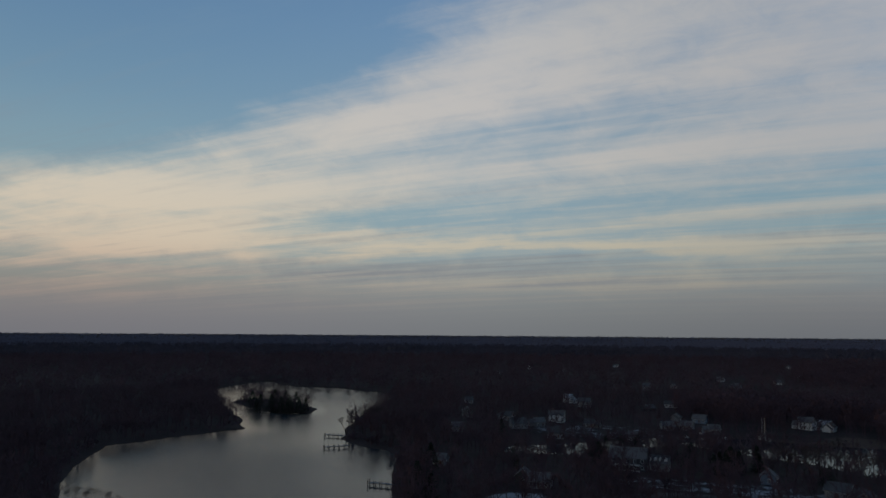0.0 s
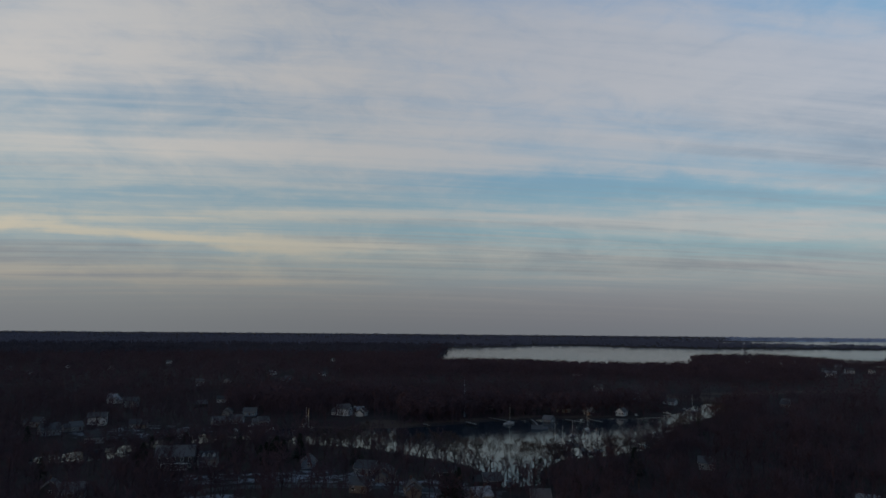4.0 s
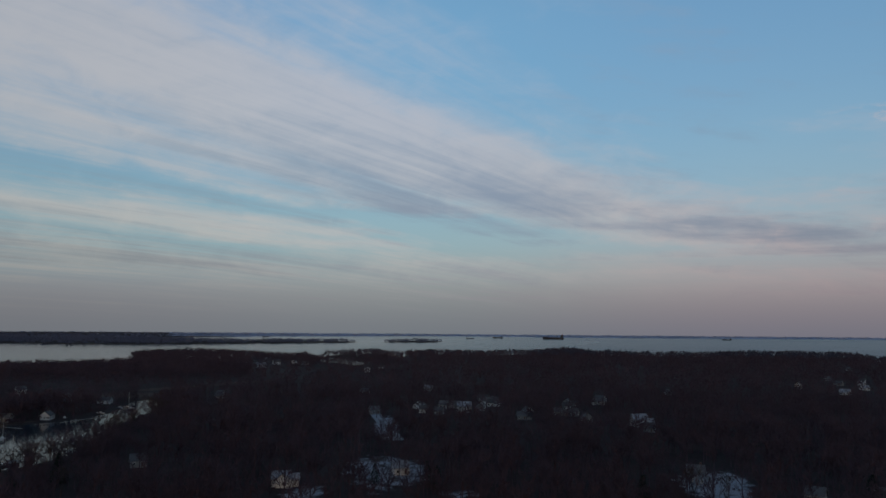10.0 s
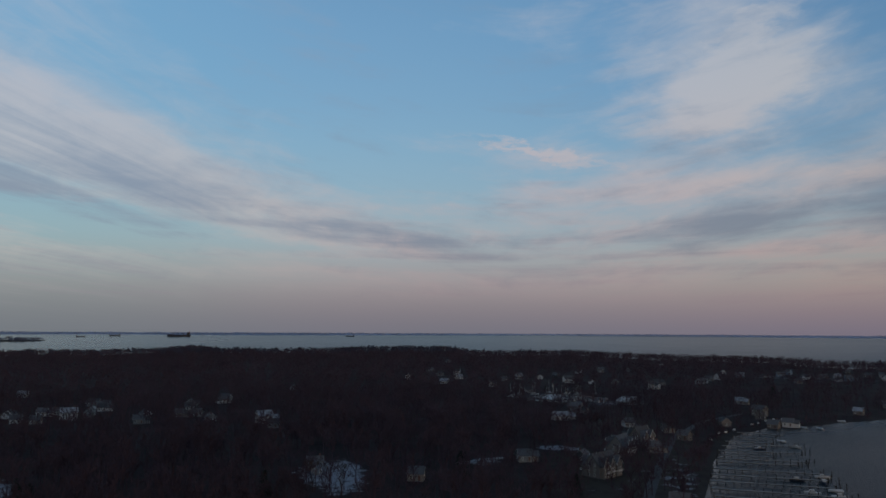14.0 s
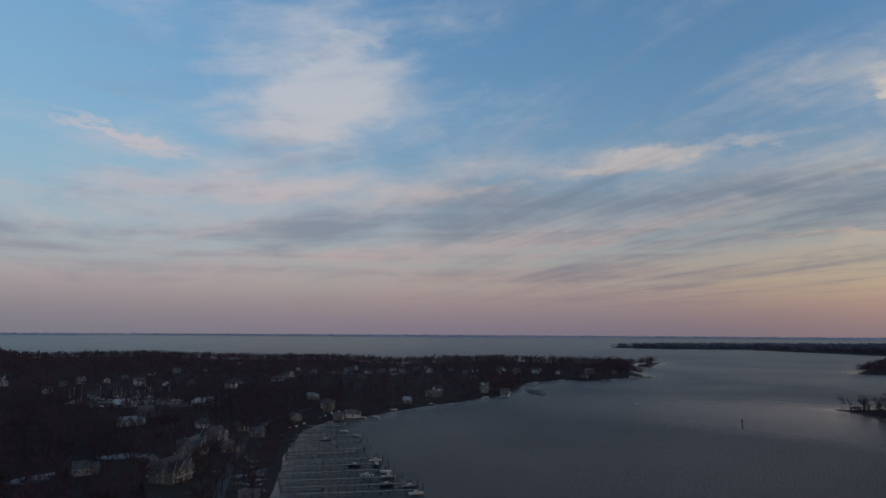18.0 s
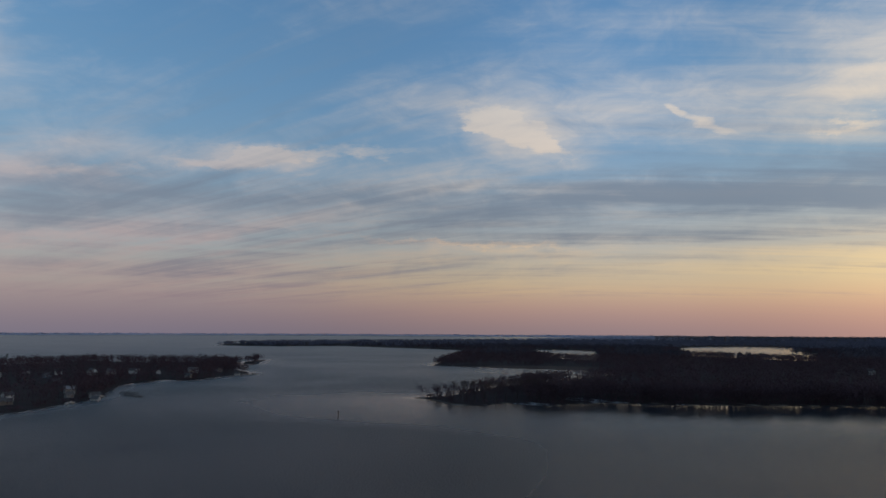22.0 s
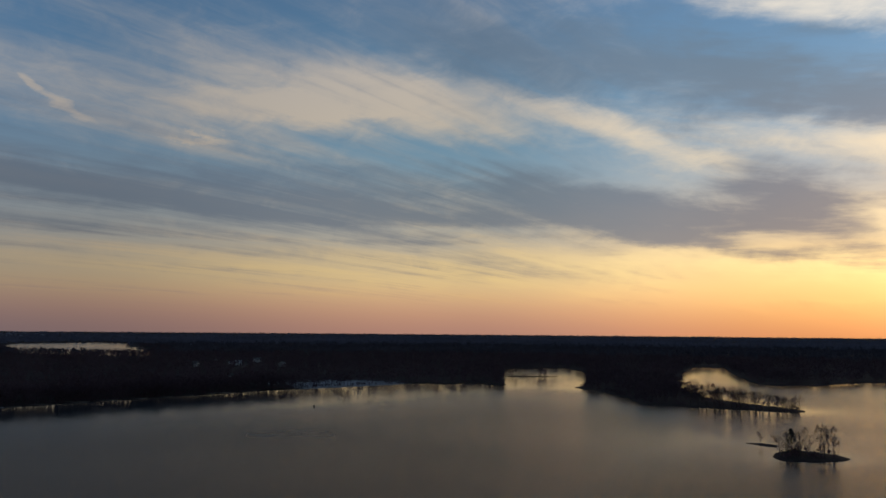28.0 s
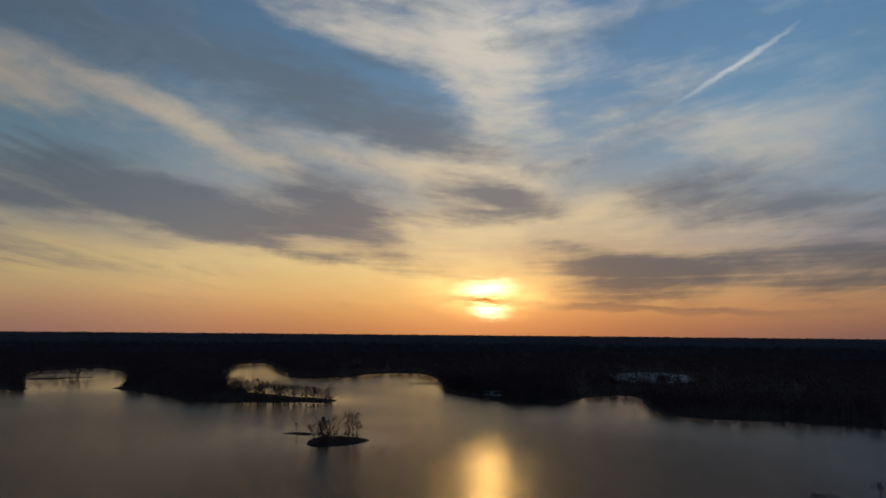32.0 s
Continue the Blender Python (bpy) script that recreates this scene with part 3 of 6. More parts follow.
REEDS_B = [(153, 357, 30, 9, 60, 0.75), (175, 373, 30, 9, 30, 0.75), (205, 398, 30, 9, 15, 0.75), (240, 397, 30, 9, 0, 0.75), (285, 395, 30, 7, -5, 0.7), (330, 390, 30, 7, -10, 0.7), (375, 370, 30, 7, -20, 0.7),
           (640, 420, 70, 16, -25, 0.7), (730, 395, 60, 16, -25, 0.6)]
REEDS = REEDS_A + REEDS_B
LAWNS_A = [(138, 240, 70, 29, -29, 0.60), (120, 349, 98, 119, -18, 0.45), (315, -184, 45, 200, -120, 0.60), (559, -563, 117, 332, -135, 0.40), (83, 248, 37, 21, -18, 0.70), (293, 93, 23, 40, -72, 0.50), (286, -222, 18, 148, -127, 0.50)]
LAWNS = LAWNS_A
CLEARINGS_A = [(35, 262, 9, 24, -7, 0.75), (30, 272, 9, 25, -6, 0.75), (216, 430, 9, 37, -26, 0.75), (227, 430, 9, 38, -27, 0.75), (132, 428, 9, 35, -17, 0.75), (144, 428, 9, 35, -18, 0.75), (149, 464, 9, 38, -17, 0.75), (150, 525, 9, 41, -16, 0.75), (88, 433, 9, 35, -11, 0.75), (58, 434, 9, 35, -7, 0.75), (44, 425, 12, 34, -6, 0.75), (104, 394, 9, 33, -14, 0.75), (20, 569, 9, 43, -2, 0.75), (184, 1081, 9, 49, -9, 0.75), (296, 1228, 9, 49, -13, 0.75)]
CLEARINGS_B = [(575, 1195, 9, 49, -25, 0.75), (490, 992, 9, 49, -26, 0.75), (511, 1009, 9, 49, -26, 0.75), (532, 1026, 9, 49, -27, 0.75), (565, 1003, 10, 49, -29, 0.75), (295, 729, 9, 49, -22, 0.75), (231, 722, 9, 49, -17, 0.75), (466, 852, 9, 49, -28, 0.75), (79, 990, 9, 49, -4, 0.75), (173, 550, 9, 43, -17, 0.75), (0, 309, 9, 27, -359, 0.75), (8, 409, 9, 33, -1, 0.75), (62, 393, 12, 32, -8, 0.75), (121, 271, 9, 26, -24, 0.75), (135, 249, 9, 25, -28, 0.75)]
CLEARINGS_C = [(138, 237, 9, 25, -30, 0.75), (158, 231, 9, 25, -34, 0.75), (133, 213, 9, 23, -32, 0.75), (119, 224, 9, 23, -28, 0.75), (169, 213, 9, 25, -38, 0.75), (161, 178, 9, 23, -42, 0.75), (147, 191, 9, 23, -37, 0.75), (216, 431, 9, 37, -26, 0.75), (225, 422, 9, 37, -28, 0.75), (326, 431, 9, 41, -37, 0.75), (318, 406, 9, 39, -38, 0.75), (359, 371, 9, 39, -44, 0.75), (365, 354, 9, 39, -45, 0.75), (384, 341, 9, 39, -48, 0.75), (395, 430, 9, 43, -42, 0.75)]
CLEARINGS_D = [(473, 368, 9, 44, -52, 0.75), (161, 456, 9, 37, -19, 0.75), (155, 415, 9, 35, -20, 0.75), (576, 1189, 9, 49, -25, 0.75), (485, 976, 11, 49, -26, 0.75), (512, 994, 9, 49, -27, 0.75), (510, 954, 9, 49, -28, 0.75), (571, 988, 9, 49, -30, 0.75), (310, 757, 9, 49, -22, 0.75), (533, 310, 9, 45, -59, 0.75), (592, 205, 9, 46, -70, 0.75), (453, 150, 9, 37, -71, 0.75), (495, 131, 9, 39, -75, 0.75), (467, 120, 9, 37, -75, 0.75), (459, 108, 9, 37, -76, 0.75)]
CLEARINGS_E = [(503, 114, 9, 39, -77, 0.75), (507, 106, 9, 39, -78, 0.75), (481, 96, 10, 38, -78, 0.75), (496, 87, 9, 39, -79, 0.75), (531, 85, 9, 41, -80, 0.75), (648, 162, 9, 48, -75, 0.75), (239, 112, 9, 24, -64, 0.75), (271, 78, 9, 25, -73, 0.75), (256, 184, 9, 27, -54, 0.75), (291, 324, 9, 34, -41, 0.75), (321, 346, 9, 37, -42, 0.75), (453, 53, 9, 36, -83, 0.75), (485, 52, 9, 38, -83, 0.75), (523, 29, 9, 40, -86, 0.75), (484, 22, 9, 37, -87, 0.75)]
CLEARINGS_F = [(483, 33, 9, 37, -86, 0.75), (561, 6, 9, 42, -89, 0.75), (441, -17, 10, 35, -92, 0.75), (420, -22, 9, 34, -93, 0.75), (289, -31, 9, 26, -96, 0.75), (506, 88, 9, 39, -80, 0.75), (670, -51, 9, 49, -94, 0.75), (455, 13, 9, 36, -88, 0.75), (240, 113, 9, 24, -64, 0.75), (552, 321, 9, 47, -59, 0.75), (281, -31, 9, 25, -96, 0.75), (262, -65, 9, 24, -104, 0.75), (682, -247, 9, 49, -109, 0.75), (796, -247, 9, 49, -107, 0.75), (961, -260, 9, 49, -105, 0.75)]
CLEARINGS_G = [(1211, -359, 11, 49, -106, 0.75), (750, -287, 9, 49, -110, 0.75), (230, -125, 11, 24, -118, 0.75), (292, -167, 10, 28, -119, 0.75), (377, -222, 9, 35, -120, 0.75), (279, -142, 9, 27, -116, 0.75), (261, -125, 9, 26, -115, 0.75), (286, -118, 9, 27, -112, 0.75), (623, -262, 9, 49, -112, 0.75), (704, -343, 11, 49, -115, 0.75), (685, -361, 9, 49, -117, 0.75), (682, -387, 9, 49, -119, 0.75), (794, -249, 9, 49, -107, 0.75), (686, -250, 9, 49, -110, 0.75), (567, -254, 9, 46, -114, 0.75)]
CLEARINGS_H = [(331, -198, 9, 31, -120, 0.75), (348, -212, 9, 33, -121, 0.75), (663, -426, 17, 49, -122, 0.75), (667, -482, 20, 49, -125, 0.75), (466, -371, 9, 44, -128, 0.75), (391, -326, 9, 39, -129, 0.75), (370, -283, 9, 36, -127, 0.75), (351, -231, 9, 34, -123, 0.75), (328, -225, 9, 32, -124, 0.75), (298, -188, 9, 29, -122, 0.75), (205, -138, 9, 23, -124, 0.75), (422, -466, 10, 46, -137, 0.75), (385, -526, 9, 47, -143, 0.75), (416, -534, 9, 49, -142, 0.75), (597, -806, 12, 49, -143, 0.75)]
CLEARINGS_I = [(571, -806, 10, 49, -144, 0.75), (559, -833, 9, 49, -146, 0.75), (529, -844, 9, 49, -147, 0.75), (494, -868, 12, 49, -150, 0.75), (747, -633, 10, 49, -130, 0.75), (761, -667, 9, 49, -131, 0.75), (707, -658, 9, 49, -132, 0.75), (719, -693, 9, 49, -133, 0.75), (673, -671, 9, 49, -134, 0.75), (717, -761, 10, 49, -136, 0.75), (670, -737, 9, 49, -137, 0.75), (695, -810, 9, 49, -139, 0.75), (640, -800, 9, 49, -141, 0.75), (760, -605, 11, 49, -128, 0.75), (712, -535, 9, 49, -126, 0.75)]
CLEARINGS_J = [(362, -311, 9, 37, -130, 0.75), (363, -322, 9, 37, -131, 0.75), (398, -412, 9, 43, -136, 0.75), (1155, 766, 12, 49, -56, 0.75), (1217, 719, 12, 49, -59, 0.75), (1165, 636, 13, 49, -61, 0.75), (1106, 574, 14, 49, -62, 0.75), (1203, 606, 11, 49, -63, 0.75), (1093, 534, 12, 49, -63, 0.75), (1118, 514, 9, 49, -65, 0.75), (974, 500, 14, 49, -62, 0.75), (1096, 485, 10, 49, -66, 0.75), (936, 322, 9, 49, -71, 0.75), (1007, 325, 9, 49, -72, 0.75), (1207, 705, 10, 49, -59, 0.75)]
CLEARINGS_K = [(965, 332, 9, 49, -71, 0.75), (1029, 330, 9, 49, -72, 0.75), (465, -804, 9, 49, -149, 0.75), (485, -920, 9, 49, -152, 0.75), (438, -879, 9, 49, -153, 0.75), (-471, -1093, 14, 49, -203, 0.75), (-550, -1192, 13, 49, -204, 0.75), (-507, -1010, 11, 49, -206, 0.75), (-340, -810, 9, 49, -202, 0.75), (-185, -701, 9, 49, -194, 0.75), (-405, -1093, 9, 49, -200, 0.75), (155, 226, 30, 22, -34, 0.62), (123, 269, 28, 20, -24, 0.62), (291, 91, 21, 37, -72, 0.62), (422, 132, 8, 52, -72, 0.62)]
CLEARINGS_L = [(285, 92, 17, 47, -72, 0.62), (290, -41, 12, 41, -98, 0.62), (299, -36, 13, 33, -96, 0.62), (332, -156, 13, 10, -115, 0.62), (306, -107, 9, 10, -109, 0.62), (-6, -651, 38, 19, -180, 0.62), (-96, -624, 30, 18, -188, 0.62), (-389, -742, 101, 71, -207, 0.40), (-424, -679, 83, 95, -211, 0.35), (39, -605, 26, 18, -176, 0.62), (-31, -631, 30, 28, -182, 0.62), (-1012, 10, 56, 114, -270, 0.62), (27, 260, 12, 9, -6, 0.62), (299, 94, 20, 32, -72, 0.62)]
CLEARINGS_M = [(244, 107, 11, 16, -66, 0.62), (301, -38, 13, 18, -97, 0.62), (257, 53, 11, 11, -78, 0.62), (254, -172, 10, 66, -124, 0.62), (532, -301, 29, 40, -119, 0.62), (607, -287, 40, 42, -115, 0.62), (759, -705, 107, 92, -132, 0.62), (106, 274, 66, 16, -21, 0.62), (98, 440, 64, 40, -12, 0.62), (1508, 820, 205, 950, -61, 0.35), (1433, 806, 170, 602, -60, 0.35), (222, 377, 34, 14, -30, 0.95), (549, 433, 78, 29, -51, 0.95), (193, 405, 17, 13, -25, 0.95), (230, 401, 18, 24, -29, 0.95)]
CLEARINGS_N = [(408, -446, 83, 23, -137, 0.95), (279, -218, 13, 87, -128, 0.95), (-146, 402, 39, 12, -339, 0.95), (86, -1201, 163, 77, -175, 0.95), (1283, 710, 163, 695, -61, 0.60), (1576, 567, 80, 439, -70, 0.50), (139, 241, 71, 31, -29, 0.40), (121, 351, 100, 123, -19, 0.20), (315, -184, 45, 200, -120, 0.50), (559, -563, 117, 332, -135, 0.40), (633, -279, 32, 145, -113, 0.80), (555, -278, 66, 84, -116, 0.62), (399, 381, 66, 83, -46, 0.50), (286, -222, 18, 148, -127, 0.50)]
CLEARINGS_P = [(411, -342, 9, 40, -130, 0.75), (444, -500, 9, 45, -138, 0.75), (405, -552, 9, 45, -144, 0.75), (591, -835, 9, 45, -145, 0.75), (446, -573, 9, 45, -142, 0.75), (722, -718, 9, 45, -135, 0.75), (792, -707, 9, 45, -132, 0.75), (684, -697, 9, 45, -136, 0.75), (704, -519, 9, 45, -126, 0.75), (706, -772, 9, 45, -138, 0.75), (-194, -734, 9, 45, 165, 0.75), (-494, -1242, 9, 45, 158, 0.75), (-415, -1122, 9, 45, 160, 0.75), (-475, -1127, 9, 45, 157, 0.75), (-529, -1052, 9, 45, 153, 0.75)]
CLEARINGS_Q = [(-559, -1222, 9, 45, 155, 0.75), (558, 89, 9, 42, -81, 0.75), (577, 99, 9, 42, -80, 0.75), (587, 7, 9, 42, -89, 0.75), (553, 31, 9, 41, -87, 0.75), (809, -191, 9, 45, -103, 0.75), (737, -214, 9, 45, -106, 0.75), (893, -277, 9, 45, -107, 0.75), (871, -247, 9, 45, -106, 0.75), (791, -321, 9, 45, -112, 0.75), (793, -349, 9, 45, -114, 0.75), (794, -371, 9, 45, -115, 0.75), (884, -446, 9, 45, -117, 0.75), (890, -524, 9, 45, -121, 0.75), (901, -488, 9, 45, -118, 0.75)]
CLEARINGS_R = [(1101, -716, 9, 45, -123, 0.75), (453, -226, 9, 39, -117, 0.75), (421, -199, 9, 37, -115, 0.75), (621, -394, 9, 45, -122, 0.75), (16, 477, 9, 38, -2, 0.75), (42, 466, 9, 37, -5, 0.75), (73, 461, 9, 37, -9, 0.75), (64, 1129, 9, 45, -3, 0.75), (139, 1158, 9, 45, -7, 0.75), (335, 868, 9, 45, -21, 0.75), (380, 817, 9, 45, -25, 0.75), (200, 707, 9, 45, -16, 0.75), (103, 588, 9, 43, -10, 0.75), (109, 553, 9, 41, -11, 0.75), (512, 483, 9, 45, -47, 0.75)]
CLEARINGS_S = [(680, 679, 9, 45, -45, 0.75), (384, 440, 9, 42, -41, 0.75), (473, 404, 9, 44, -50, 0.75), (544, 980, 9, 45, -29, 0.75), (639, 1007, 9, 45, -32, 0.75), (584, -876, 9, 45, -146, 0.75), (622, -758, 9, 45, -141, 0.75), (659, -601, 9, 45, -132, 0.75), (542, -678, 9, 45, -141, 0.75), (770, -780, 9, 45, -135, 0.75), (827, -633, 9, 45, -127, 0.75)]
CLEARINGS = CLEARINGS_P + CLEARINGS_Q + CLEARINGS_R + CLEARINGS_S + CLEARINGS_A + CLEARINGS_B + CLEARINGS_C + CLEARINGS_D + CLEARINGS_E + CLEARINGS_F + CLEARINGS_G + CLEARINGS_H + CLEARINGS_I + CLEARINGS_J + CLEARINGS_K + CLEARINGS_L + CLEARINGS_M + CLEARINGS_N


def cover(spots, x, y):
    out = np.zeros(x.shape)
    for sx_, sy_, rx_, ry_, ang, amount in spots:
        c, s_ = math.cos(radians(ang)), math.sin(radians(ang))
        u, v = (x - sx_) * c + (y - sy_) * s_, -(x - sx_) * s_ + (y - sy_) * c
        q = np.sqrt((u / rx_) ** 2 + (v / ry_) ** 2)
        out = np.maximum(out, amount * np.clip(1.6 - q * 1.1, 0, 1))
    return out


def sheet(name, rings, steps, height):
    """A round sheet of land or water about the origin, finer towards the middle."""
    a = np.arange(steps) * 2 * math.pi / steps
    X, Y = np.outer(rings, np.sin(a)), np.outer(rings, np.cos(a))
    Z, extra = height(X, Y)
    n = len(rings)
    v = np.stack([X, Y, Z], -1).reshape(-1, 3)
    i, j = np.meshgrid(np.arange(n - 1), np.arange(steps), indexing="ij")
    j2 = (j + 1) % steps
    q = np.stack([i * steps + j, i * steps + j2, (i + 1) * steps + j2, (i + 1) * steps + j], -1).reshape(-1, 4)[:, ::-1]
    v = np.vstack([v, [[0, 0, Z[0].mean()]]])
    me = bpy.data.meshes.new(name)
    cap = [(len(v) - 1, (k + 1) % steps, k) for k in range(steps)]
    me.vertices.add(len(v))
    me.vertices.foreach_set("co", v.ravel())
    loops = np.concatenate([q.ravel(), np.array(cap).ravel()])
    me.loops.add(len(loops))
    me.loops.foreach_set("vertex_index", loops.astype(np.int32))
    starts = np.concatenate([np.arange(len(q)) * 4, len(q) * 4 + np.arange(steps) * 3])
    me.polygons.add(len(starts))
    me.polygons.foreach_set("loop_start", starts.astype(np.int32))
    me.polygons.foreach_set("use_smooth", np.ones(len(starts), bool))
    me.update(calc_edges=True)
    return new(name, me), X, Y, extra


RINGS = np.concatenate([[25, 60, 100, 140, 175], 200 * (4860 / 200) ** (np.arange(225) / 224)])
ground, GX, GY, GS = sheet("ground", RINGS, 1440, terrain)
ground.data.materials.append(SOIL)
for key, spots in (("snow", SNOW), ("reeds", REEDS), ("lawn", LAWNS)):
    at = ground.data.attributes.new(key, "FLOAT", "POINT")
    at.data.foreach_set("value", np.append(cover(spots, GX, GY).ravel(), 0).astype(np.float32))
at = ground.data.attributes.new("beach", "FLOAT", "POINT")
G_AZ = np.degrees(np.arctan2(GX, GY)) % 360
at.data.foreach_set("value", np.append((np.where((GS > -1) & (G_AZ > 150) & (G_AZ < 205), np.clip(1 - GS / 12, 0, 1) * 0.55, 0)).ravel(), 0).astype(np.float32))
# ground across the bay gets the same painted haze colour as its woods
ground.data.materials.append(PALE_HAZE)
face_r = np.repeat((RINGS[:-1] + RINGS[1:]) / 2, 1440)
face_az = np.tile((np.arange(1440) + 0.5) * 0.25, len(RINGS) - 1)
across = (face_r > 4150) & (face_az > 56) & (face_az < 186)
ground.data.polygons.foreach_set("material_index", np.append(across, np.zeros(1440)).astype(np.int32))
tagged(ground, "dark winter ground with leaf litter, patchy snow and reed beds", "ground", kind="structure")
water, WX, WY, _ = sheet("water", np.concatenate([[40], 80 * (4855 / 80) ** (np.arange(180) / 179)]), 720, lambda x, y: (level(np.hypot(x, y)), None))
water.data.materials.append(WATER)
# wind on the water: brisk on the open river and bay, dying away towards the west and in the lee of every shore
WR = np.hypot(WX, WY)
W_AZ = np.degrees(np.arctan2(WX, WY)) % 360
off_shore = np.maximum(-land(WX, WY), 0)
open_river = np.clip((W_AZ - 60) / 30, 0, 1) * np.clip((200 - W_AZ) / 30, 0, 1)
breeze = np.maximum(0.30 + 0.42 * np.clip((238 - W_AZ) / 20, 0, 1) * (W_AZ > 60), open_river)
breeze = np.maximum(breeze, cover([(-290, -60, 190, 150, 12, 0.8), (-90, 480, 200, 320, 0, 0.6)], WX, WY))
sheltered = np.where(open_river > 0.5, 14.0, 70.0)
breeze *= 1 - 0.9 * np.exp(-off_shore / sheltered)
breeze *= 1 - cover([(300, 330, 330, 190, -30, 0.95), (-250, -600, 460, 140, 0, 0.88)], WX, WY)
at = water.data.attributes.new("wind", "FLOAT", "POINT")
at.data.foreach_set("value", np.append((breeze * np.clip(700 / WR, 0.2, 1)).ravel(), 1).astype(np.float32))
at = water.data.attributes.new("open_water", "FLOAT", "POINT")
at.data.foreach_set("value", np.append((np.clip((WR - 500) / 1300, 0, 1) * open_river).ravel(), 0).astype(np.float32))
tagged(water, "calm grey river and bay reflecting the sunset sky", "water", kind="structure")

# ---- woods ----
def mesh_from(name, verts, faces, mat):
    me = bpy.data.meshes.new(name)
    me.vertices.add(len(verts))
    me.vertices.foreach_set("co", np.asarray(verts, np.float32).ravel())
    k = faces.shape[1]
    me.loops.add(faces.size)
    me.loops.foreach_set("vertex_index", faces.astype(np.int32).ravel())
    me.polygons.add(len(faces))
    me.polygons.foreach_set("loop_start", (np.arange(len(faces)) * k).astype(np.int32))
    me.update(calc_edges=True)
    me.materials.append(mat)
    return me


def trunk_triangles(height, r):
    return [[(r * math.cos(a), r * math.sin(a), 0), (r * math.cos(a + 2.1), r * math.sin(a + 2.1), 0), (0.05, 0, height)] for a in (0, 2.1, 4.2)]


def bare_form(rng, limbs, twigs, height=16.0, radius=4.6):
    """A bare tree as thin triangles: a trunk, limbs that fan upwards and twigs round the crown."""
    tri = trunk_triangles(height * 0.75, 0.27)
    tips = []
    for k in range(limbs):
        a = k * 2.4 + rng.uniform(-0.5, 0.5)
        z0 = height * rng.uniform(0.22, 0.6)
        ln = radius * rng.uniform(0.55, 1.0)
        tip = np.array([math.cos(a) * ln, math.sin(a) * ln, min(z0 + ln * rng.uniform(0.8, 1.5), height * 0.95)])
        side = np.array([-math.sin(a), math.cos(a), 0]) * 0.17
        o = np.array([0, 0, z0])
        tri.append([o - side, o + side, tip])
        tips.append((o, tip))
    for _ in range(twigs):
        o, tip = tips[rng.randint(len(tips))]
        p0 = o + (tip - o) * rng.uniform(0.35, 1.0)
        d = rng.normal(0, 1, 3) + np.array([0, 0, 0.7]) + (tip - o) / np.linalg.norm(tip - o) * 0.8
        d = d / np.linalg.norm(d) * rng.uniform(1.3, 3.2)
        side = np.cross(d, rng.normal(0, 1, 3))
        side = side / np.linalg.norm(side) * rng.uniform(0.05, 0.13)
        tri.append([p0 - side, p0 + side, p0 + d])
    return np.array(tri, float)


def crown_form(rng, n, height, radius, leaf):
    """A bare crown far off: a trunk and n ragged clumps of twigs inside a rounded crown."""
    tri = trunk_triangles(height * 0.6, 0.3)
    for _ in range(n):
        d = rng.normal(0, 1, 3)
        d /= np.linalg.norm(d)
        c = np.array([0, 0, height * 0.62]) + d * np.array([radius, radius, height * 0.36]) * rng.uniform(0.35, 1.0) ** 0.5
        u = rng.normal(0, 1, (3, 3)) * leaf
        u[2] += np.array([0, 0, leaf])
        tri.append([c + u[0], c + u[1], c + u[2]])
    return np.array(tri, float)


def scatter(name, label, x, y, z, scale, forms, mat, rng):
    """Many trees as one object, drawn from a few forms."""
    pick = rng.randint(0, len(forms), len(x))
    turn = rng.uniform(0, 6.283, len(x))
    parts = []
    for f, form in enumerate(forms):
        m = pick == f
        if not m.any():
            continue
        c, s = np.cos(turn[m])[:, None, None], np.sin(turn[m])[:, None, None]
        k = scale[m][:, None, None]
        px = (form[None, :, :, 0] * c - form[None, :, :, 1] * s) * k + x[m][:, None, None]
        py = (form[None, :, :, 0] * s + form[None, :, :, 1] * c) * k + y[m][:, None, None]
        pz = form[None, :, :, 2] * k + z[m][:, None, None]
        parts.append(np.stack([px, py, pz], -1).reshape(-1, 3))
    v = np.concatenate(parts)
    ob = new(name, mesh_from(name, v, np.arange(len(v)).reshape(-1, 3), mat))
    return tagged(ob, label, "trees", kind="stuff")


def spread_points(rng, n, r0, r1, az0, az1):
    r = np.sqrt(rng.uniform(r0 * r0, r1 * r1, n))
    a = np.radians(rng.uniform(az0, az1, n))
    return r * np.sin(a), r * np.cos(a)


wood_rng = np.random.RandomState(7)


def wooded(x, y, edge):
    z, s = terrain(x, y)
    c = cover(CLEARINGS, x, y)
    keep = (s > edge) & (wood_rng.uniform(0, 1, len(x)) > c)
    return x[keep], y[keep], z[keep]


near_forms = [bare_form(wood_rng, 10, 130, wood_rng.uniform(13, 18), wood_rng.uniform(3.8, 5.4)) for _ in range(10)]
x, y = spread_points(wood_rng, 9800, 225, 450, -36, 290)
x, y, z = wooded(x, y, 2)
scatter("bare_woods", "bare brown winter trees close below", x, y, z - 0.1, wood_rng.uniform(0.55, 1.1, len(x)), near_forms, TWIGS, wood_rng)
near_forms = [bare_form(wood_rng, 8, 62, wood_rng.uniform(13, 18), wood_rng.uniform(3.8, 5.4)) for _ in range(10)]
x, y = spread_points(wood_rng, 18500, 450, 700, -36, 290)
x, y, z = wooded(x, y, 2)
scatter("bare_woods", "bare brown winter trees massed over the near land", x, y, z - 0.1, wood_rng.uniform(0.55, 1.1, len(x)), near_forms, TWIGS, wood_rng)
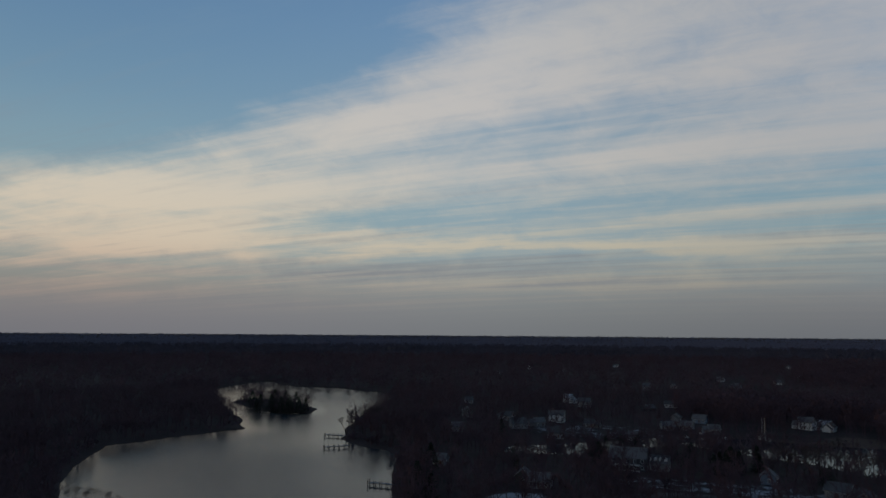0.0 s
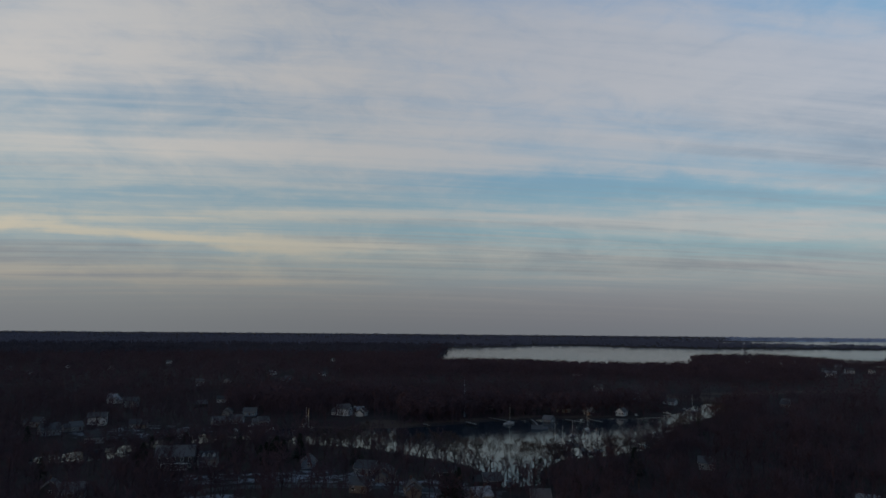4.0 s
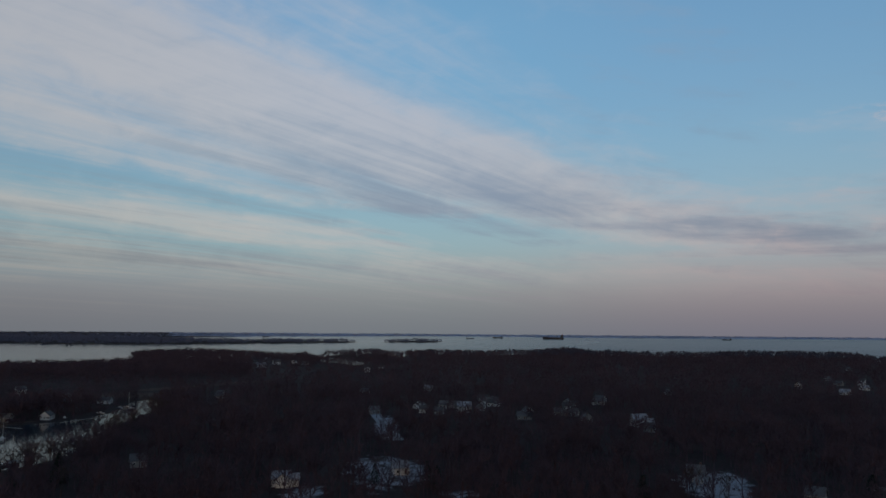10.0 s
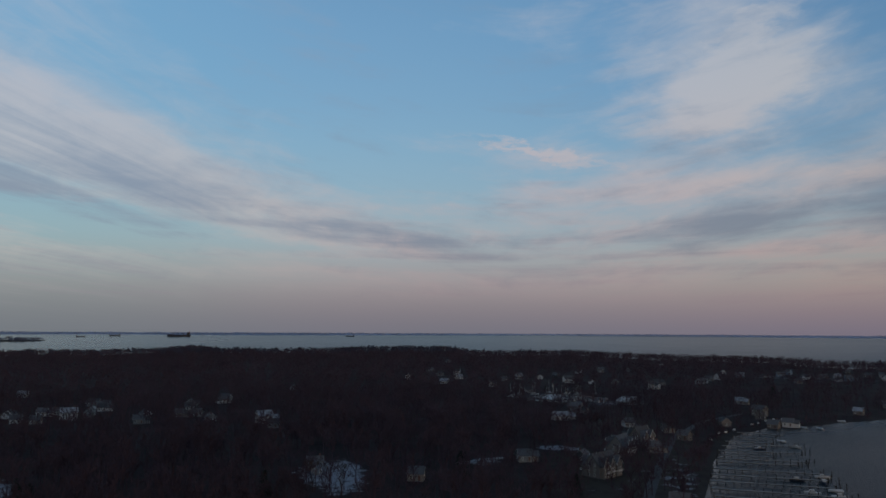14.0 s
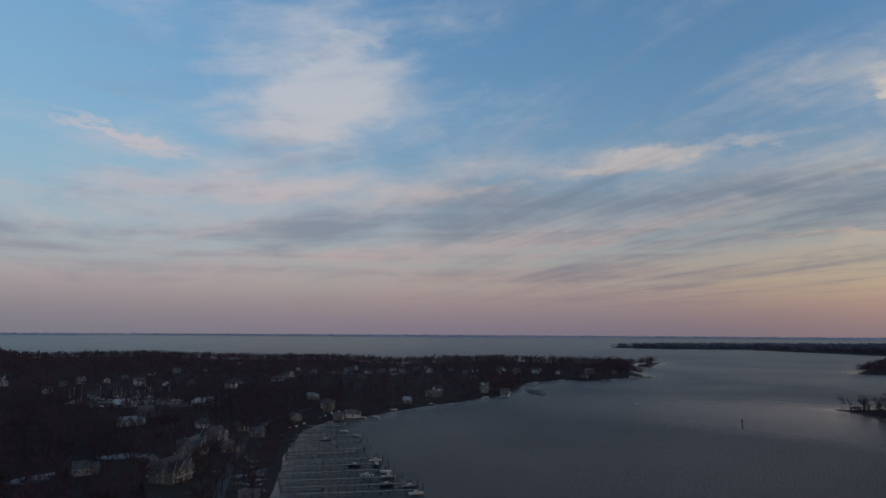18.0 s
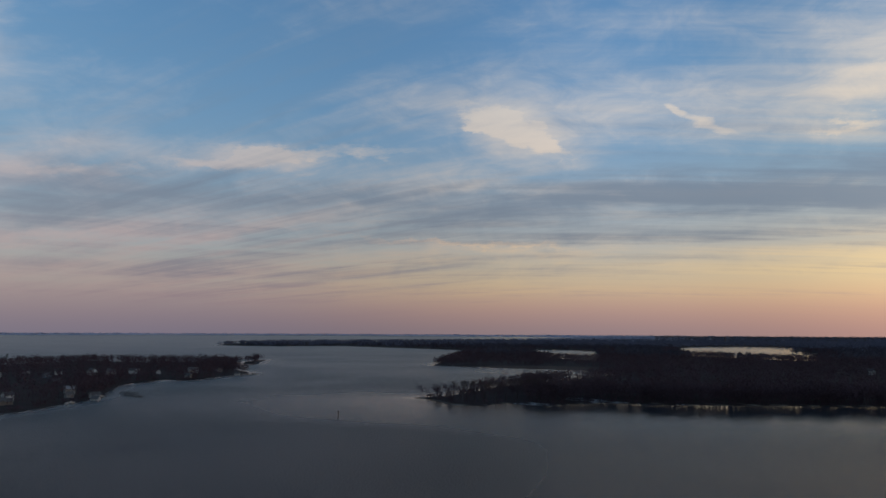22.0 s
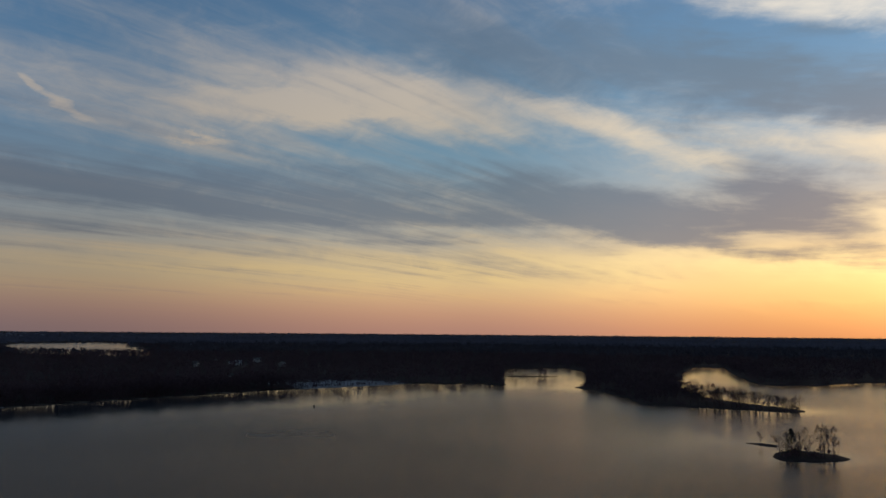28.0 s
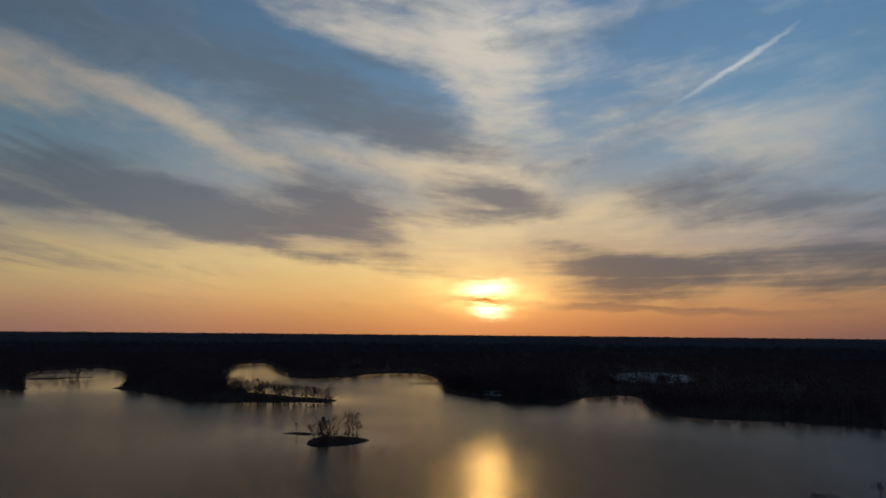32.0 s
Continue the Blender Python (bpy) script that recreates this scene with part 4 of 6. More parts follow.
mid_forms = [crown_form(wood_rng, 46, wood_rng.uniform(13, 17), 4.8, 0.6) for _ in range(8)]
x, y = spread_points(wood_rng, 34000, 700, 1700, -36, 290)
x, y, z = wooded(x, y, 2)
scatter("bare_woods", "bare brown winter woods across the middle distance", x, y, z - 0.1, wood_rng.uniform(0.7, 1.15, len(x)), mid_forms, TWIGS, wood_rng)
far_forms = [crown_form(wood_rng, 14, 13, 11, 2.6) for _ in range(6)]
x, y = spread_points(wood_rng, 72000, 1700, 4845, -36, 290)
x, y, z = wooded(x, y, 2)
far_r = np.hypot(x, y)
fall = np.clip(far_r / true_range(far_r) * 1.05, 0.2, 1.0)
# the zones of wood, each coloured for thicker haze, run into one another
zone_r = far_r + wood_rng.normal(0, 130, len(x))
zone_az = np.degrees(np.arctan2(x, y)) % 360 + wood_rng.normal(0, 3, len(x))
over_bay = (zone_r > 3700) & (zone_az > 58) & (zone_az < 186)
for pick, mat, label in ((zone_r < 2700, THIN_HAZE, "dark woods beyond the suburb with a thin painted haze"), ((zone_r >= 2700) & ~over_bay, BLUE_HAZE, "distant woods tinted blue-grey by painted haze"),
                         (over_bay, PALE_HAZE, "woods across the bay, paled blue-grey by painted haze")):
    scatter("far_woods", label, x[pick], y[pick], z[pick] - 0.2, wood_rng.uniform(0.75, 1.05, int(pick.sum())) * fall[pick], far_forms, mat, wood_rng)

x, y = np.concatenate([spread_points(wood_rng, 420, 525, 610, 18, 31), spread_points(wood_rng, 520, 475, 560, 31, 46), spread_points(wood_rng, 300, 520, 600, 46, 58)], 1)
z, s = terrain(x, y)
keep = s > 12
x, y, z = x[keep], y[keep], z[keep]
scatter("bare_woods", "tall bare trees behind the reeds of the cove", x, y, z - 0.1, wood_rng.uniform(0.85, 1.2, len(x)), mid_forms, TWIGS, wood_rng)
x, y = spread_points(wood_rng, 5200, 560, 820, 176, 218)
z, s = terrain(x, y)
keep = (s > 3) & (s < 50) & (cover(SNOW, x, y) < wood_rng.uniform(0.15, 0.6, len(x)))
x, y, z = x[keep], y[keep], z[keep]
scatter("shore_woods", "dark bare trees along the southern shore", x, y, z - 0.1, wood_rng.uniform(0.85, 1.2, len(x)), mid_forms, TWIGS, wood_rng)
x, y = np.concatenate([spread_points(wood_rng, 1100, 630, 900, 246, 264), spread_points(wood_rng, 1500, 1300, 1800, 52, 68)], 1)
z, s = terrain(x, y)
keep = s > 2
x, y, z = x[keep], y[keep], z[keep]
scatter("shore_woods", "dense bare woods on the points of land", x, y, z - 0.1, wood_rng.uniform(0.75, 1.1, len(x)), mid_forms, TWIGS, wood_rng)
x, y = spread_points(wood_rng, 3600, 930, 1275, 26, 62)
z, s = terrain(x, y)
keep = s > 1.5
x, y, z = x[keep], y[keep], z[keep]
scatter("shore_woods", "dense belt of bare trees before the bay", x, y, z - 0.1, wood_rng.uniform(0.8, 1.15, len(x)), mid_forms, TWIGS, wood_rng)

shrub_forms = [crown_form(wood_rng, 22, wood_rng.uniform(2.6, 4.2), 1.7, 0.45) for _ in range(6)]
x, y = spread_points(wood_rng, 90000, 225, 1000, -36, 290)
z, s = terrain(x, y)
keep = (s > 4) & (s < 11)
x, y, z = x[keep], y[keep], z[keep]
scatter("shrubs", "low tangled bare shrubs along the shores", x, y, z - 0.1, wood_rng.uniform(0.5, 1.15, len(x)), shrub_forms, TWIGS, wood_rng)
x, y = spread_points(wood_rng, 110000, 700, 2500, -36, 290)
z, s = terrain(x, y)
keep = (s > 1.5) & (s < 50) & (wood_rng.uniform(0, 1, len(x)) > 0.7 * cover(CLEARINGS, x, y))
x, y, z = x[keep], y[keep], z[keep]
belt_forms = [crown_form(wood_rng, 26, wood_rng.uniform(12.5, 15), 4.8, 0.8) for _ in range(6)]
fall = np.clip(np.hypot(x, y) / true_range(np.hypot(x, y)) * 1.05, 0.2, 1.0)
scatter("shore_woods", "belt of bare trees along the farther shores", x, y, z - 0.1, wood_rng.uniform(0.8, 1.1, len(x)) * fall, belt_forms, TWIGS, wood_rng)

# ---- things: shared helpers ----
def part(name, mesh, parent, label="", at=(0, 0, 0), turn=0.0):
    ob = new(name, mesh)
    ob.parent = parent
    ob.matrix_basis = pose(*at, 0, 0, turn)
    return tagged(ob, label)


def base(name, x, y, z, turn, label, category, group=""):
    ob = new(name)
    ob.matrix_basis = pose(x, y, z, 0, 0, turn)
    ob.empty_display_size = 0.5
    return tagged(ob, label, category, group)


def done(bm, name, mat):
    me = bpy.data.meshes.new(name)
    bm.to_mesh(me)
    bm.free()
    me.materials.append(mat)
    return me


def add_box(bm, x0, x1, y0, y1, z0, z1, bevel=0.0):
    r = bmesh.ops.create_cube(bm, size=1.0)["verts"]
    for v in r:
        v.co = Vector(((x0 + x1) / 2 + v.co.x * (x1 - x0), (y0 + y1) / 2 + v.co.y * (y1 - y0), (z0 + z1) / 2 + v.co.z * (z1 - z0)))
    if bevel:
        es = list({e for v in r for e in v.link_edges})
        bmesh.ops.bevel(bm, geom=es, offset=bevel, segments=1, affect="EDGES")


def add_tube(bm, a, b, r0, r1, sides=6, cap=True):
    a, b = Vector(a), Vector(b)
    d = (b - a).normalized()
    u = d.orthogonal().normalized()
    w = d.cross(u)
    rings = []
    for c, r in ((a, r0), (b, r1)):
        rings.append([bm.verts.new(c + (u * math.cos(k * 6.283 / sides) + w * math.sin(k * 6.283 / sides)) * r) for k in range(sides)])
    for k in range(sides):
        bm.faces.new((rings[0][k], rings[0][(k + 1) % sides], rings[1][(k + 1) % sides], rings[1][k]))
    if cap:
        bm.faces.new(rings[0][::-1])
        bm.faces.new(rings[1])


def add_prism(bm, profile, y0, y1):
    """A closed profile in x and z, drawn out along y."""
    a = [bm.verts.new((px, y0, pz)) for px, pz in profile]
    b = [bm.verts.new((px, y1, pz)) for px, pz in profile]
    n = len(profile)
    for k in range(n):
        bm.faces.new((a[k], a[(k + 1) % n], b[(k + 1) % n], b[k]))
    bm.faces.new(a[::-1])
    bm.faces.new(b)
    bmesh.ops.recalc_face_normals(bm, faces=bm.faces)


def ground_z(x, y):
    return float(terrain(np.array([float(x)]), np.array([float(y)]))[0][0])


def water_z(x, y):
    return float(level(math.hypot(x, y)))


SIDING = {
    "w": material("white_siding", (0.43, 0.43, 0.425), 0.6, vary=0.10, grain=2.0, big=0.3),
    "t": material("tan_siding", (0.135, 0.122, 0.115), 0.65, vary=0.14, grain=2.0, big=0.3),
    "g": material("grey_siding", (0.17, 0.17, 0.172), 0.65, vary=0.15, grain=2.0, big=0.3),
    "b": material("blue_grey_siding", (0.13, 0.165, 0.21), 0.65, vary=0.15, grain=2.0, big=0.3),
    "d": material("dark_siding", (0.05, 0.05, 0.053), 0.65, vary=0.2, grain=2.0, big=0.3),
}
SIDING["s"] = SIDING["w"]
SIDING["l"] = material("metal_siding", (0.19, 0.195, 0.205), 0.5, vary=0.12, grain=1.0, big=0.2)
SHINGLE = material("asphalt_shingles", (0.085, 0.085, 0.09), 0.85, vary=0.3, grain=3.0, big=0.25, per_object=0.8)
SNOWY = material("snow_dusted_roof", (0.16, 0.165, 0.18), 0.8, vary=0.3, grain=1.5, big=0.5, second=(0.36, 0.38, 0.42))
TRIM = material("white_trim", (0.52, 0.52, 0.51), 0.5, vary=0.06)
GLASS = material("window_glass", (0.03, 0.035, 0.04), 0.08, vary=0.1, spec=0.9)
DOOR = material("painted_door", (0.10, 0.055, 0.045), 0.5, vary=0.2, per_object=0.6)
EAVE = material("weathered_eave_paint", (0.20, 0.20, 0.20), 0.6, vary=0.15)
BRICK = material("chimney_brick", (0.10, 0.060, 0.050), 0.9, vary=0.3, grain=6.0)
PLANK = material("weathered_planks", (0.25, 0.24, 0.23), 0.85, vary=0.3, grain=2.5, big=0.4)
PILE = material("piling_wood", (0.036, 0.031, 0.028), 0.9, vary=0.35, grain=4.0)
GEL = material("white_gelcoat", (0.33, 0.33, 0.325), 0.3, vary=0.06, spec=0.5)
NAVY = material("dark_hull_paint", (0.03, 0.04, 0.07), 0.35, vary=0.15, spec=0.5)
CANVAS = material("white_boat_cover", (0.46, 0.47, 0.48), 0.8, vary=0.08)
ALLOY = material("mast_alloy", (0.50, 0.50, 0.50), 0.4, metal=0.8, vary=0.1)
STEEL = material("ship_steel", (0.028, 0.028, 0.034), 0.6, vary=0.2, grain=0.2, big=0.05)
RUST = material("red_oxide_hull", (0.16, 0.05, 0.04), 0.7, vary=0.25, grain=0.2, big=0.05)
KEEP = {}


def kept(key, make):
    if key not in KEEP:
        KEEP[key] = make()
    return KEEP[key]


# ---- roads ----
ASPHALT = material("worn_asphalt", (0.055, 0.055, 0.058), 0.85, vary=0.25, grain=0.8, big=0.08)
LANE_SNOW = material("snow_covered_lane", (0.20, 0.21, 0.23), 0.8, vary=0.3, grain=0.8, big=0.1)


def road(points, width, mat, label):
    """A ribbon that follows the ground, with a slight crown."""
    pts = [Vector((px, py)) for px, py in points]
    line = []
    for a, b in zip(pts, pts[1:]):
        n = max(2, int((b - a).length / 4))
        line += [a.lerp(b, k / n) for k in range(n)]
    line.append(pts[-1])
    for _ in range(6):
        line = [line[0]] + [(line[i - 1] + line[i] * 2 + line[i + 1]) / 4 for i in range(1, len(line) - 1)] + [line[-1]]
    xs, ys = np.array([v.x for v in line]), np.array([v.y for v in line])
    zs = terrain(xs, ys)[0] + 0.12
    bm = bmesh.new()
    rows = []
    for i, v in enumerate(line):
        d = (line[min(i + 1, len(line) - 1)] - line[max(i - 1, 0)]).normalized()
        q = Vector((-d.y, d.x))
        rows.append([bm.verts.new((v.x + q.x * o, v.y + q.y * o, zs[i] + up)) for o, up in ((-width / 2 - 0.3, -0.35), (-width / 2, 0.0), (0, 0.06), (width / 2, 0.0), (width / 2 + 0.3, -0.35))])
    for a, b in zip(rows, rows[1:]):
        for k in range(4):
            bm.faces.new((a[k], b[k], b[k + 1], a[k + 1]))
    bmesh.ops.recalc_face_normals(bm, faces=bm.faces)
    return tagged(new("road", done(bm, "road", mat)), label, "road", kind="structure")


road([(44, 245), (64, 259), (84, 263), (101, 260), (123, 247), (147, 230), (171, 210)], 6, ASPHALT, "narrow asphalt road between snowy verges")
road([(491, 164), (452, 146), (409, 126), (375, 110)], 7, LANE_SNOW, "snow-covered lane through the woods")
road([(304, -95), (310, -107), (313, -120)], 4, LANE_SNOW, "snowy track beside the houses")
road([(205, -125), (241, -150), (294, -190), (349, -232), (410, -295), (437, -347)], 4, ASPHALT, "asphalt street along the waterfront houses")
road([(31, 372), (61, 397), (87, 405), (128, 413), (166, 420)], 5, ASPHALT, "asphalt street behind the cove")
road([(297, 406), (386, 527), (532, 727)], 1.2, LANE_SNOW, "snowy straight clearing up the hillside")


# ---- houses ----
def wall_mesh(w, d, h, mat, pitch=0.40):
    bm = bmesh.new()
    rise = d * pitch
    # gable ends face x; the ridge runs along x
    prof = [(-d / 2, -0.6), (d / 2, -0.6), (d / 2, h), (0, h + rise), (-d / 2, h)]
    add_prism(bm, prof, -w / 2, w / 2)
    bm.transform(Matrix.Rotation(radians(90), 4, "Z"))
    return done(bm, "wall", mat)


def roof_mesh(w, d, h, mat, pitch=0.40):
    bm = bmesh.new()
    rise, over, th = d * pitch, 0.45, 0.22
    k = over * rise / (d / 2)
    prof = [(-d / 2 - over, h - k + 0.02), (0, h + rise + 0.02), (d / 2 + over, h - k + 0.02), (d / 2 + over, h - k + th), (0, h + rise + th + 0.05), (-d / 2 - over, h - k + th)]
    add_prism(bm, prof, -w / 2 - over, w / 2 + over)
    bm.transform(Matrix.Rotation(radians(90), 4, "Z"))
    return done(bm, "roof", mat)


def fascia_mesh(w, d, h):
    """Painted boards along the gables and eaves."""
    bm = bmesh.new()
    rise, over = d * 0.40, 0.5
    k = over * rise / (d / 2)
    e, top, t = h - k, h + rise, 0.3
    for y0 in (-w / 2 - 0.52, w / 2 + 0.44):
        add_prism(bm, [(-d / 2 - over, e - 0.08), (0, top - 0.08), (d / 2 + over, e - 0.08), (d / 2 + over, e + t), (0, top + t), (-d / 2 - over, e + t)], y0, y0 + 0.08)
    for x0 in (-d / 2 - over - 0.06, d / 2 + over):
        add_box(bm, x0, x0 + 0.06, -w / 2 - 0.45, w / 2 + 0.45, e - 0.06, e + 0.2)
    bm.transform(Matrix.Rotation(radians(90), 4, "Z"))
    return done(bm, "fascia", EAVE)


def rake_mesh(w, d, h, pitch):
    """White boards up both slopes of a gable, at the end that faces -x."""
    bm = bmesh.new()
    rise = d * pitch
    for sgn in (-1, 1):
        add_prism(bm, [(sgn * (d / 2 + 0.5), h - 0.5 * 2 * pitch - 0.1), (0, h + rise - 0.1), (0, h + rise + 0.3), (sgn * (d / 2 + 0.5), h - 0.5 * 2 * pitch + 0.3)], -w / 2 - 0.6, -w / 2 - 0.48)
    bm.transform(Matrix.Rotation(radians(90), 4, "Z"))
    bm.transform(Matrix.Rotation(radians(180), 4, "Z"))
    return done(bm, "rake_board", TRIM)


def frame_mesh():
    bm = bmesh.new()
    for x0, x1, z0, z1 in ((-0.6, -0.47, -0.8, 0.8), (0.47, 0.6, -0.8, 0.8), (-0.47, 0.47, 0.68, 0.8), (-0.55, 0.55, -0.84, -0.7), (-0.03, 0.03, -0.68, 0.68)):
        add_box(bm, x0, x1, -0.05, 0.10, z0, z1)
    return done(bm, "window", TRIM)


def pane_mesh():
    bm = bmesh.new()
    add_box(bm, -0.48, 0.48, -0.02, 0.04, -0.7, 0.7)
    return done(bm, "pane", GLASS)


def add_window(x, y, z, turn, parent):
    wn = part("window", kept("frame", frame_mesh), parent, at=(x, y, z), turn=turn)
    part("pane", kept("pane", pane_mesh), wn)


def door_mesh():
    bm = bmesh.new()
    add_box(bm, -0.48, 0.48, -0.03, 0.07, 0, 2.05, 0.02)
    return done(bm, "door", DOOR)


def chimney_mesh():
    bm = bmesh.new()
    add_box(bm, -0.45, 0.45, -0.35, 0.35, -2.2, 1.0)
    add_box(bm, -0.52, 0.52, -0.42, 0.42, 1.0, 1.14)
    return done(bm, "chimney", BRICK)


LOOKS = {"w": "white-sided house with a grey shingle roof", "t": "tan house with a grey shingle roof", "g": "grey-sided house with a shingle roof",
         "b": "blue-grey house with a shingle roof", "d": "dark-sided house with pale window trim", "s": "white house with a snow-dusted roof", "l": "long low pale metal shed"}
home_rng = random.Random(21)


def home(x, y, turn, w, d, h, style):
    z = min(ground_z(x, y), ground_z(x + 3, y), ground_z(x, y + 3)) + 0.25
    far = math.hypot(x, y)
    # past the drawn-in distance things shrink with it
    k = min(1.0, 1.15 * far / float(true_range(far))) * (0.84 if style != "l" else 0.72)
    place = "among bare trees" if style != "l" else "beside bare trees"
    b = base("house" if style != "l" else "shed", x, y, z, turn, LOOKS[style] + " " + place, "house" if style != "l" else "shed", "houses in the wooded suburb")
    b.scale = (k, k, k)
    w, d = round(w * 2) / 2, round(d * 2) / 2
    part("wall", kept(("wall", w, d, h, style), lambda: wall_mesh(w, d, h, SIDING[style])), b)
    rm = SNOWY if style == "s" or home_rng.random() < 0.05 else SHINGLE
    roof = part("roof", kept(("roof", w, d, h, rm.name), lambda: roof_mesh(w, d, h, rm)), b)
    if style != "l" and far < 1200:
        part("fascia", kept(("fascia", w, d, h), lambda: fascia_mesh(w, d, h)), roof, "painted rake and eave boards")
    if style != "l" and far < 1400 and home_rng.random() < 0.45:
        part("chimney", kept("chimney", chimney_mesh), roof, at=(w * home_rng.choice((-0.25, 0.3)), 0.6, h + d * 0.4 + 0.1))
    storeys = 2 if h > 5 else 1
    cols = max(2, int(w / 3.2))
    if far > 900:
        cols = 2
    for s in range(storeys):
        zz = 1.6 + 2.7 * s
        for side in (-1, 1):
            for c in range(cols):
                xx = -w / 2 + (c + 0.5) * w / cols
                if s == 0 and c == cols // 2 and side == -1:
                    part("door", kept("door", door_mesh), b, at=(xx, -d / 2 - 0.02, 0.3), turn=180)
                else:
                    add_window(xx, side * (d / 2 + 0.02), zz, 0 if side > 0 else 180, b)
        if far < 900:
            for side in (-1, 1):
                add_window(side * (w / 2 + 0.02), 0, zz + (0.4 if s else 0), -90 if side > 0 else 90, b)
    # a lower side building on about half of them
    if style != "l" and far < 700 and home_rng.random() < 0.55:
        aw, ad = round(w * 0.5 * 2) / 2, round(d * 0.8 * 2) / 2
        side = home_rng.choice((-1, 1))
        annex = part("annex", kept(("annex", aw, ad, style), lambda: wall_mesh(aw, ad, 2.6, SIDING[style])), b, at=(side * (w / 2 + aw / 2 - 0.1), 0.6, 0))
        part("annex_roof", kept(("aroof", aw, ad, rm.name), lambda: roof_mesh(aw, ad, 2.6, rm)), annex)
    # a gabled front wing on the larger houses
    if style in "wtgb" and w > 11 and far < 1000:
        ww, wd = round(w * 0.36 * 2) / 2, round(d * 0.5 * 2) / 2
        wing = part("wing", kept(("wing", wd, ww, h, style), lambda: wall_mesh(wd, ww, h - 0.6, SIDING[style])), b, at=(w * 0.22, -d / 2 - wd / 2 + 0.3, 0), turn=90)
        part("wing_roof", kept(("wroof", wd, ww, h), lambda: roof_mesh(wd, ww, h - 0.6, SHINGLE)), wing)
    return b


home(37, 276, 341, 9.8, 7.3, 3.2, "g")
home(32, 287, 78, 7.5, 7.0, 3.2, "d")
home(228, 453, 310, 10.5, 7.9, 5.4, "w")
home(240, 454, 327, 7.5, 7.0, 3.2, "w")
home(140, 451, 0, 9.0, 7.0, 3.2, "g")
home(152, 452, 326, 9.9, 7.4, 3.2, "g")
home(158, 489, 64, 7.5, 7.0, 3.2, "g")
home(159, 553, 2, 7.5, 7.0, 3.2, "d")
home(93, 456, 332, 7.5, 7.0, 3.2, "t")
home(61, 457, 11, 7.5, 7.0, 3.2, "g")
home(47, 448, 11, 14.0, 11.0, 4.0, "l")
home(110, 415, 326, 7.5, 7.0, 3.2, "g")
home(22, 600, 5, 7.5, 7.0, 3.2, "w")
home(190, 1118, 106, 9.0, 7.0, 3.2, "g")
home(305, 1264, 323, 9.3, 7.0, 3.2, "w")
home(591, 1228, 55, 9.8, 7.3, 3.2, "g")
home(507, 1025, 334, 8.2, 7.0, 3.2, "w")
home(528, 1042, 319, 8.4, 7.0, 3.2, "w")
home(549, 1058, 310, 7.6, 7.0, 3.2, "w")
home(583, 1035, 80, 11.4, 8.5, 5.4, "w")
home(718, 2387, 6, 17.0, 10.0, 5.4, "w")
home(518, 2755, 91, 45.0, 11.0, 4.0, "l")
home(309, 763, 357, 7.5, 7.0, 3.2, "g")
home(243, 757, 55, 7.5, 7.0, 3.2, "g")
home(484, 885, 337, 7.5, 7.0, 3.2, "g")
home(82, 1027, 353, 7.5, 7.0, 3.2, "g")
home(182, 580, 332, 7.5, 7.0, 3.2, "w")
home(-1, 327, 337, 7.5, 7.0, 3.2, "g")
home(9, 431, 6, 7.5, 7.0, 3.2, "g")
home(65, 415, 352, 14.0, 11.0, 4.0, "l")
home(128, 286, 64, 7.5, 7.0, 3.2, "b")
home(143, 263, 312, 10.0, 7.5, 3.2, "g")
home(145, 250, 43, 7.5, 7.0, 3.2, "t")
home(167, 244, 349, 7.5, 7.0, 3.2, "d")
home(141, 224, 65, 7.5, 7.0, 3.2, "t")
home(126, 236, 314, 8.1, 7.0, 3.2, "t")
home(178, 225, 335, 8.7, 7.0, 3.2, "d")
home(170, 188, 325, 7.5, 7.0, 3.2, "w")
home(155, 202, 345, 7.5, 7.0, 3.2, "g")
home(228, 455, 352, 10.6, 7.9, 5.4, "w")
home(238, 445, 47, 7.5, 7.0, 3.2, "w")
home(344, 455, 59, 7.5, 7.0, 3.2, "g")
home(336, 429, 301, 7.5, 7.0, 3.2, "t")
home(379, 391, 304, 7.5, 7.0, 3.2, "g")
home(386, 374, 288, 7.5, 7.0, 3.2, "t")
home(405, 360, 18, 8.6, 7.0, 3.2, "w")
home(417, 454, 331, 7.5, 7.0, 3.2, "g")
home(499, 389, 281, 9.1, 7.0, 3.2, "w")
home(171, 481, 330, 10.2, 7.6, 3.2, "b")
home(164, 438, 355, 7.5, 7.0, 3.2, "g")
home(592, 1222, 354, 8.7, 7.0, 3.2, "w")
home(502, 1009, 74, 12.6, 9.4, 5.4, "w")
home(529, 1027, 321, 10.1, 7.6, 5.4, "w")
home(527, 987, 354, 8.0, 7.0, 3.2, "g")
home(590, 1020, 310, 7.5, 7.0, 3.2, "w")
home(834, 1380, 334, 10.3, 7.7, 3.2, "g")
home(324, 791, 328, 8.2, 7.0, 3.2, "b")
home(562, 327, 293, 7.5, 7.0, 3.2, "g")
home(624, 216, 271, 8.4, 7.0, 3.2, "d")
home(478, 159, 316, 8.0, 7.0, 3.2, "g")
home(522, 138, 352, 7.5, 7.0, 3.2, "w")
home(493, 127, 280, 7.5, 7.0, 3.2, "w")
home(484, 114, 262, 7.5, 7.0, 3.2, "t")
home(530, 121, 258, 7.5, 7.0, 3.2, "w")
home(534, 113, 287, 7.5, 7.0, 3.2, "g")
home(507, 101, 287, 11.5, 8.7, 5.4, "w")
home(523, 92, 9, 7.5, 7.0, 3.2, "g")
home(561, 90, 269, 7.5, 7.0, 3.2, "w")
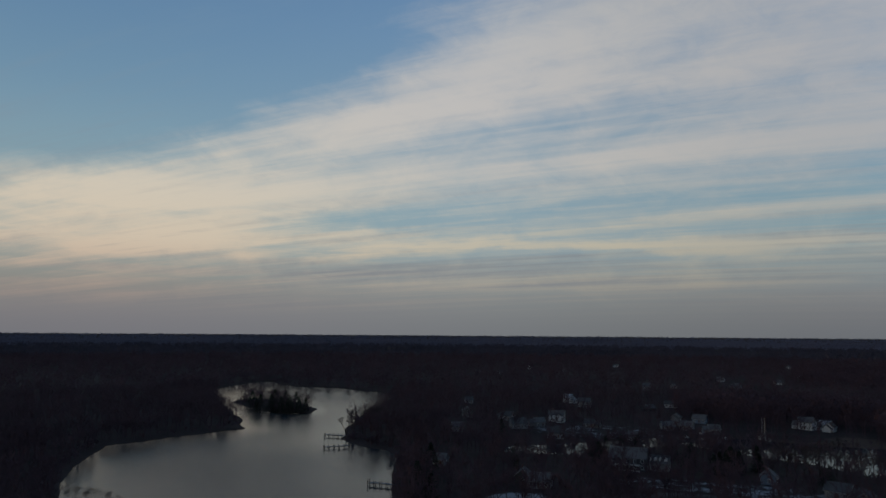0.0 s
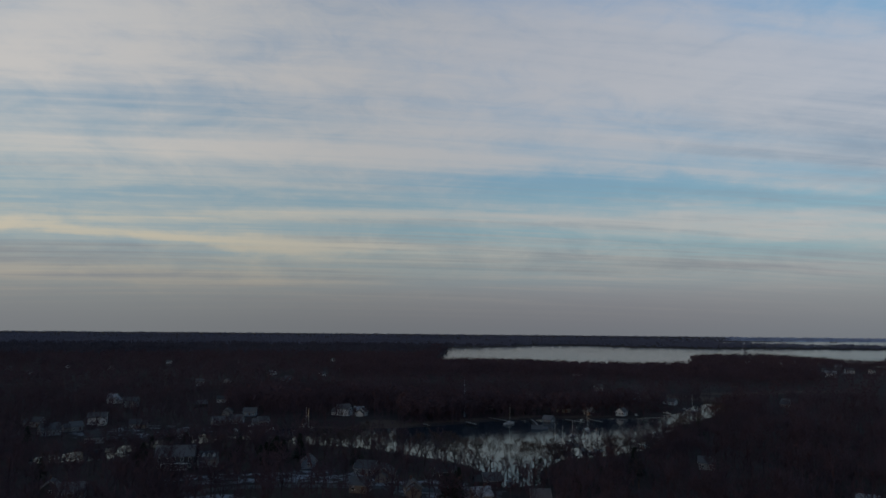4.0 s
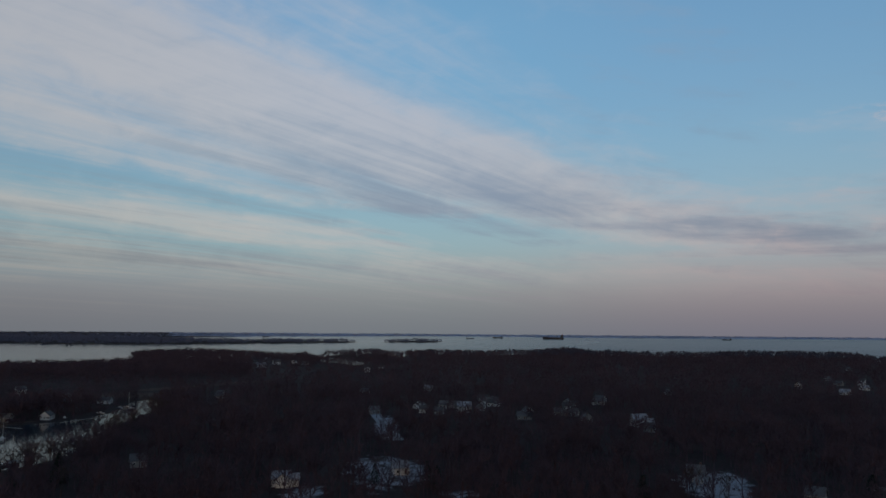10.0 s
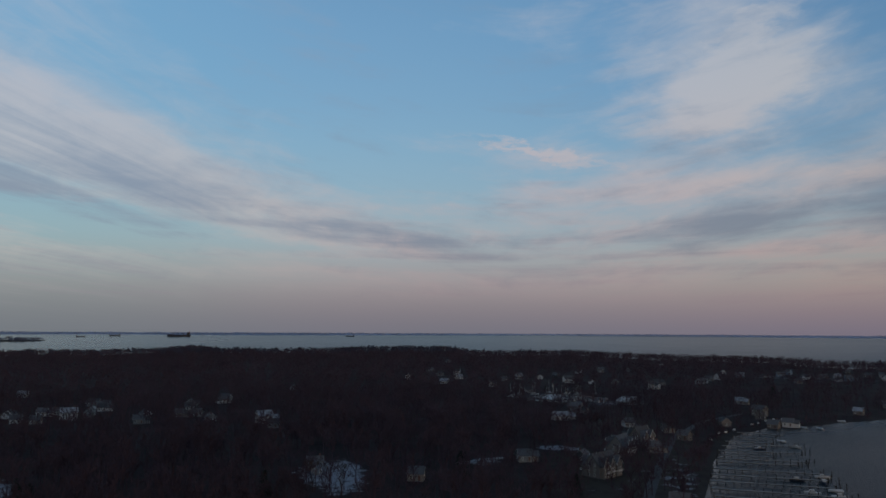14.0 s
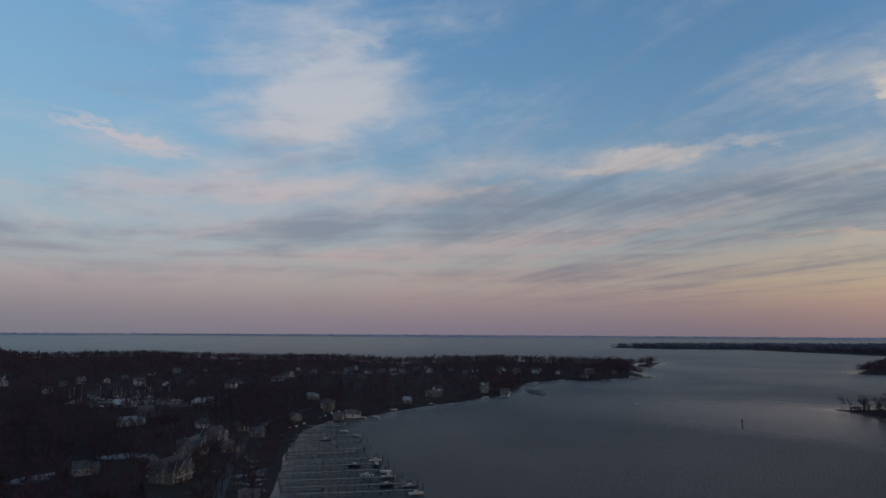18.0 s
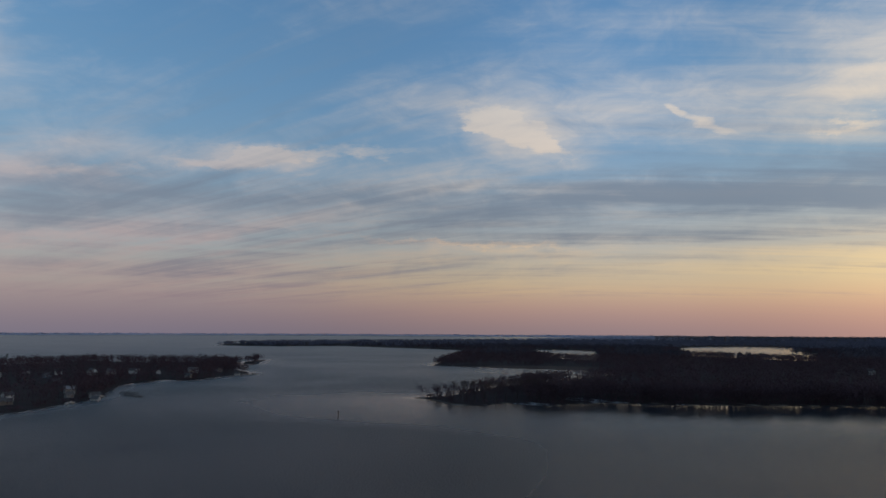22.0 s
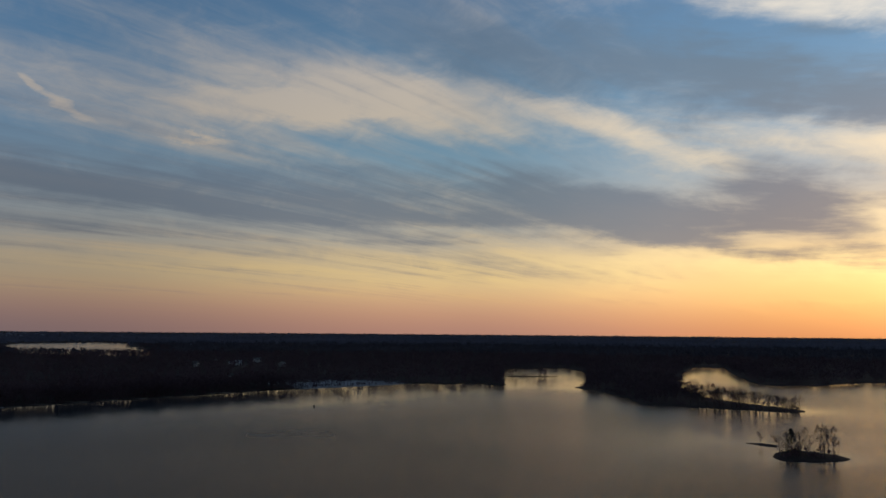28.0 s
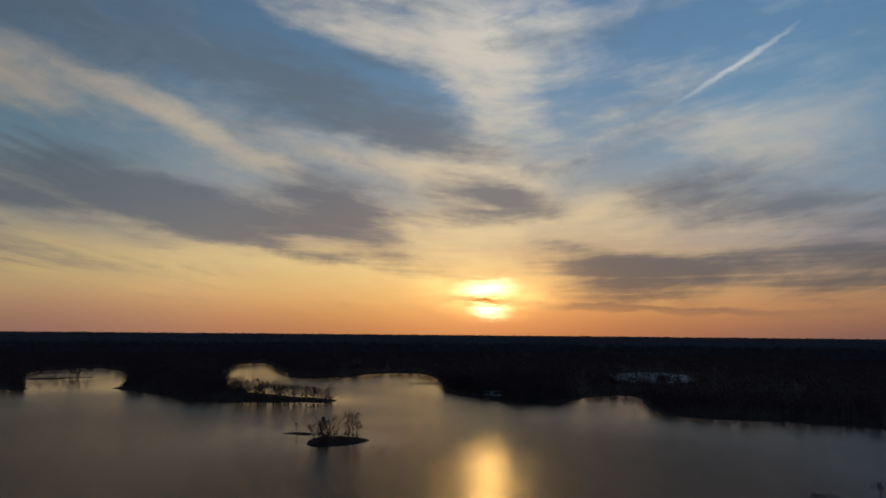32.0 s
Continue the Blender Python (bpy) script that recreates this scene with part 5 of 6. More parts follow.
home(684, 172, 263, 9.0, 7.0, 3.2, "s")
home(252, 118, 14, 7.5, 7.0, 3.2, "s")
home(285, 83, 295, 7.5, 7.0, 3.2, "s")
home(271, 194, 304, 7.5, 7.0, 3.2, "g")
home(307, 342, 315, 7.5, 7.0, 3.2, "w")
home(338, 365, 291, 7.5, 7.0, 3.2, "g")
home(478, 56, 274, 7.5, 7.0, 3.2, "g")
home(511, 56, 28, 7.5, 7.0, 3.2, "w")
home(552, 31, 273, 7.5, 7.0, 3.2, "w")
home(511, 24, 247, 7.5, 7.0, 3.2, "g")
home(509, 35, 260, 7.5, 7.0, 3.2, "t")
home(592, 7, 286, 7.5, 7.0, 3.2, "w")
home(465, -18, 288, 11.1, 8.4, 5.4, "s")
home(443, -23, 257, 7.5, 7.0, 3.2, "g")
home(305, -33, 267, 7.5, 7.0, 3.2, "b")
home(533, 93, 4, 7.5, 7.0, 3.2, "w")
home(707, -54, 4, 7.5, 7.0, 3.2, "g")
home(480, 14, 15, 7.5, 7.0, 3.2, "g")
home(253, 120, 289, 7.5, 7.0, 3.2, "s")
home(583, 338, 284, 7.5, 7.0, 3.2, "g")
home(296, -33, 16, 7.5, 7.0, 3.2, "b")
home(276, -69, 247, 7.5, 7.0, 3.2, "g")
home(716, -260, 338, 8.5, 7.0, 3.2, "w")
home(831, -258, 332, 7.6, 7.0, 3.2, "w")
home(996, -270, 256, 9.9, 7.4, 3.2, "g")
home(1247, -370, 0, 12.4, 9.3, 3.2, "g")
home(784, -300, 240, 7.5, 7.0, 3.2, "g")
home(398, -234, 265, 7.5, 7.0, 3.2, "w")
home(295, -150, 316, 7.5, 7.0, 3.2, "d")
home(302, -125, 262, 7.5, 7.0, 3.2, "g")
home(656, -277, 256, 9.1, 7.0, 3.2, "w")
home(737, -359, 265, 13.1, 9.8, 5.4, "w")
home(718, -378, 340, 9.1, 7.0, 3.2, "w")
home(715, -405, 329, 10.5, 7.9, 3.2, "g")
home(829, -260, 277, 7.5, 7.0, 3.2, "w")
home(720, -263, 267, 7.5, 7.0, 3.2, "w")
home(598, -269, 269, 7.5, 7.0, 3.2, "b")
home(349, -209, 245, 7.5, 7.0, 3.2, "b")
home(367, -224, 217, 7.5, 7.0, 3.2, "g")
home(694, -446, 258, 19.7, 11.0, 4.0, "l")
home(697, -504, 299, 23.3, 11.0, 4.0, "l")
home(492, -391, 213, 7.5, 7.0, 3.2, "g")
home(413, -344, 311, 7.5, 7.0, 3.2, "t")
home(390, -298, 338, 7.5, 7.0, 3.2, "t")
home(371, -244, 260, 7.5, 7.0, 3.2, "g")
home(346, -238, 209, 7.5, 7.0, 3.2, "t")
home(314, -198, 249, 7.5, 7.0, 3.2, "g")
home(216, -146, 235, 7.5, 7.0, 3.2, "g")
home(445, -492, 228, 11.6, 8.7, 3.2, "t")
home(406, -555, 191, 7.5, 7.0, 3.2, "w")
home(439, -564, 233, 7.5, 7.0, 3.2, "g")
home(619, -836, 329, 14.1, 10.0, 5.4, "w")
home(592, -836, 234, 11.4, 8.6, 5.4, "w")
home(579, -863, 191, 9.9, 7.5, 5.4, "w")
home(549, -875, 300, 9.1, 7.0, 3.2, "w")
home(513, -900, 226, 14.0, 10.0, 5.4, "g")
home(775, -657, 223, 11.3, 8.5, 3.2, "g")
home(789, -691, 249, 10.9, 8.2, 3.2, "b")
home(734, -683, 204, 9.6, 7.2, 5.4, "w")
home(745, -719, 249, 9.9, 7.4, 3.2, "t")
home(699, -697, 226, 9.4, 7.1, 3.2, "w")
home(743, -788, 219, 11.2, 8.4, 3.2, "t")
home(695, -764, 328, 10.7, 8.0, 5.4, "w")
home(719, -838, 228, 8.8, 7.0, 3.2, "w")
home(663, -829, 226, 10.2, 7.6, 5.4, "w")
home(789, -628, 227, 12.9, 9.6, 3.2, "b")
home(741, -558, 304, 9.6, 7.2, 5.4, "w")
home(382, -328, 211, 7.5, 7.0, 3.2, "t")
home(383, -340, 219, 7.5, 7.0, 3.2, "w")
home(420, -435, 210, 7.5, 7.0, 3.2, "t")
home(1185, 787, 315, 13.6, 10.0, 5.4, "w")
home(1309, 833, 311, 14.8, 10.0, 5.4, "w")
home(1391, 848, 304, 17.0, 10.0, 5.4, "w")
home(1249, 738, 317, 13.9, 10.0, 5.4, "g")
home(1326, 747, 29, 14.6, 10.0, 5.4, "w")
home(1198, 653, 300, 15.2, 10.0, 5.4, "w")
home(1138, 591, 317, 16.4, 11.0, 4.0, "l")
home(1236, 622, 282, 13.2, 9.9, 5.4, "g")
home(1127, 551, 323, 14.0, 10.0, 5.4, "w")
home(1152, 530, 357, 10.1, 7.6, 5.4, "w")
home(1007, 517, 303, 16.2, 10.0, 5.4, "s")
home(1374, 944, 307, 10.6, 8.0, 5.4, "w")
home(1130, 500, 310, 11.8, 8.9, 3.2, "g")
home(1673, 628, 10, 14.2, 10.0, 5.4, "g")
home(1775, 632, 36, 17.0, 10.0, 5.4, "w")
home(971, 334, 26, 9.8, 7.4, 5.4, "w")
home(1042, 336, 268, 7.9, 7.0, 3.2, "w")
home(1368, 866, 25, 17.0, 10.0, 5.4, "t")
home(1239, 724, 21, 11.4, 8.6, 5.4, "w")
home(1488, 683, 271, 13.1, 9.8, 5.4, "w")
home(1543, 735, 305, 10.9, 8.2, 5.4, "w")
home(1593, 570, 2, 17.0, 10.0, 5.4, "w")
home(1000, 344, 272, 8.4, 7.0, 3.2, "w")
home(1064, 342, 298, 7.5, 7.0, 3.2, "g")
home(483, -836, 186, 9.2, 7.0, 3.2, "g")
home(503, -953, 322, 8.6, 7.0, 3.2, "g")
home(454, -912, 197, 7.5, 7.0, 3.2, "w")
home(-486, -1127, 147, 15.7, 10.0, 5.4, "w")
home(-566, -1226, 177, 15.1, 10.0, 5.4, "w")
home(-524, -1043, 216, 13.0, 9.8, 5.4, "g")
home(-355, -844, 174, 7.5, 7.0, 3.2, "g")
home(-195, -736, 146, 7.5, 7.0, 3.2, "g")
home(-418, -1127, 277, 9.6, 7.2, 5.4, "w")

home(428, -356, 200, 10.5, 7.5, 5.4, "t")
home(462, -520, 256, 8.5, 7.5, 5.4, "w")
home(421, -574, 235, 9.5, 7.5, 3.2, "w")
home(608, -858, 225, 8.5, 7.5, 5.4, "g")
home(464, -596, 237, 10.5, 7.5, 5.4, "g")
home(742, -738, 255, 8.5, 7.5, 3.2, "s")
home(813, -726, 192, 9.5, 7.5, 5.4, "b")
home(704, -717, 252, 10.5, 7.5, 5.4, "b")
home(727, -536, 257, 9.5, 7.5, 3.2, "g")
home(725, -793, 210, 9.5, 7.5, 5.4, "g")
home(-201, -762, 141, 10.5, 7.5, 3.2, "d")
home(-505, -1269, 252, 9.5, 7.5, 5.4, "g")
home(-425, -1149, 137, 10.5, 7.5, 5.4, "d")
home(-486, -1153, 167, 9.5, 7.5, 3.2, "s")
home(-542, -1078, 232, 10.5, 7.5, 3.2, "t")
home(-571, -1248, 151, 10.5, 7.5, 3.2, "g")
home(581, 93, 290, 10.5, 7.5, 3.2, "w")
home(600, 103, 261, 10.5, 7.5, 3.2, "g")
home(611, 7, 234, 10.5, 7.5, 3.2, "w")
home(575, 32, 358, 12.0, 7.5, 3.2, "g")
home(837, -198, 343, 10.5, 7.5, 5.4, "w")
home(764, -222, 238, 10.5, 7.5, 3.2, "s")
home(920, -285, 239, 9.5, 7.5, 5.4, "w")
home(899, -255, 227, 9.5, 7.5, 3.2, "g")
home(817, -332, 281, 8.5, 7.5, 5.4, "s")
home(819, -361, 334, 9.5, 7.5, 3.2, "w")
home(820, -383, 207, 8.5, 7.5, 5.4, "d")
home(910, -459, 229, 9.5, 7.5, 3.2, "w")
home(915, -539, 327, 9.5, 7.5, 3.2, "g")
home(926, -502, 268, 9.5, 7.5, 5.4, "g")
home(1125, -732, 235, 8.5, 7.5, 3.2, "w")
home(471, -235, 222, 10.5, 7.5, 5.4, "g")
home(438, -207, 265, 12.0, 7.5, 3.2, "s")
home(645, -409, 276, 12.0, 7.5, 5.4, "w")
home(17, 496, 96, 8.5, 7.5, 5.4, "t")
home(44, 485, 327, 8.5, 7.5, 3.2, "g")
home(76, 480, 342, 12.0, 7.5, 5.4, "w")
home(66, 1158, 10, 8.5, 7.5, 3.2, "g")
home(142, 1186, 73, 9.5, 7.5, 3.2, "w")
home(345, 895, 295, 12.0, 7.5, 3.2, "s")
home(392, 843, 3, 8.5, 7.5, 3.2, "w")
home(208, 735, 338, 8.5, 7.5, 5.4, "g")
home(107, 612, 317, 8.5, 7.5, 5.4, "s")
home(113, 575, 330, 12.0, 7.5, 5.4, "g")
home(533, 503, 339, 8.5, 7.5, 5.4, "w")
home(700, 699, 272, 12.0, 7.5, 3.2, "w")
home(400, 458, 287, 10.5, 7.5, 3.2, "t")
home(492, 420, 31, 9.5, 7.5, 5.4, "b")
home(558, 1005, 349, 10.5, 7.5, 3.2, "g")
home(654, 1031, 341, 9.5, 7.5, 5.4, "w")
home(600, -900, 184, 12.0, 7.5, 3.2, "w")
home(640, -780, 240, 9.5, 7.5, 3.2, "b")
home(680, -620, 254, 8.5, 7.5, 3.2, "g")
home(560, -700, 192, 10.5, 7.5, 3.2, "d")
home(790, -800, 264, 12.0, 7.5, 5.4, "d")
home(850, -650, 328, 9.5, 7.5, 3.2, "s")

# the large dark house with four dormers over the cove
def dormer_house():
    x, y = 80, 312
    b = base("house", x, y, ground_z(x, y) + 0.2, -22, "large dark-sided house with pale trim and four round dormers", "house", "houses in the wooded suburb")
    part("wall", wall_mesh(15, 9, 5.4, SIDING["d"]), b)
    roof = part("roof", roof_mesh(15, 9, 5.4, SHINGLE), b)
    garage = part("garage", wall_mesh(9, 7, 3.2, SIDING["g"]), b, "grey garage wing", at=(12.0, 3.0, 0))
    groof = part("garage_roof", roof_mesh(9, 7, 3.2, SHINGLE), garage)

    def dormer():
        bm = bmesh.new()
        pts = [(-0.6, 0), (0.6, 0)] + [(0.6 * math.cos(a * math.pi / 6), 0.8 + 0.6 * math.sin(a * math.pi / 6)) for a in range(7)]
        add_prism(bm, pts, -1.0, 1.0)
        return done(bm, "dormer", TRIM)
    dm = dormer()
    for k in range(4):
        part("dormer", dm, groof, "round-topped white dormer", at=(-3.2 + 2.1 * k, -1.7, 4.0))
    for k in range(5):
        for s in range(2):
            add_window(-6 + 3 * k, -4.53, 1.6 + 2.6 * s, 180, b)
    for s in range(2):
        add_window(-7.53, -1.5, 1.6 + 2.6 * s, 90, b)
        add_window(-7.53, 1.5, 1.6 + 2.6 * s, 90, b)

    def porch():
        bm = bmesh.new()
        add_box(bm, -5, 5, -6.6, -4.6, 0.1, 0.35)
        add_box(bm, -5.2, 5.2, -6.8, -4.55, 2.6, 2.8, 0.04)
        return done(bm, "porch", TRIM)
    pr = part("porch", porch(), b)

    def post():
        bm = bmesh.new()
        add_tube(bm, (0, 0, 0.3), (0, 0, 2.62), 0.1, 0.08, 8)
        return done(bm, "post", TRIM)
    pm = post()
    for k in range(6):
        part("post", pm, pr, at=(-4.8 + 1.92 * k, -6.5, 0))


dormer_house()


# the steep-gabled townhouses by the marina
def townhouse(x, y, turn, units):
    b = base("townhouse", x, y, ground_z(x, y) + 0.2, turn, "tan townhouse row with steep grey gables and balconies", "house", "townhouses by the marina")
    b.scale = (0.68, 0.68, 0.68)
    length = 7.0 * units
    part("wall", wall_mesh(length, 11, 6.4, SIDING["t"], 0.62), b)
    roof = part("roof", roof_mesh(length, 11, 6.4, SHINGLE, 0.62), b)
    gable, gable_roof = wall_mesh(5.0, 5.6, 6.8, SIDING["t"], 0.8), roof_mesh(5.0, 5.6, 6.8, SHINGLE, 0.8)
    rake = rake_mesh(5.0, 5.6, 6.8, 0.8)
    bm = bmesh.new()
    add_box(bm, -2.2, 2.2, -0.8, 0.8, -0.08, 0.08)
    add_box(bm, -2.2, 2.2, -0.84, -0.76, 0.9, 1.0)
    for q in range(9):
        add_box(bm, -2.2 + q * 0.53, -2.12 + q * 0.53, -0.83, -0.77, 0.0, 0.95)
    balcony = done(bm, "balcony", TRIM)
    for k in range(units):
        cx = -length / 2 + 3.5 + 7.0 * k
        for side in (-1, 1):
            g = part("gable", gable, b, "steep front gable", at=(cx, side * 5.3, 0), turn=90)
            part("gable_roof", gable_roof, g)
            part("rake_board", rake, g, "white rake boards", turn=0 if side < 0 else 180)
            for s_ in range(2):
                add_window(cx - 1.2, side * 7.83, 1.6 + 2.7 * s_, 0 if side > 0 else 180, b)
                add_window(cx + 1.2, side * 7.83, 1.6 + 2.7 * s_, 0 if side > 0 else 180, b)
            part("balcony", balcony, b, "white railed balcony", at=(cx, side * 8.6, 2.9), turn=0 if side < 0 else 180)
        part("chimney", kept("chimney", chimney_mesh), roof, at=(cx + 2.0, 0.9, 9.0))
    for s_ in range(3):
        for side in (-1, 1):
            add_window(side * (length / 2 + 0.02), -2.0, 1.6 + 2.7 * s_, -90 if side > 0 else 90, b)
            add_window(side * (length / 2 + 0.02), 2.0, 1.6 + 2.7 * s_, -90 if side > 0 else 90, b)


townhouse(268, -145, -62, 3)
townhouse(310, -178, -48, 3)
townhouse(333, -203, -70, 2)


# ---- piers ----
def pile_mesh():
    bm = bmesh.new()
    add_tube(bm, (0, 0, -3.0), (0.03, 0.02, 2.1), 0.19, 0.17, 7)
    return done(bm, "piling", PILE)


def plank_deck(length, width):
    bm = bmesh.new()
    add_box(bm, 0, length, -width / 2, width / 2, 1.0, 1.09, 0.015)
    return done(bm, "deck", PLANK)


def beam_mesh(length, width):
    bm = bmesh.new()
    for s in (-1, 1):
        add_box(bm, 0, length, s * (width / 2 - 0.12) - 0.06, s * (width / 2 - 0.12) + 0.06, 0.78, 0.995)
    return done(bm, "stringer", PILE)


def pier(x0, y0, x1, y1, slips):
    z = water_z(x0, y0)
    length = max(4.0, math.hypot(x1 - x0, y1 - y0))
    turn = math.degrees(math.atan2(y1 - y0, x1 - x0))
    b = base("pier", x0, y0, z, turn, "long grey plank pier on evenly spaced dark pilings" if slips else "small grey plank dock on dark pilings", "pier",
             "marina piers" if slips else "private docks")
    width = 1.3 if slips else 1.6
    part("deck", plank_deck(length, width), b)
    part("stringer", beam_mesh(length, width), b)
    n = max(2, int(length / (3.0 if slips else 2.6)))
    pm = kept("pile", pile_mesh)
    for k in range(n + 1):
        for s in ((-1, 1) if not slips or k in (0, n) else (1,)):
            part("piling", pm, b, at=(k * length / n, s * (width / 2 + 0.1), home_rng.uniform(-0.25, 0.1)))
    if slips:
        for k in range(2):
            part("piling", pm, b, "lone mooring piling", at=(length + 1.5 + 2.2 * k, home_rng.uniform(-2.5, 2.5), home_rng.uniform(0.2, 0.9)))


pier(367, -288, 352, -304, True)
pier(351, -273, 339, -290, True)
pier(339, -258, 326, -279, True)
pier(326, -246, 316, -284, True)
pier(314, -235, 295, -269, True)
pier(302, -226, 290, -248, True)
pier(295, -220, 275, -253, True)
pier(287, -214, 270, -244, True)
pier(274, -202, 251, -238, True)
pier(263, -193, 239, -230, True)
pier(252, -184, 227, -222, True)
pier(240, -176, 213, -213, True)
pier(229, -169, 200, -208, True)
pier(217, -166, 190, -201, True)
pier(-55, 417, -68, 421, False)
pier(-49, 382, -61, 376, False)
pier(-19, 286, -29, 290, False)
pier(253, 383, 254, 394, False)
pier(284, 386, 282, 372, False)
pier(312, 397, 310, 368, False)
pier(330, 374, 315, 351, False)
pier(351, 362, 350, 344, False)
pier(365, 353, 363, 340, False)
pier(352, 278, 334, 285, False)
pier(333, 259, 312, 268, False)
pier(308, 247, 292, 253, False)
pier(403, 339, 417, 335, False)
pier(158, 413, 144, 411, False)
pier(414, -605, 385, -590, False)
pier(433, -627, 411, -622, False)
pier(463, -939, 433, -924, False)
pier(-804, -225, -807, -267, False)


# ---- boats ----
def hull_mesh(length, beam, depth, mat):
    bm = bmesh.new()
    rows = []
    for k in range(9):
        u = k / 8
        half = beam / 2 * (1 - max(0, (u - 0.45) / 0.55) ** 2.2) * (0.9 + 0.1 * min(1, u * 4))
        x = -length / 2 + u * length
        sheer = depth * (0.85 + 0.35 * u * u)
        rows.append([bm.verts.new((x, s * max(half, 0.02) * w, zz)) for s, w, zz in ((-1, 1, sheer), (-1, 0.86, 0.1), (-1, 0.3, -0.3), (1, 0.3, -0.3), (1, 0.86, 0.1), (1, 1, sheer))])
    for a, c in zip(rows, rows[1:]):
        for k in range(5):
            bm.faces.new((a[k], a[k + 1], c[k + 1], c[k]))
        bm.faces.new((a[5], a[0], c[0], c[5]))
    bm.faces.new(rows[0])
    bm.faces.new(rows[-1][::-1])
    bmesh.ops.recalc_face_normals(bm, faces=bm.faces)
    return done(bm, "hull", mat)


def cabin_mesh(length, beam):
    bm = bmesh.new()
    add_prism(bm, [(-length * 0.18, 0.9), (length * 0.22, 1.0), (length * 0.12, 1.9), (-length * 0.14, 1.95)], -beam * 0.32, beam * 0.32)
    return done(bm, "cabin", GEL)


def shield_mesh(length, beam):
    bm = bmesh.new()
    add_prism(bm, [(length * 0.125, 1.25), (length * 0.175, 1.27), (length * 0.135, 1.78), (length * 0.11, 1.78)], -beam * 0.325, beam * 0.325)
    return done(bm, "windscreen", GLASS)


def cover_mesh(length, beam):
    bm = bmesh.new()
    add_prism(bm, [(-beam / 2, 0.75), (beam / 2, 0.75), (beam * 0.3, 1.5), (0, 2.1), (-beam * 0.3, 1.5)], -length * 0.42, length * 0.48)
    bm.transform(Matrix.Rotation(radians(-90), 4, "Z"))
    # the cover narrows and drops towards the bow and the stern
    for v in bm.verts:
        k = 0.25 if v.co.x > 0 else 0.75
        v.co.y *= k
        v.co.z = 0.75 + (v.co.z - 0.75) * (0.35 if v.co.x > 0 else 0.6)
    return done(bm, "cover", CANVAS)


def mast_mesh(h):
    bm = bmesh.new()
    add_tube(bm, (0.4, 0, 0.9), (0.4, 0, h), 0.09, 0.05, 7)
    for s in (-1, 1):
        add_tube(bm, (0.4, 0, h * 0.6), (0.4, s * 1.0, h * 0.6), 0.03, 0.03, 4)
        add_tube(bm, (0.4, s * 1.2, 0.9), (0.4, s * 0.98, h * 0.6), 0.012, 0.012, 3)
        add_tube(bm, (0.4, s * 0.98, h * 0.6), (0.4, 0, h), 0.012, 0.012, 3)
    return done(bm, "mast", ALLOY)


def boom_mesh():
    bm = bmesh.new()
    add_tube(bm, (0.35, 0, 1.9), (-3.2, 0, 1.8), 0.06, 0.06, 6)
    add_tube(bm, (0.2, 0, 2.05), (-3.0, 0, 1.93), 0.16, 0.11, 7)
    return done(bm, "boom", CANVAS)


def boat(kind, x, y, turn):
    z = water_z(x, y) + 0.1
    size = 0.8 if kind != "sail" else 1.0
    if kind == "sail":
        b = base("sailboat", x, y, z, turn, "moored sailboat with a bare mast and furled sail", "sailboat", "boats on the water")
        part("hull", kept("hs", lambda: hull_mesh(9.0, 2.9, 1.0, GEL)), b)
        part("cabin", kept("cs", lambda: cabin_mesh(7.0, 2.4)), b, at=(0, 0, -0.35))
        part("mast", kept("ms", lambda: mast_mesh(12.5)), b)
        part("boom", kept("bs", boom_mesh), b)
    elif kind == "covered":
        turn += home_rng.uniform(-15, 15)
        b = base("boat", x, y, z, turn, "motorboat wrapped in a white cover at its mooring", "boat", "boats on the water")
        part("hull", kept("hc", lambda: hull_mesh(6.6, 2.4, 0.9, GEL)), b)
        part("cover", kept("cc", lambda: cover_mesh(6.6, 2.5)), b)
    else:
        dark = home_rng.random() < 0.3
        b = base("motorboat", x, y, z, turn, "dark-hulled motorboat with a white cabin" if dark else "white motorboat with a low cabin", "boat", "boats on the water")
        part("hull", kept(("hm", dark), lambda: hull_mesh(7.2, 2.5, 1.0, NAVY if dark else GEL)), b)
        part("cabin", kept("cm", lambda: cabin_mesh(7.2, 2.5)), b)
        part("windscreen", kept("wm", lambda: shield_mesh(7.2, 2.5)), b)
    b.scale = (size, size, size)


boat("covered", 333, -290, 20)
boat("covered", 376, -345, 10)
boat("covered", 370, -352, 350)
boat("covered", 396, -395, 30)
boat("covered", 225, -220, 55)
boat("motor", 315, -261, 240)
boat("motor", 314, -283, 200)
boat("motor", 248, -236, 235)
boat("motor", 239, -228, 150)
boat("motor", 197, -206, 235)
boat("motor", 187, -199, 235)
boat("motor", 246, -221, 60)
boat("motor", 225, -209, 55)
boat("motor", 206, -202, 240)
boat("motor", 217, -214, 240)
boat("motor", 404, -447, 235)
boat("motor", 411, -531, 235)
boat("motor", 423, -586, 235)
boat("motor", 155, 436, 145)
boat("motor", 142, 424, 224)
boat("covered", 160, 418, 210)
boat("sail", 185, 417, 301)
boat("sail", 306, 368, 6)
boat("sail", 267, 283, 128)
boat("sail", 261, 271, 94)
boat("sail", 280, 284, 276)
boat("sail", 327, 318, 234)
boat("sail", 272, 259, 354)
boat("sail", 184, 418, 287)
boat("sail", 481, 356, 314)
boat("motor", 258, 266, 186)
boat("motor", 249, 263, 206)
boat("motor", 270, 266, 198)
boat("motor", 263, 248, 319)
boat("motor", 303, 307, 14)
boat("motor", 163, 418, 79)
boat("motor", 147, 412, 261)
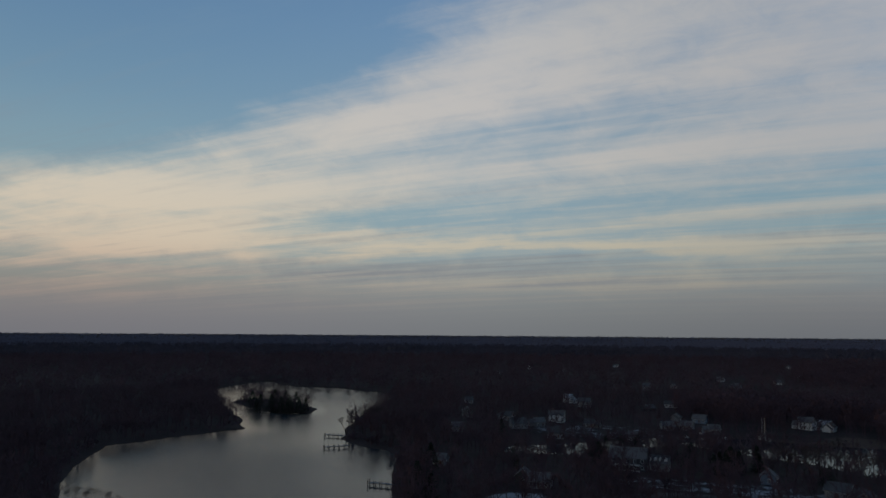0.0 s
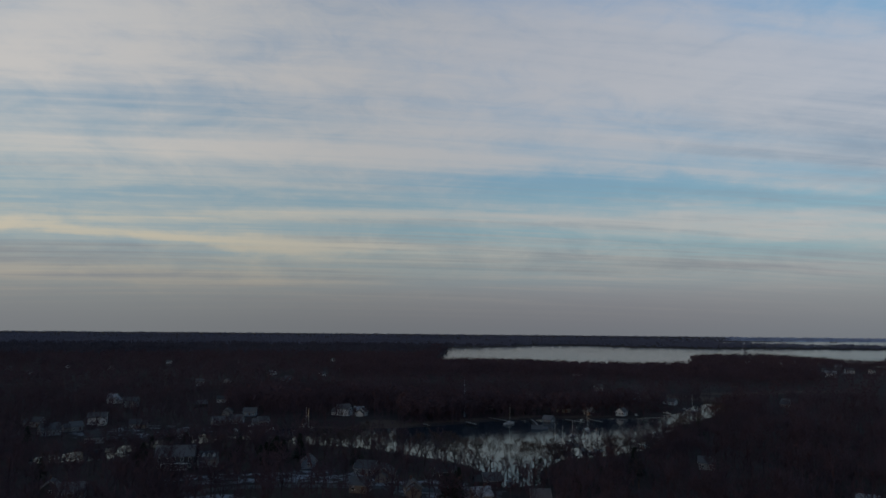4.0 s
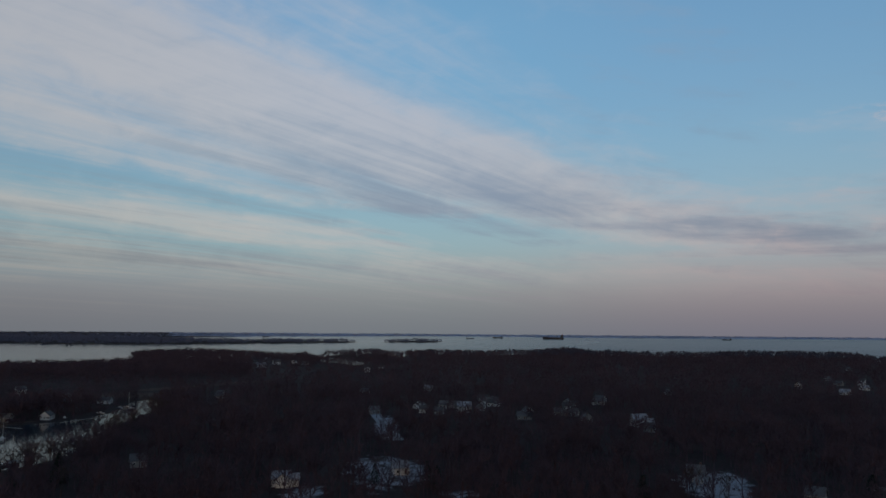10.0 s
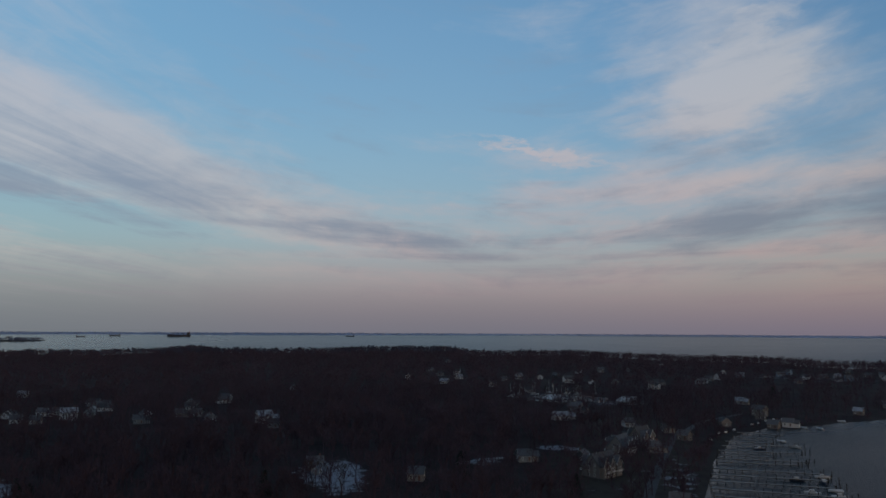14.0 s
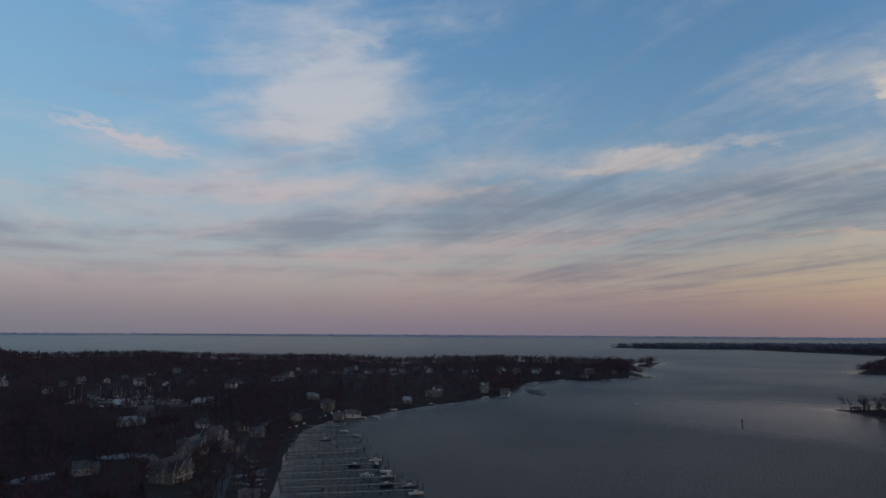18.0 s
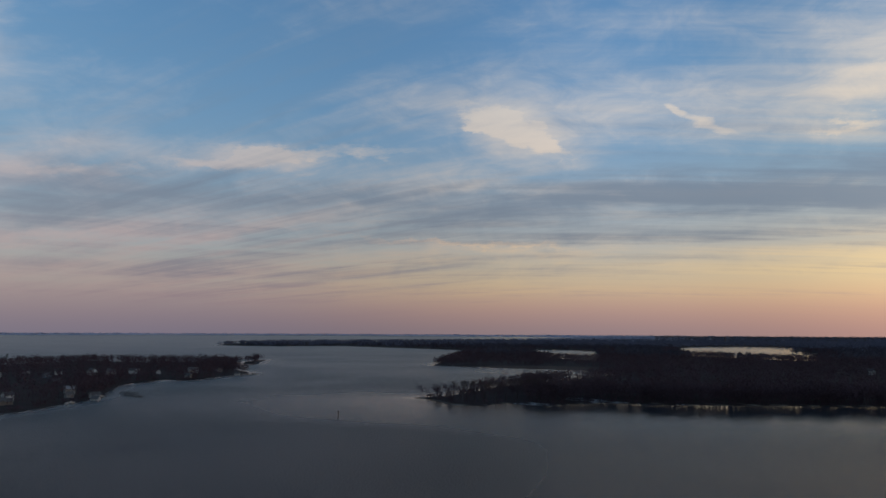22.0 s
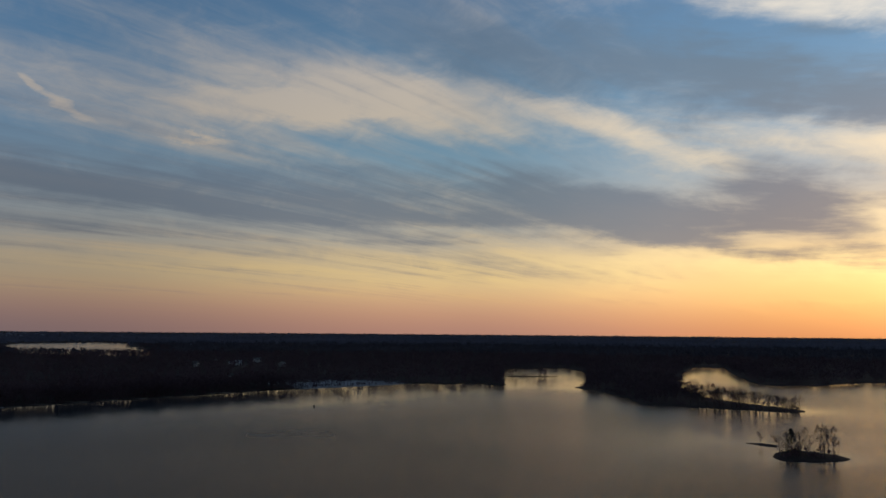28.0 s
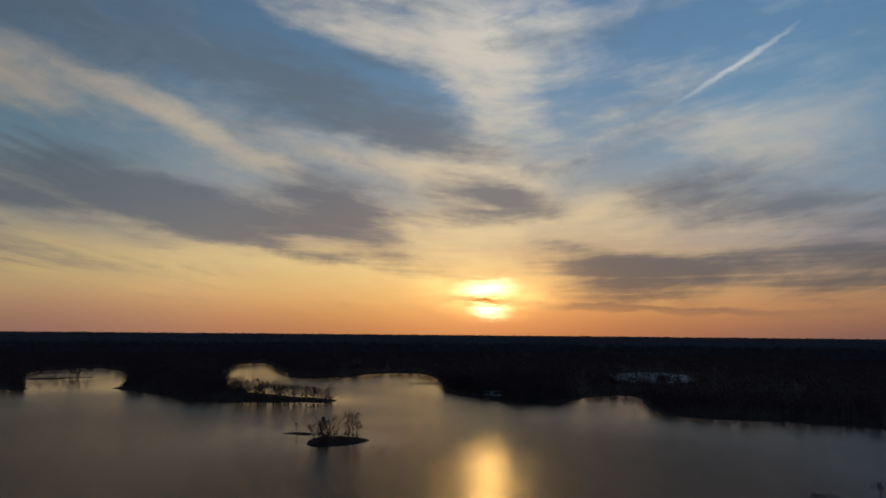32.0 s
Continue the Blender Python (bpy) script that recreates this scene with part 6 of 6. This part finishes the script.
boat("motor", 190, 228, 34)
boat("motor", 351, 286, 234)
boat("motor", 327, 272, 322)
boat("motor", 328, 265, 177)
boat("motor", 306, 257, 309)
boat("motor", 306, 251, 159)
boat("motor", 416, 356, 46)
boat("motor", 481, 363, 132)
boat("motor", 475, 350, 247)
boat("motor", 447, 353, 113)
boat("covered", 619, -251, 327)
boat("covered", 608, -264, 244)
boat("covered", 568, -259, 309)
boat("covered", 590, -279, 33)
boat("sail", 613, -283, 76)
boat("sail", 576, -237, 122)
boat("sail", 615, -242, 35)
boat("sail", 628, -334, 153)
boat("sail", 584, -278, 67)
boat("sail", 629, -251, 24)
boat("sail", 593, -297, 83)
boat("sail", 624, -314, 203)
boat("sail", 650, -278, 297)
boat("sail", 558, -261, 348)
boat("sail", 568, -274, 317)
boat("sail", 580, -261, 280)
boat("sail", 638, -260, 275)
boat("sail", 569, -282, 134)
boat("sail", 648, -295, 9)
boat("sail", 637, -275, 268)
boat("motor", 575, -250, 125)
boat("motor", 573, -242, 80)
boat("motor", 629, -333, 49)
boat("motor", 605, -272, 105)
boat("motor", 625, -247, 16)
boat("motor", 622, -332, 162)
boat("motor", 635, -307, 41)
boat("motor", 559, -269, 62)
boat("motor", 663, -280, 138)
boat("motor", 612, -247, 31)
boat("motor", 665, -262, 329)
boat("motor", 558, -261, 147)
boat("motor", 614, -280, 312)
boat("motor", 639, -313, 323)
boat("sail", 592, -274, 55)
boat("sail", 571, -278, 55)
boat("sail", 576, -292, 235)
boat("sail", 563, -294, 55)
boat("motor", 445, -946, 41)
boat("motor", 408, -522, 286)


# ---- anchored freighters far out on the bay ----
def freighter(x, y, length, turn):
    z = water_z(x, y)
    k = length / 100.0
    b = base("freighter", x, y, z, turn, "anchored dark cargo ship far out on the bay", "ship", "ships at anchor")
    b.scale = (k, k, k)
    part("hull", kept("fh", lambda: hull_mesh(100, 16, 9.5, STEEL)), b)

    def house_():
        bm = bmesh.new()
        add_box(bm, -46, -34, -7, 7, 8.5, 18, 0.4)
        add_box(bm, -44, -36, -8, 8, 18, 20.5, 0.3)
        return done(bm, "bridge", SIDING["d"])
    part("bridge", kept("fb", house_), b, "dark bridge house")

    def funnel():
        bm = bmesh.new()
        add_tube(bm, (-45, 0, 17), (-45.5, 0, 25), 1.8, 1.5, 10)
        return done(bm, "funnel", RUST)
    part("funnel", kept("ff", funnel), b)

    def crane():
        bm = bmesh.new()
        add_tube(bm, (0, 0, 8), (0, 0, 18), 0.9, 0.7, 8)
        add_tube(bm, (0, 0, 17), (12, 0, 14), 0.5, 0.3, 6)
        return done(bm, "crane", STEEL)
    for cx in (-20, 2, 24):
        part("crane", kept("fc", crane), b, at=(cx, 0, 0))


freighter(3671, 1865, 33, 116)
freighter(3821, 1038, 28, 105)
freighter(3934, 752, 42, -79)
freighter(4135, 626, 57, 98)
freighter(4054, 299, 117, 94)
freighter(4152, -633, 50, 81)


# ---- markers and shore lamps ----
def channel_marker(x, y):
    b = base("channel_marker", x, y, water_z(x, y), 15, "dark timber channel marker standing in the river", "marker")

    def pole():
        bm = bmesh.new()
        add_tube(bm, (0, 0, -4), (0, 0, 5.2), 0.32, 0.26, 9)
        return done(bm, "pole", PILE)

    def board():
        bm = bmesh.new()
        add_box(bm, -0.6, 0.6, -0.34, -0.28, 3.9, 5.1, 0.02)
        return done(bm, "board", STEEL)
    part("pole", pole(), b)
    part("board", board(), b)


channel_marker(163, -481)


def buoy(x, y):
    b = base("buoy", x, y, water_z(x, y), 0, "small dark can buoy afloat on the river", "buoy")

    def can():
        bm = bmesh.new()
        add_tube(bm, (0, 0, -0.4), (0, 0, 1.1), 0.75, 0.7, 12)
        add_tube(bm, (0, 0, 1.1), (0, 0, 1.9), 0.3, 0.12, 8)
        return done(bm, "can", STEEL)
    part("can", can(), b)


buoy(-285, -510)
LAMP_GLOW = bpy.data.materials.new("lamp_glow")
LAMP_GLOW.use_nodes = True
LAMP_GLOW.node_tree.nodes["Principled BSDF"].inputs["Emission Color"].default_value = (1.0, 0.62, 0.25, 1)
LAMP_GLOW.node_tree.nodes["Principled BSDF"].inputs["Emission Strength"].default_value = 6.0


def shore_lamp(x, y, tall=7.0, head=1.1):
    b = base("street_lamp", x, y, ground_z(x, y), 0, "lit street lamp on the far shore", "street lamp", "shore lamps")

    def pole():
        bm = bmesh.new()
        add_tube(bm, (0, 0, -1), (0, 0, tall), 0.2, 0.12, 7)
        return done(bm, "pole", STEEL)

    def lamp():
        bm = bmesh.new()
        bmesh.ops.create_icosphere(bm, subdivisions=2, radius=head, matrix=Matrix.Translation((0, 0, tall + head * 0.8)))
        return done(bm, "lamp_head", LAMP_GLOW)
    part("pole", kept(("lp", tall), pole), b)
    part("lamp_head", kept(("lh", tall, head), lamp), b, "warm glowing lamp head")


shore_lamp(1251, -2575)
shore_lamp(1178, -2590, 6.0, 0.8)
shore_lamp(1098, -2630, 6.0, 0.7)


# white boards on posts where the piers meet the bank
def pier_board(x, y, turn):
    b = base("notice_board", x, y, max(ground_z(x, y), water_z(x, y)), turn, "blank white board on two posts at a pier head", "board", "boards along the marina")

    def board():
        bm = bmesh.new()
        add_box(bm, -0.85, 0.85, -0.03, 0.03, 0.9, 2.0, 0.01)
        return done(bm, "board", TRIM)

    def post():
        bm = bmesh.new()
        add_box(bm, -0.06, 0.06, 0.035, 0.15, -0.5, 2.1, 0.01)
        return done(bm, "post", PILE)
    part("board", kept("pb", board), b)
    for k in (-0.6, 0.6):
        part("post", kept("pp", post), b, at=(k, 0, 0))


for bx, by in ((338, -249), (359, -270), (362, -277), (370, -289), (386, -315), (391, -324), (398, -335), (402, -345), (402, -352)):
    pier_board(bx, by, math.degrees(math.atan2(-bx, by)) + home_rng.uniform(-20, 20) + 180)


# a white fabric-roofed boat hall and dock sheds in the inner marina
def boat_hall(x, y, turn, n):
    b = base("boat_shed", x, y, ground_z(x, y), turn, "row of white peaked boat shelters by the marina", "boat shed")

    def tent():
        bm = bmesh.new()
        add_prism(bm, [(-3, 2.6), (0, 4.6), (3, 2.6), (3, 2.45), (0, 4.4), (-3, 2.45)], -6, 6)
        return done(bm, "canopy", CANVAS)

    def leg():
        bm = bmesh.new()
        add_tube(bm, (0, 0, -0.6), (0, 0, 2.5), 0.09, 0.09, 6)
        return done(bm, "post", ALLOY)
    for k in range(n):
        c = part("canopy", kept("tent", tent), b, at=(k * 6.2, 0, 0))
        for sx2 in (-2.9, 2.9):
            for sy2 in (-5.8, 5.8):
                part("post", kept("leg", leg), c, at=(sx2, sy2, 0))


boat_hall(512, -298, -40, 5)
boat_hall(575, -262, -35, 5)


# ---- trees that stand out singly ----
def limb(bm, a, d, length, r, depth, rng):
    """A tapering limb that forks upwards and outwards."""
    steps = 2
    p0 = Vector(a)
    for s in range(steps):
        p1 = p0 + d * (length / steps)
        r1 = r * (0.72 if depth else 0.35)
        add_tube(bm, p0, p1, r, r1, 5 if depth > 2 else 3, cap=False)
        p0, r = p1, r1
        d = (d + Vector((rng.uniform(-0.2, 0.2), rng.uniform(-0.2, 0.2), rng.uniform(-0.05, 0.2)))).normalized()
    if depth == 0:
        return
    for _ in range(3 if depth > 1 else 7):
        t = d.orthogonal().normalized()
        t.rotate(Matrix.Rotation(rng.uniform(0, 6.283), 3, d))
        nd = (d * rng.uniform(0.6, 1.0) + t * rng.uniform(0.35, 0.7) + Vector((0, 0, 0.3))).normalized()
        limb(bm, p0, nd, length * rng.uniform(0.58, 0.8), max(r * 0.62, 0.032), depth - 1, rng)


def bare_meshes(seed):
    rng = random.Random(seed)
    bm = bmesh.new()
    add_tube(bm, (0, 0, -0.4), (0.1, 0.05, 4.6), 0.36, 0.25, 8)
    trunk = done(bm, "trunk", BARK)
    bm = bmesh.new()
    for k in range(4):
        a = k * 1.6 + rng.uniform(-0.4, 0.4)
        d = Vector((math.cos(a) * 0.5, math.sin(a) * 0.5, rng.uniform(0.7, 1.2))).normalized()
        limb(bm, (0.1, 0.05, rng.uniform(3.4, 4.5)), d, rng.uniform(3.6, 4.6), 0.2, 4, rng)
    zmax = max(v.co.z for v in bm.verts)
    s = 16.0 / zmax
    bm.transform(Matrix.Diagonal((min(s, 1.0), min(s, 1.0), s, 1)))
    return trunk, done(bm, "crown", BARK)


def bare_tree(x, y, height, spread=1.0):
    k = home_rng.randrange(5)
    trunk, branches = kept(("bare", k), lambda: bare_meshes(40 + k))
    b = base("bare_tree", x, y, max(ground_z(x, y), water_z(x, y)), home_rng.uniform(0, 360), "leafless grey-brown tree with a spreading crown", "tree", "single bare trees")
    b.scale = (height / 16.0 * home_rng.uniform(0.85, 1.1) * spread,) * 2 + (height / 16.0,)
    part("trunk", trunk, b)
    part("crown", branches, b, "bare branching crown")


def evergreen_meshes(seed):
    rng = np.random.RandomState(seed)
    bm = bmesh.new()
    add_tube(bm, (0, 0, -0.3), (0, 0, 9.5), 0.22, 0.05, 7)
    trunk = done(bm, "trunk", BARK)
    tri = []
    for _ in range(700):
        h = 0.8 + 9.4 * rng.uniform(0, 1) ** 1.25
        reach = (1 - (h - 0.8) / 9.6) * 2.9 + 0.25
        a = rng.uniform(0, 6.283)
        rr = reach * rng.uniform(0.45, 1.12)
        c = np.array([math.cos(a) * rr, math.sin(a) * rr, h - 0.18 * rr])
        out = np.array([math.cos(a), math.sin(a), rng.uniform(-0.5, 0.3)]) * rng.uniform(0.35, 0.75)
        side = np.array([-math.sin(a), math.cos(a), rng.uniform(-0.4, 0.4)]) * rng.uniform(0.2, 0.45)
        tri.append([c - out * 0.4 - side, c - out * 0.4 + side, c + out])
    v = np.array(tri).reshape(-1, 3)
    return trunk, mesh_from("crown", v, np.arange(len(v)).reshape(-1, 3), NEEDLES)


def evergreen(x, y, height):
    k = home_rng.randrange(4)
    trunk, crown = kept(("ever", k), lambda: evergreen_meshes(60 + k))
    b = base("evergreen_tree", x, y, max(ground_z(x, y), water_z(x, y)), home_rng.uniform(0, 360), "dark dense evergreen tree of conical shape", "tree", "single evergreens")
    s = height / 10.2
    b.scale = (s * home_rng.uniform(0.95, 1.3),) * 2 + (s,)
    part("trunk", trunk, b)
    part("crown", crown, b)


bare_tree(178, 228, 18.1)
bare_tree(168, 242, 15.1)
bare_tree(172, 242, 16.6)
bare_tree(172, 232, 17.5)
bare_tree(186, 216, 16.9)
bare_tree(191, 215, 17.4)
bare_tree(197, 214, 16.8)
bare_tree(200, 211, 13.9)
bare_tree(181, 216, 13.5)
bare_tree(218, 186, 11.4)
bare_tree(222, 201, 14.3)
bare_tree(154, 306, 13.7)
bare_tree(174, 267, 15.3)
bare_tree(409, 286, 16.7)
bare_tree(408, 279, 15.8)
bare_tree(-54, 408, 13.1)
bare_tree(-51, 417, 16.1)
bare_tree(-47, 427, 15.8)
bare_tree(-43, 437, 15.4)
bare_tree(-38, 432, 15.9)
bare_tree(-118, 237, 10.6)
bare_tree(-110, 230, 12.2)
bare_tree(-104, 230, 10.5)
bare_tree(166, 307, 16.7)
bare_tree(162, 313, 14.1)
bare_tree(148, 313, 13.8)
bare_tree(32, 308, 12.4)
bare_tree(40, 309, 11.2)
bare_tree(-360, -174, 10.2, 0.6)
bare_tree(-359, -170, 12.7, 0.6)
bare_tree(-360, -165, 13.9, 0.6)
bare_tree(-365, -164, 14.7, 0.6)
bare_tree(-363, -159, 12.0, 0.6)
bare_tree(-366, -157, 16.5, 0.6)
bare_tree(-368, -156, 15.9, 0.6)
bare_tree(-366, -149, 10.7, 0.6)
bare_tree(-359, -175, 8.3, 0.6)
bare_tree(-535, -324, 15.0)
bare_tree(-532, -315, 15.8)
bare_tree(-534, -309, 16.7)
bare_tree(-536, -303, 16.7)
bare_tree(-533, -294, 17.5)
bare_tree(-535, -288, 17.5)
bare_tree(-541, -284, 17.6)
bare_tree(-542, -279, 17.5)
bare_tree(-546, -276, 16.6)
bare_tree(-546, -271, 15.6)
bare_tree(-551, -267, 14.7)
bare_tree(-551, -263, 12.7)
bare_tree(-555, -260, 10.8)
bare_tree(-553, -256, 7.8)
bare_tree(-538, -333, 15.2)
bare_tree(-555, -333, 16.5)
bare_tree(-550, -314, 17.2)
bare_tree(-553, -301, 18.1)
bare_tree(-269, 54, 8.8)
bare_tree(-270, 58, 8.8)
bare_tree(-285, 77, 10.4)
bare_tree(109, -640, 12.4)
bare_tree(100, -622, 17.1)
bare_tree(93, -615, 18.9)
bare_tree(85, -608, 20.0)
bare_tree(76, -603, 20.0)
bare_tree(67, -607, 20.0)
bare_tree(60, -621, 20.0)
bare_tree(51, -635, 20.0)
bare_tree(41, -640, 20.0)
bare_tree(31, -635, 20.0)
bare_tree(111, -627, 8.1)
bare_tree(185, 246, 16.2)
bare_tree(193, 245, 17.0)
bare_tree(188, 242, 14.7)
bare_tree(195, 236, 15.2)
bare_tree(200, 234, 15.7)
bare_tree(206, 231, 15.3)
bare_tree(207, 226, 14.7)
bare_tree(186, 268, 14.6)
bare_tree(188, 264, 15.5)
bare_tree(177, 278, 13.7)
bare_tree(173, 285, 12.8)
bare_tree(167, 287, 13.3)
bare_tree(160, 290, 13.3)
bare_tree(154, 298, 12.9)
bare_tree(149, 300, 12.3)
bare_tree(143, 303, 12.3)
bare_tree(138, 305, 11.8)
bare_tree(129, 310, 11.2)
bare_tree(116, 315, 10.7)
bare_tree(99, 323, 10.8)
bare_tree(213, 223, 13.8)
bare_tree(225, 219, 14.0)
bare_tree(238, 219, 15.5)
bare_tree(245, 218, 14.7)
bare_tree(257, 215, 13.4)
bare_tree(320, 243, 16.7)
bare_tree(338, 251, 16.8)
bare_tree(308, 238, 15.5)
bare_tree(265, -28, 12.8)
bare_tree(255, -37, 12.3)
bare_tree(214, 240, 15.4)
bare_tree(211, 246, 14.5)
bare_tree(217, 232, 15.2)
evergreen(134, 310, 11.3)
evergreen(113, 333, 7.3)
evergreen(108, 336, 5.6)
evergreen(116, 297, 10.7)
evergreen(110, 295, 9.1)
evergreen(79, 351, 9.8)
evergreen(86, 350, 10.9)
evergreen(95, 354, 9.9)
evergreen(74, 349, 7.4)
evergreen(-9, 266, 12.8)
evergreen(-4, 259, 10.4)
evergreen(34, 416, 10.0)
evergreen(114, 333, 8.4)
evergreen(125, 314, 9.2)
evergreen(126, 309, 9.1)
evergreen(156, 294, 6.4)
evergreen(152, 211, 10.8)
evergreen(148, 213, 8.3)
evergreen(846, 770, 13.1)
evergreen(852, 764, 12.9)
evergreen(862, 757, 12.9)
evergreen(207, 203, 5.0)
evergreen(264, 87, 8.0)
evergreen(267, 67, 9.2)
evergreen(261, 62, 8.6)
evergreen(264, -11, 8.5)
evergreen(276, -87, 10.2)
evergreen(239, -119, 7.7)
evergreen(659, -296, 5.8)
evergreen(513, -441, 11.9)
evergreen(905, -1407, 9.0)
evergreen(1206, -1348, 9.0)
evergreen(-368, -172, 12.3)
evergreen(137, 314, 7.1)
evergreen(109, 317, 7.0)
evergreen(105, 319, 5.9)
evergreen(120, 303, 11.5)
evergreen(115, 302, 9.3)
evergreen(71, 330, 9.7)
evergreen(67, 327, 8.0)
evergreen(88, 337, 7.2)
evergreen(148, 284, 6.7)
evergreen(152, 213, 9.2)
evergreen(152, 217, 7.6)
evergreen(200, 221, 9.5)
evergreen(238, 205, 11.1)
evergreen(362, 264, 10.7)
evergreen(-5, 319, 11.2)
evergreen(-9, 311, 10.0)
evergreen(31, 314, 8.6)
evergreen(193, 194, 8.7)
evergreen(208, 195, 8.2)
evergreen(-152, 577, 12.4)
evergreen(-139, 552, 12.7)
evergreen(-129, 544, 13.4)
evergreen(-120, 537, 12.3)
evergreen(-113, 534, 13.1)
evergreen(-106, 534, 12.2)
evergreen(-102, 539, 10.5)
evergreen(-140, 544, 10.8)
evergreen(-120, 553, 13.6)
evergreen(-132, 569, 14.0)
evergreen(-114, 562, 12.8)
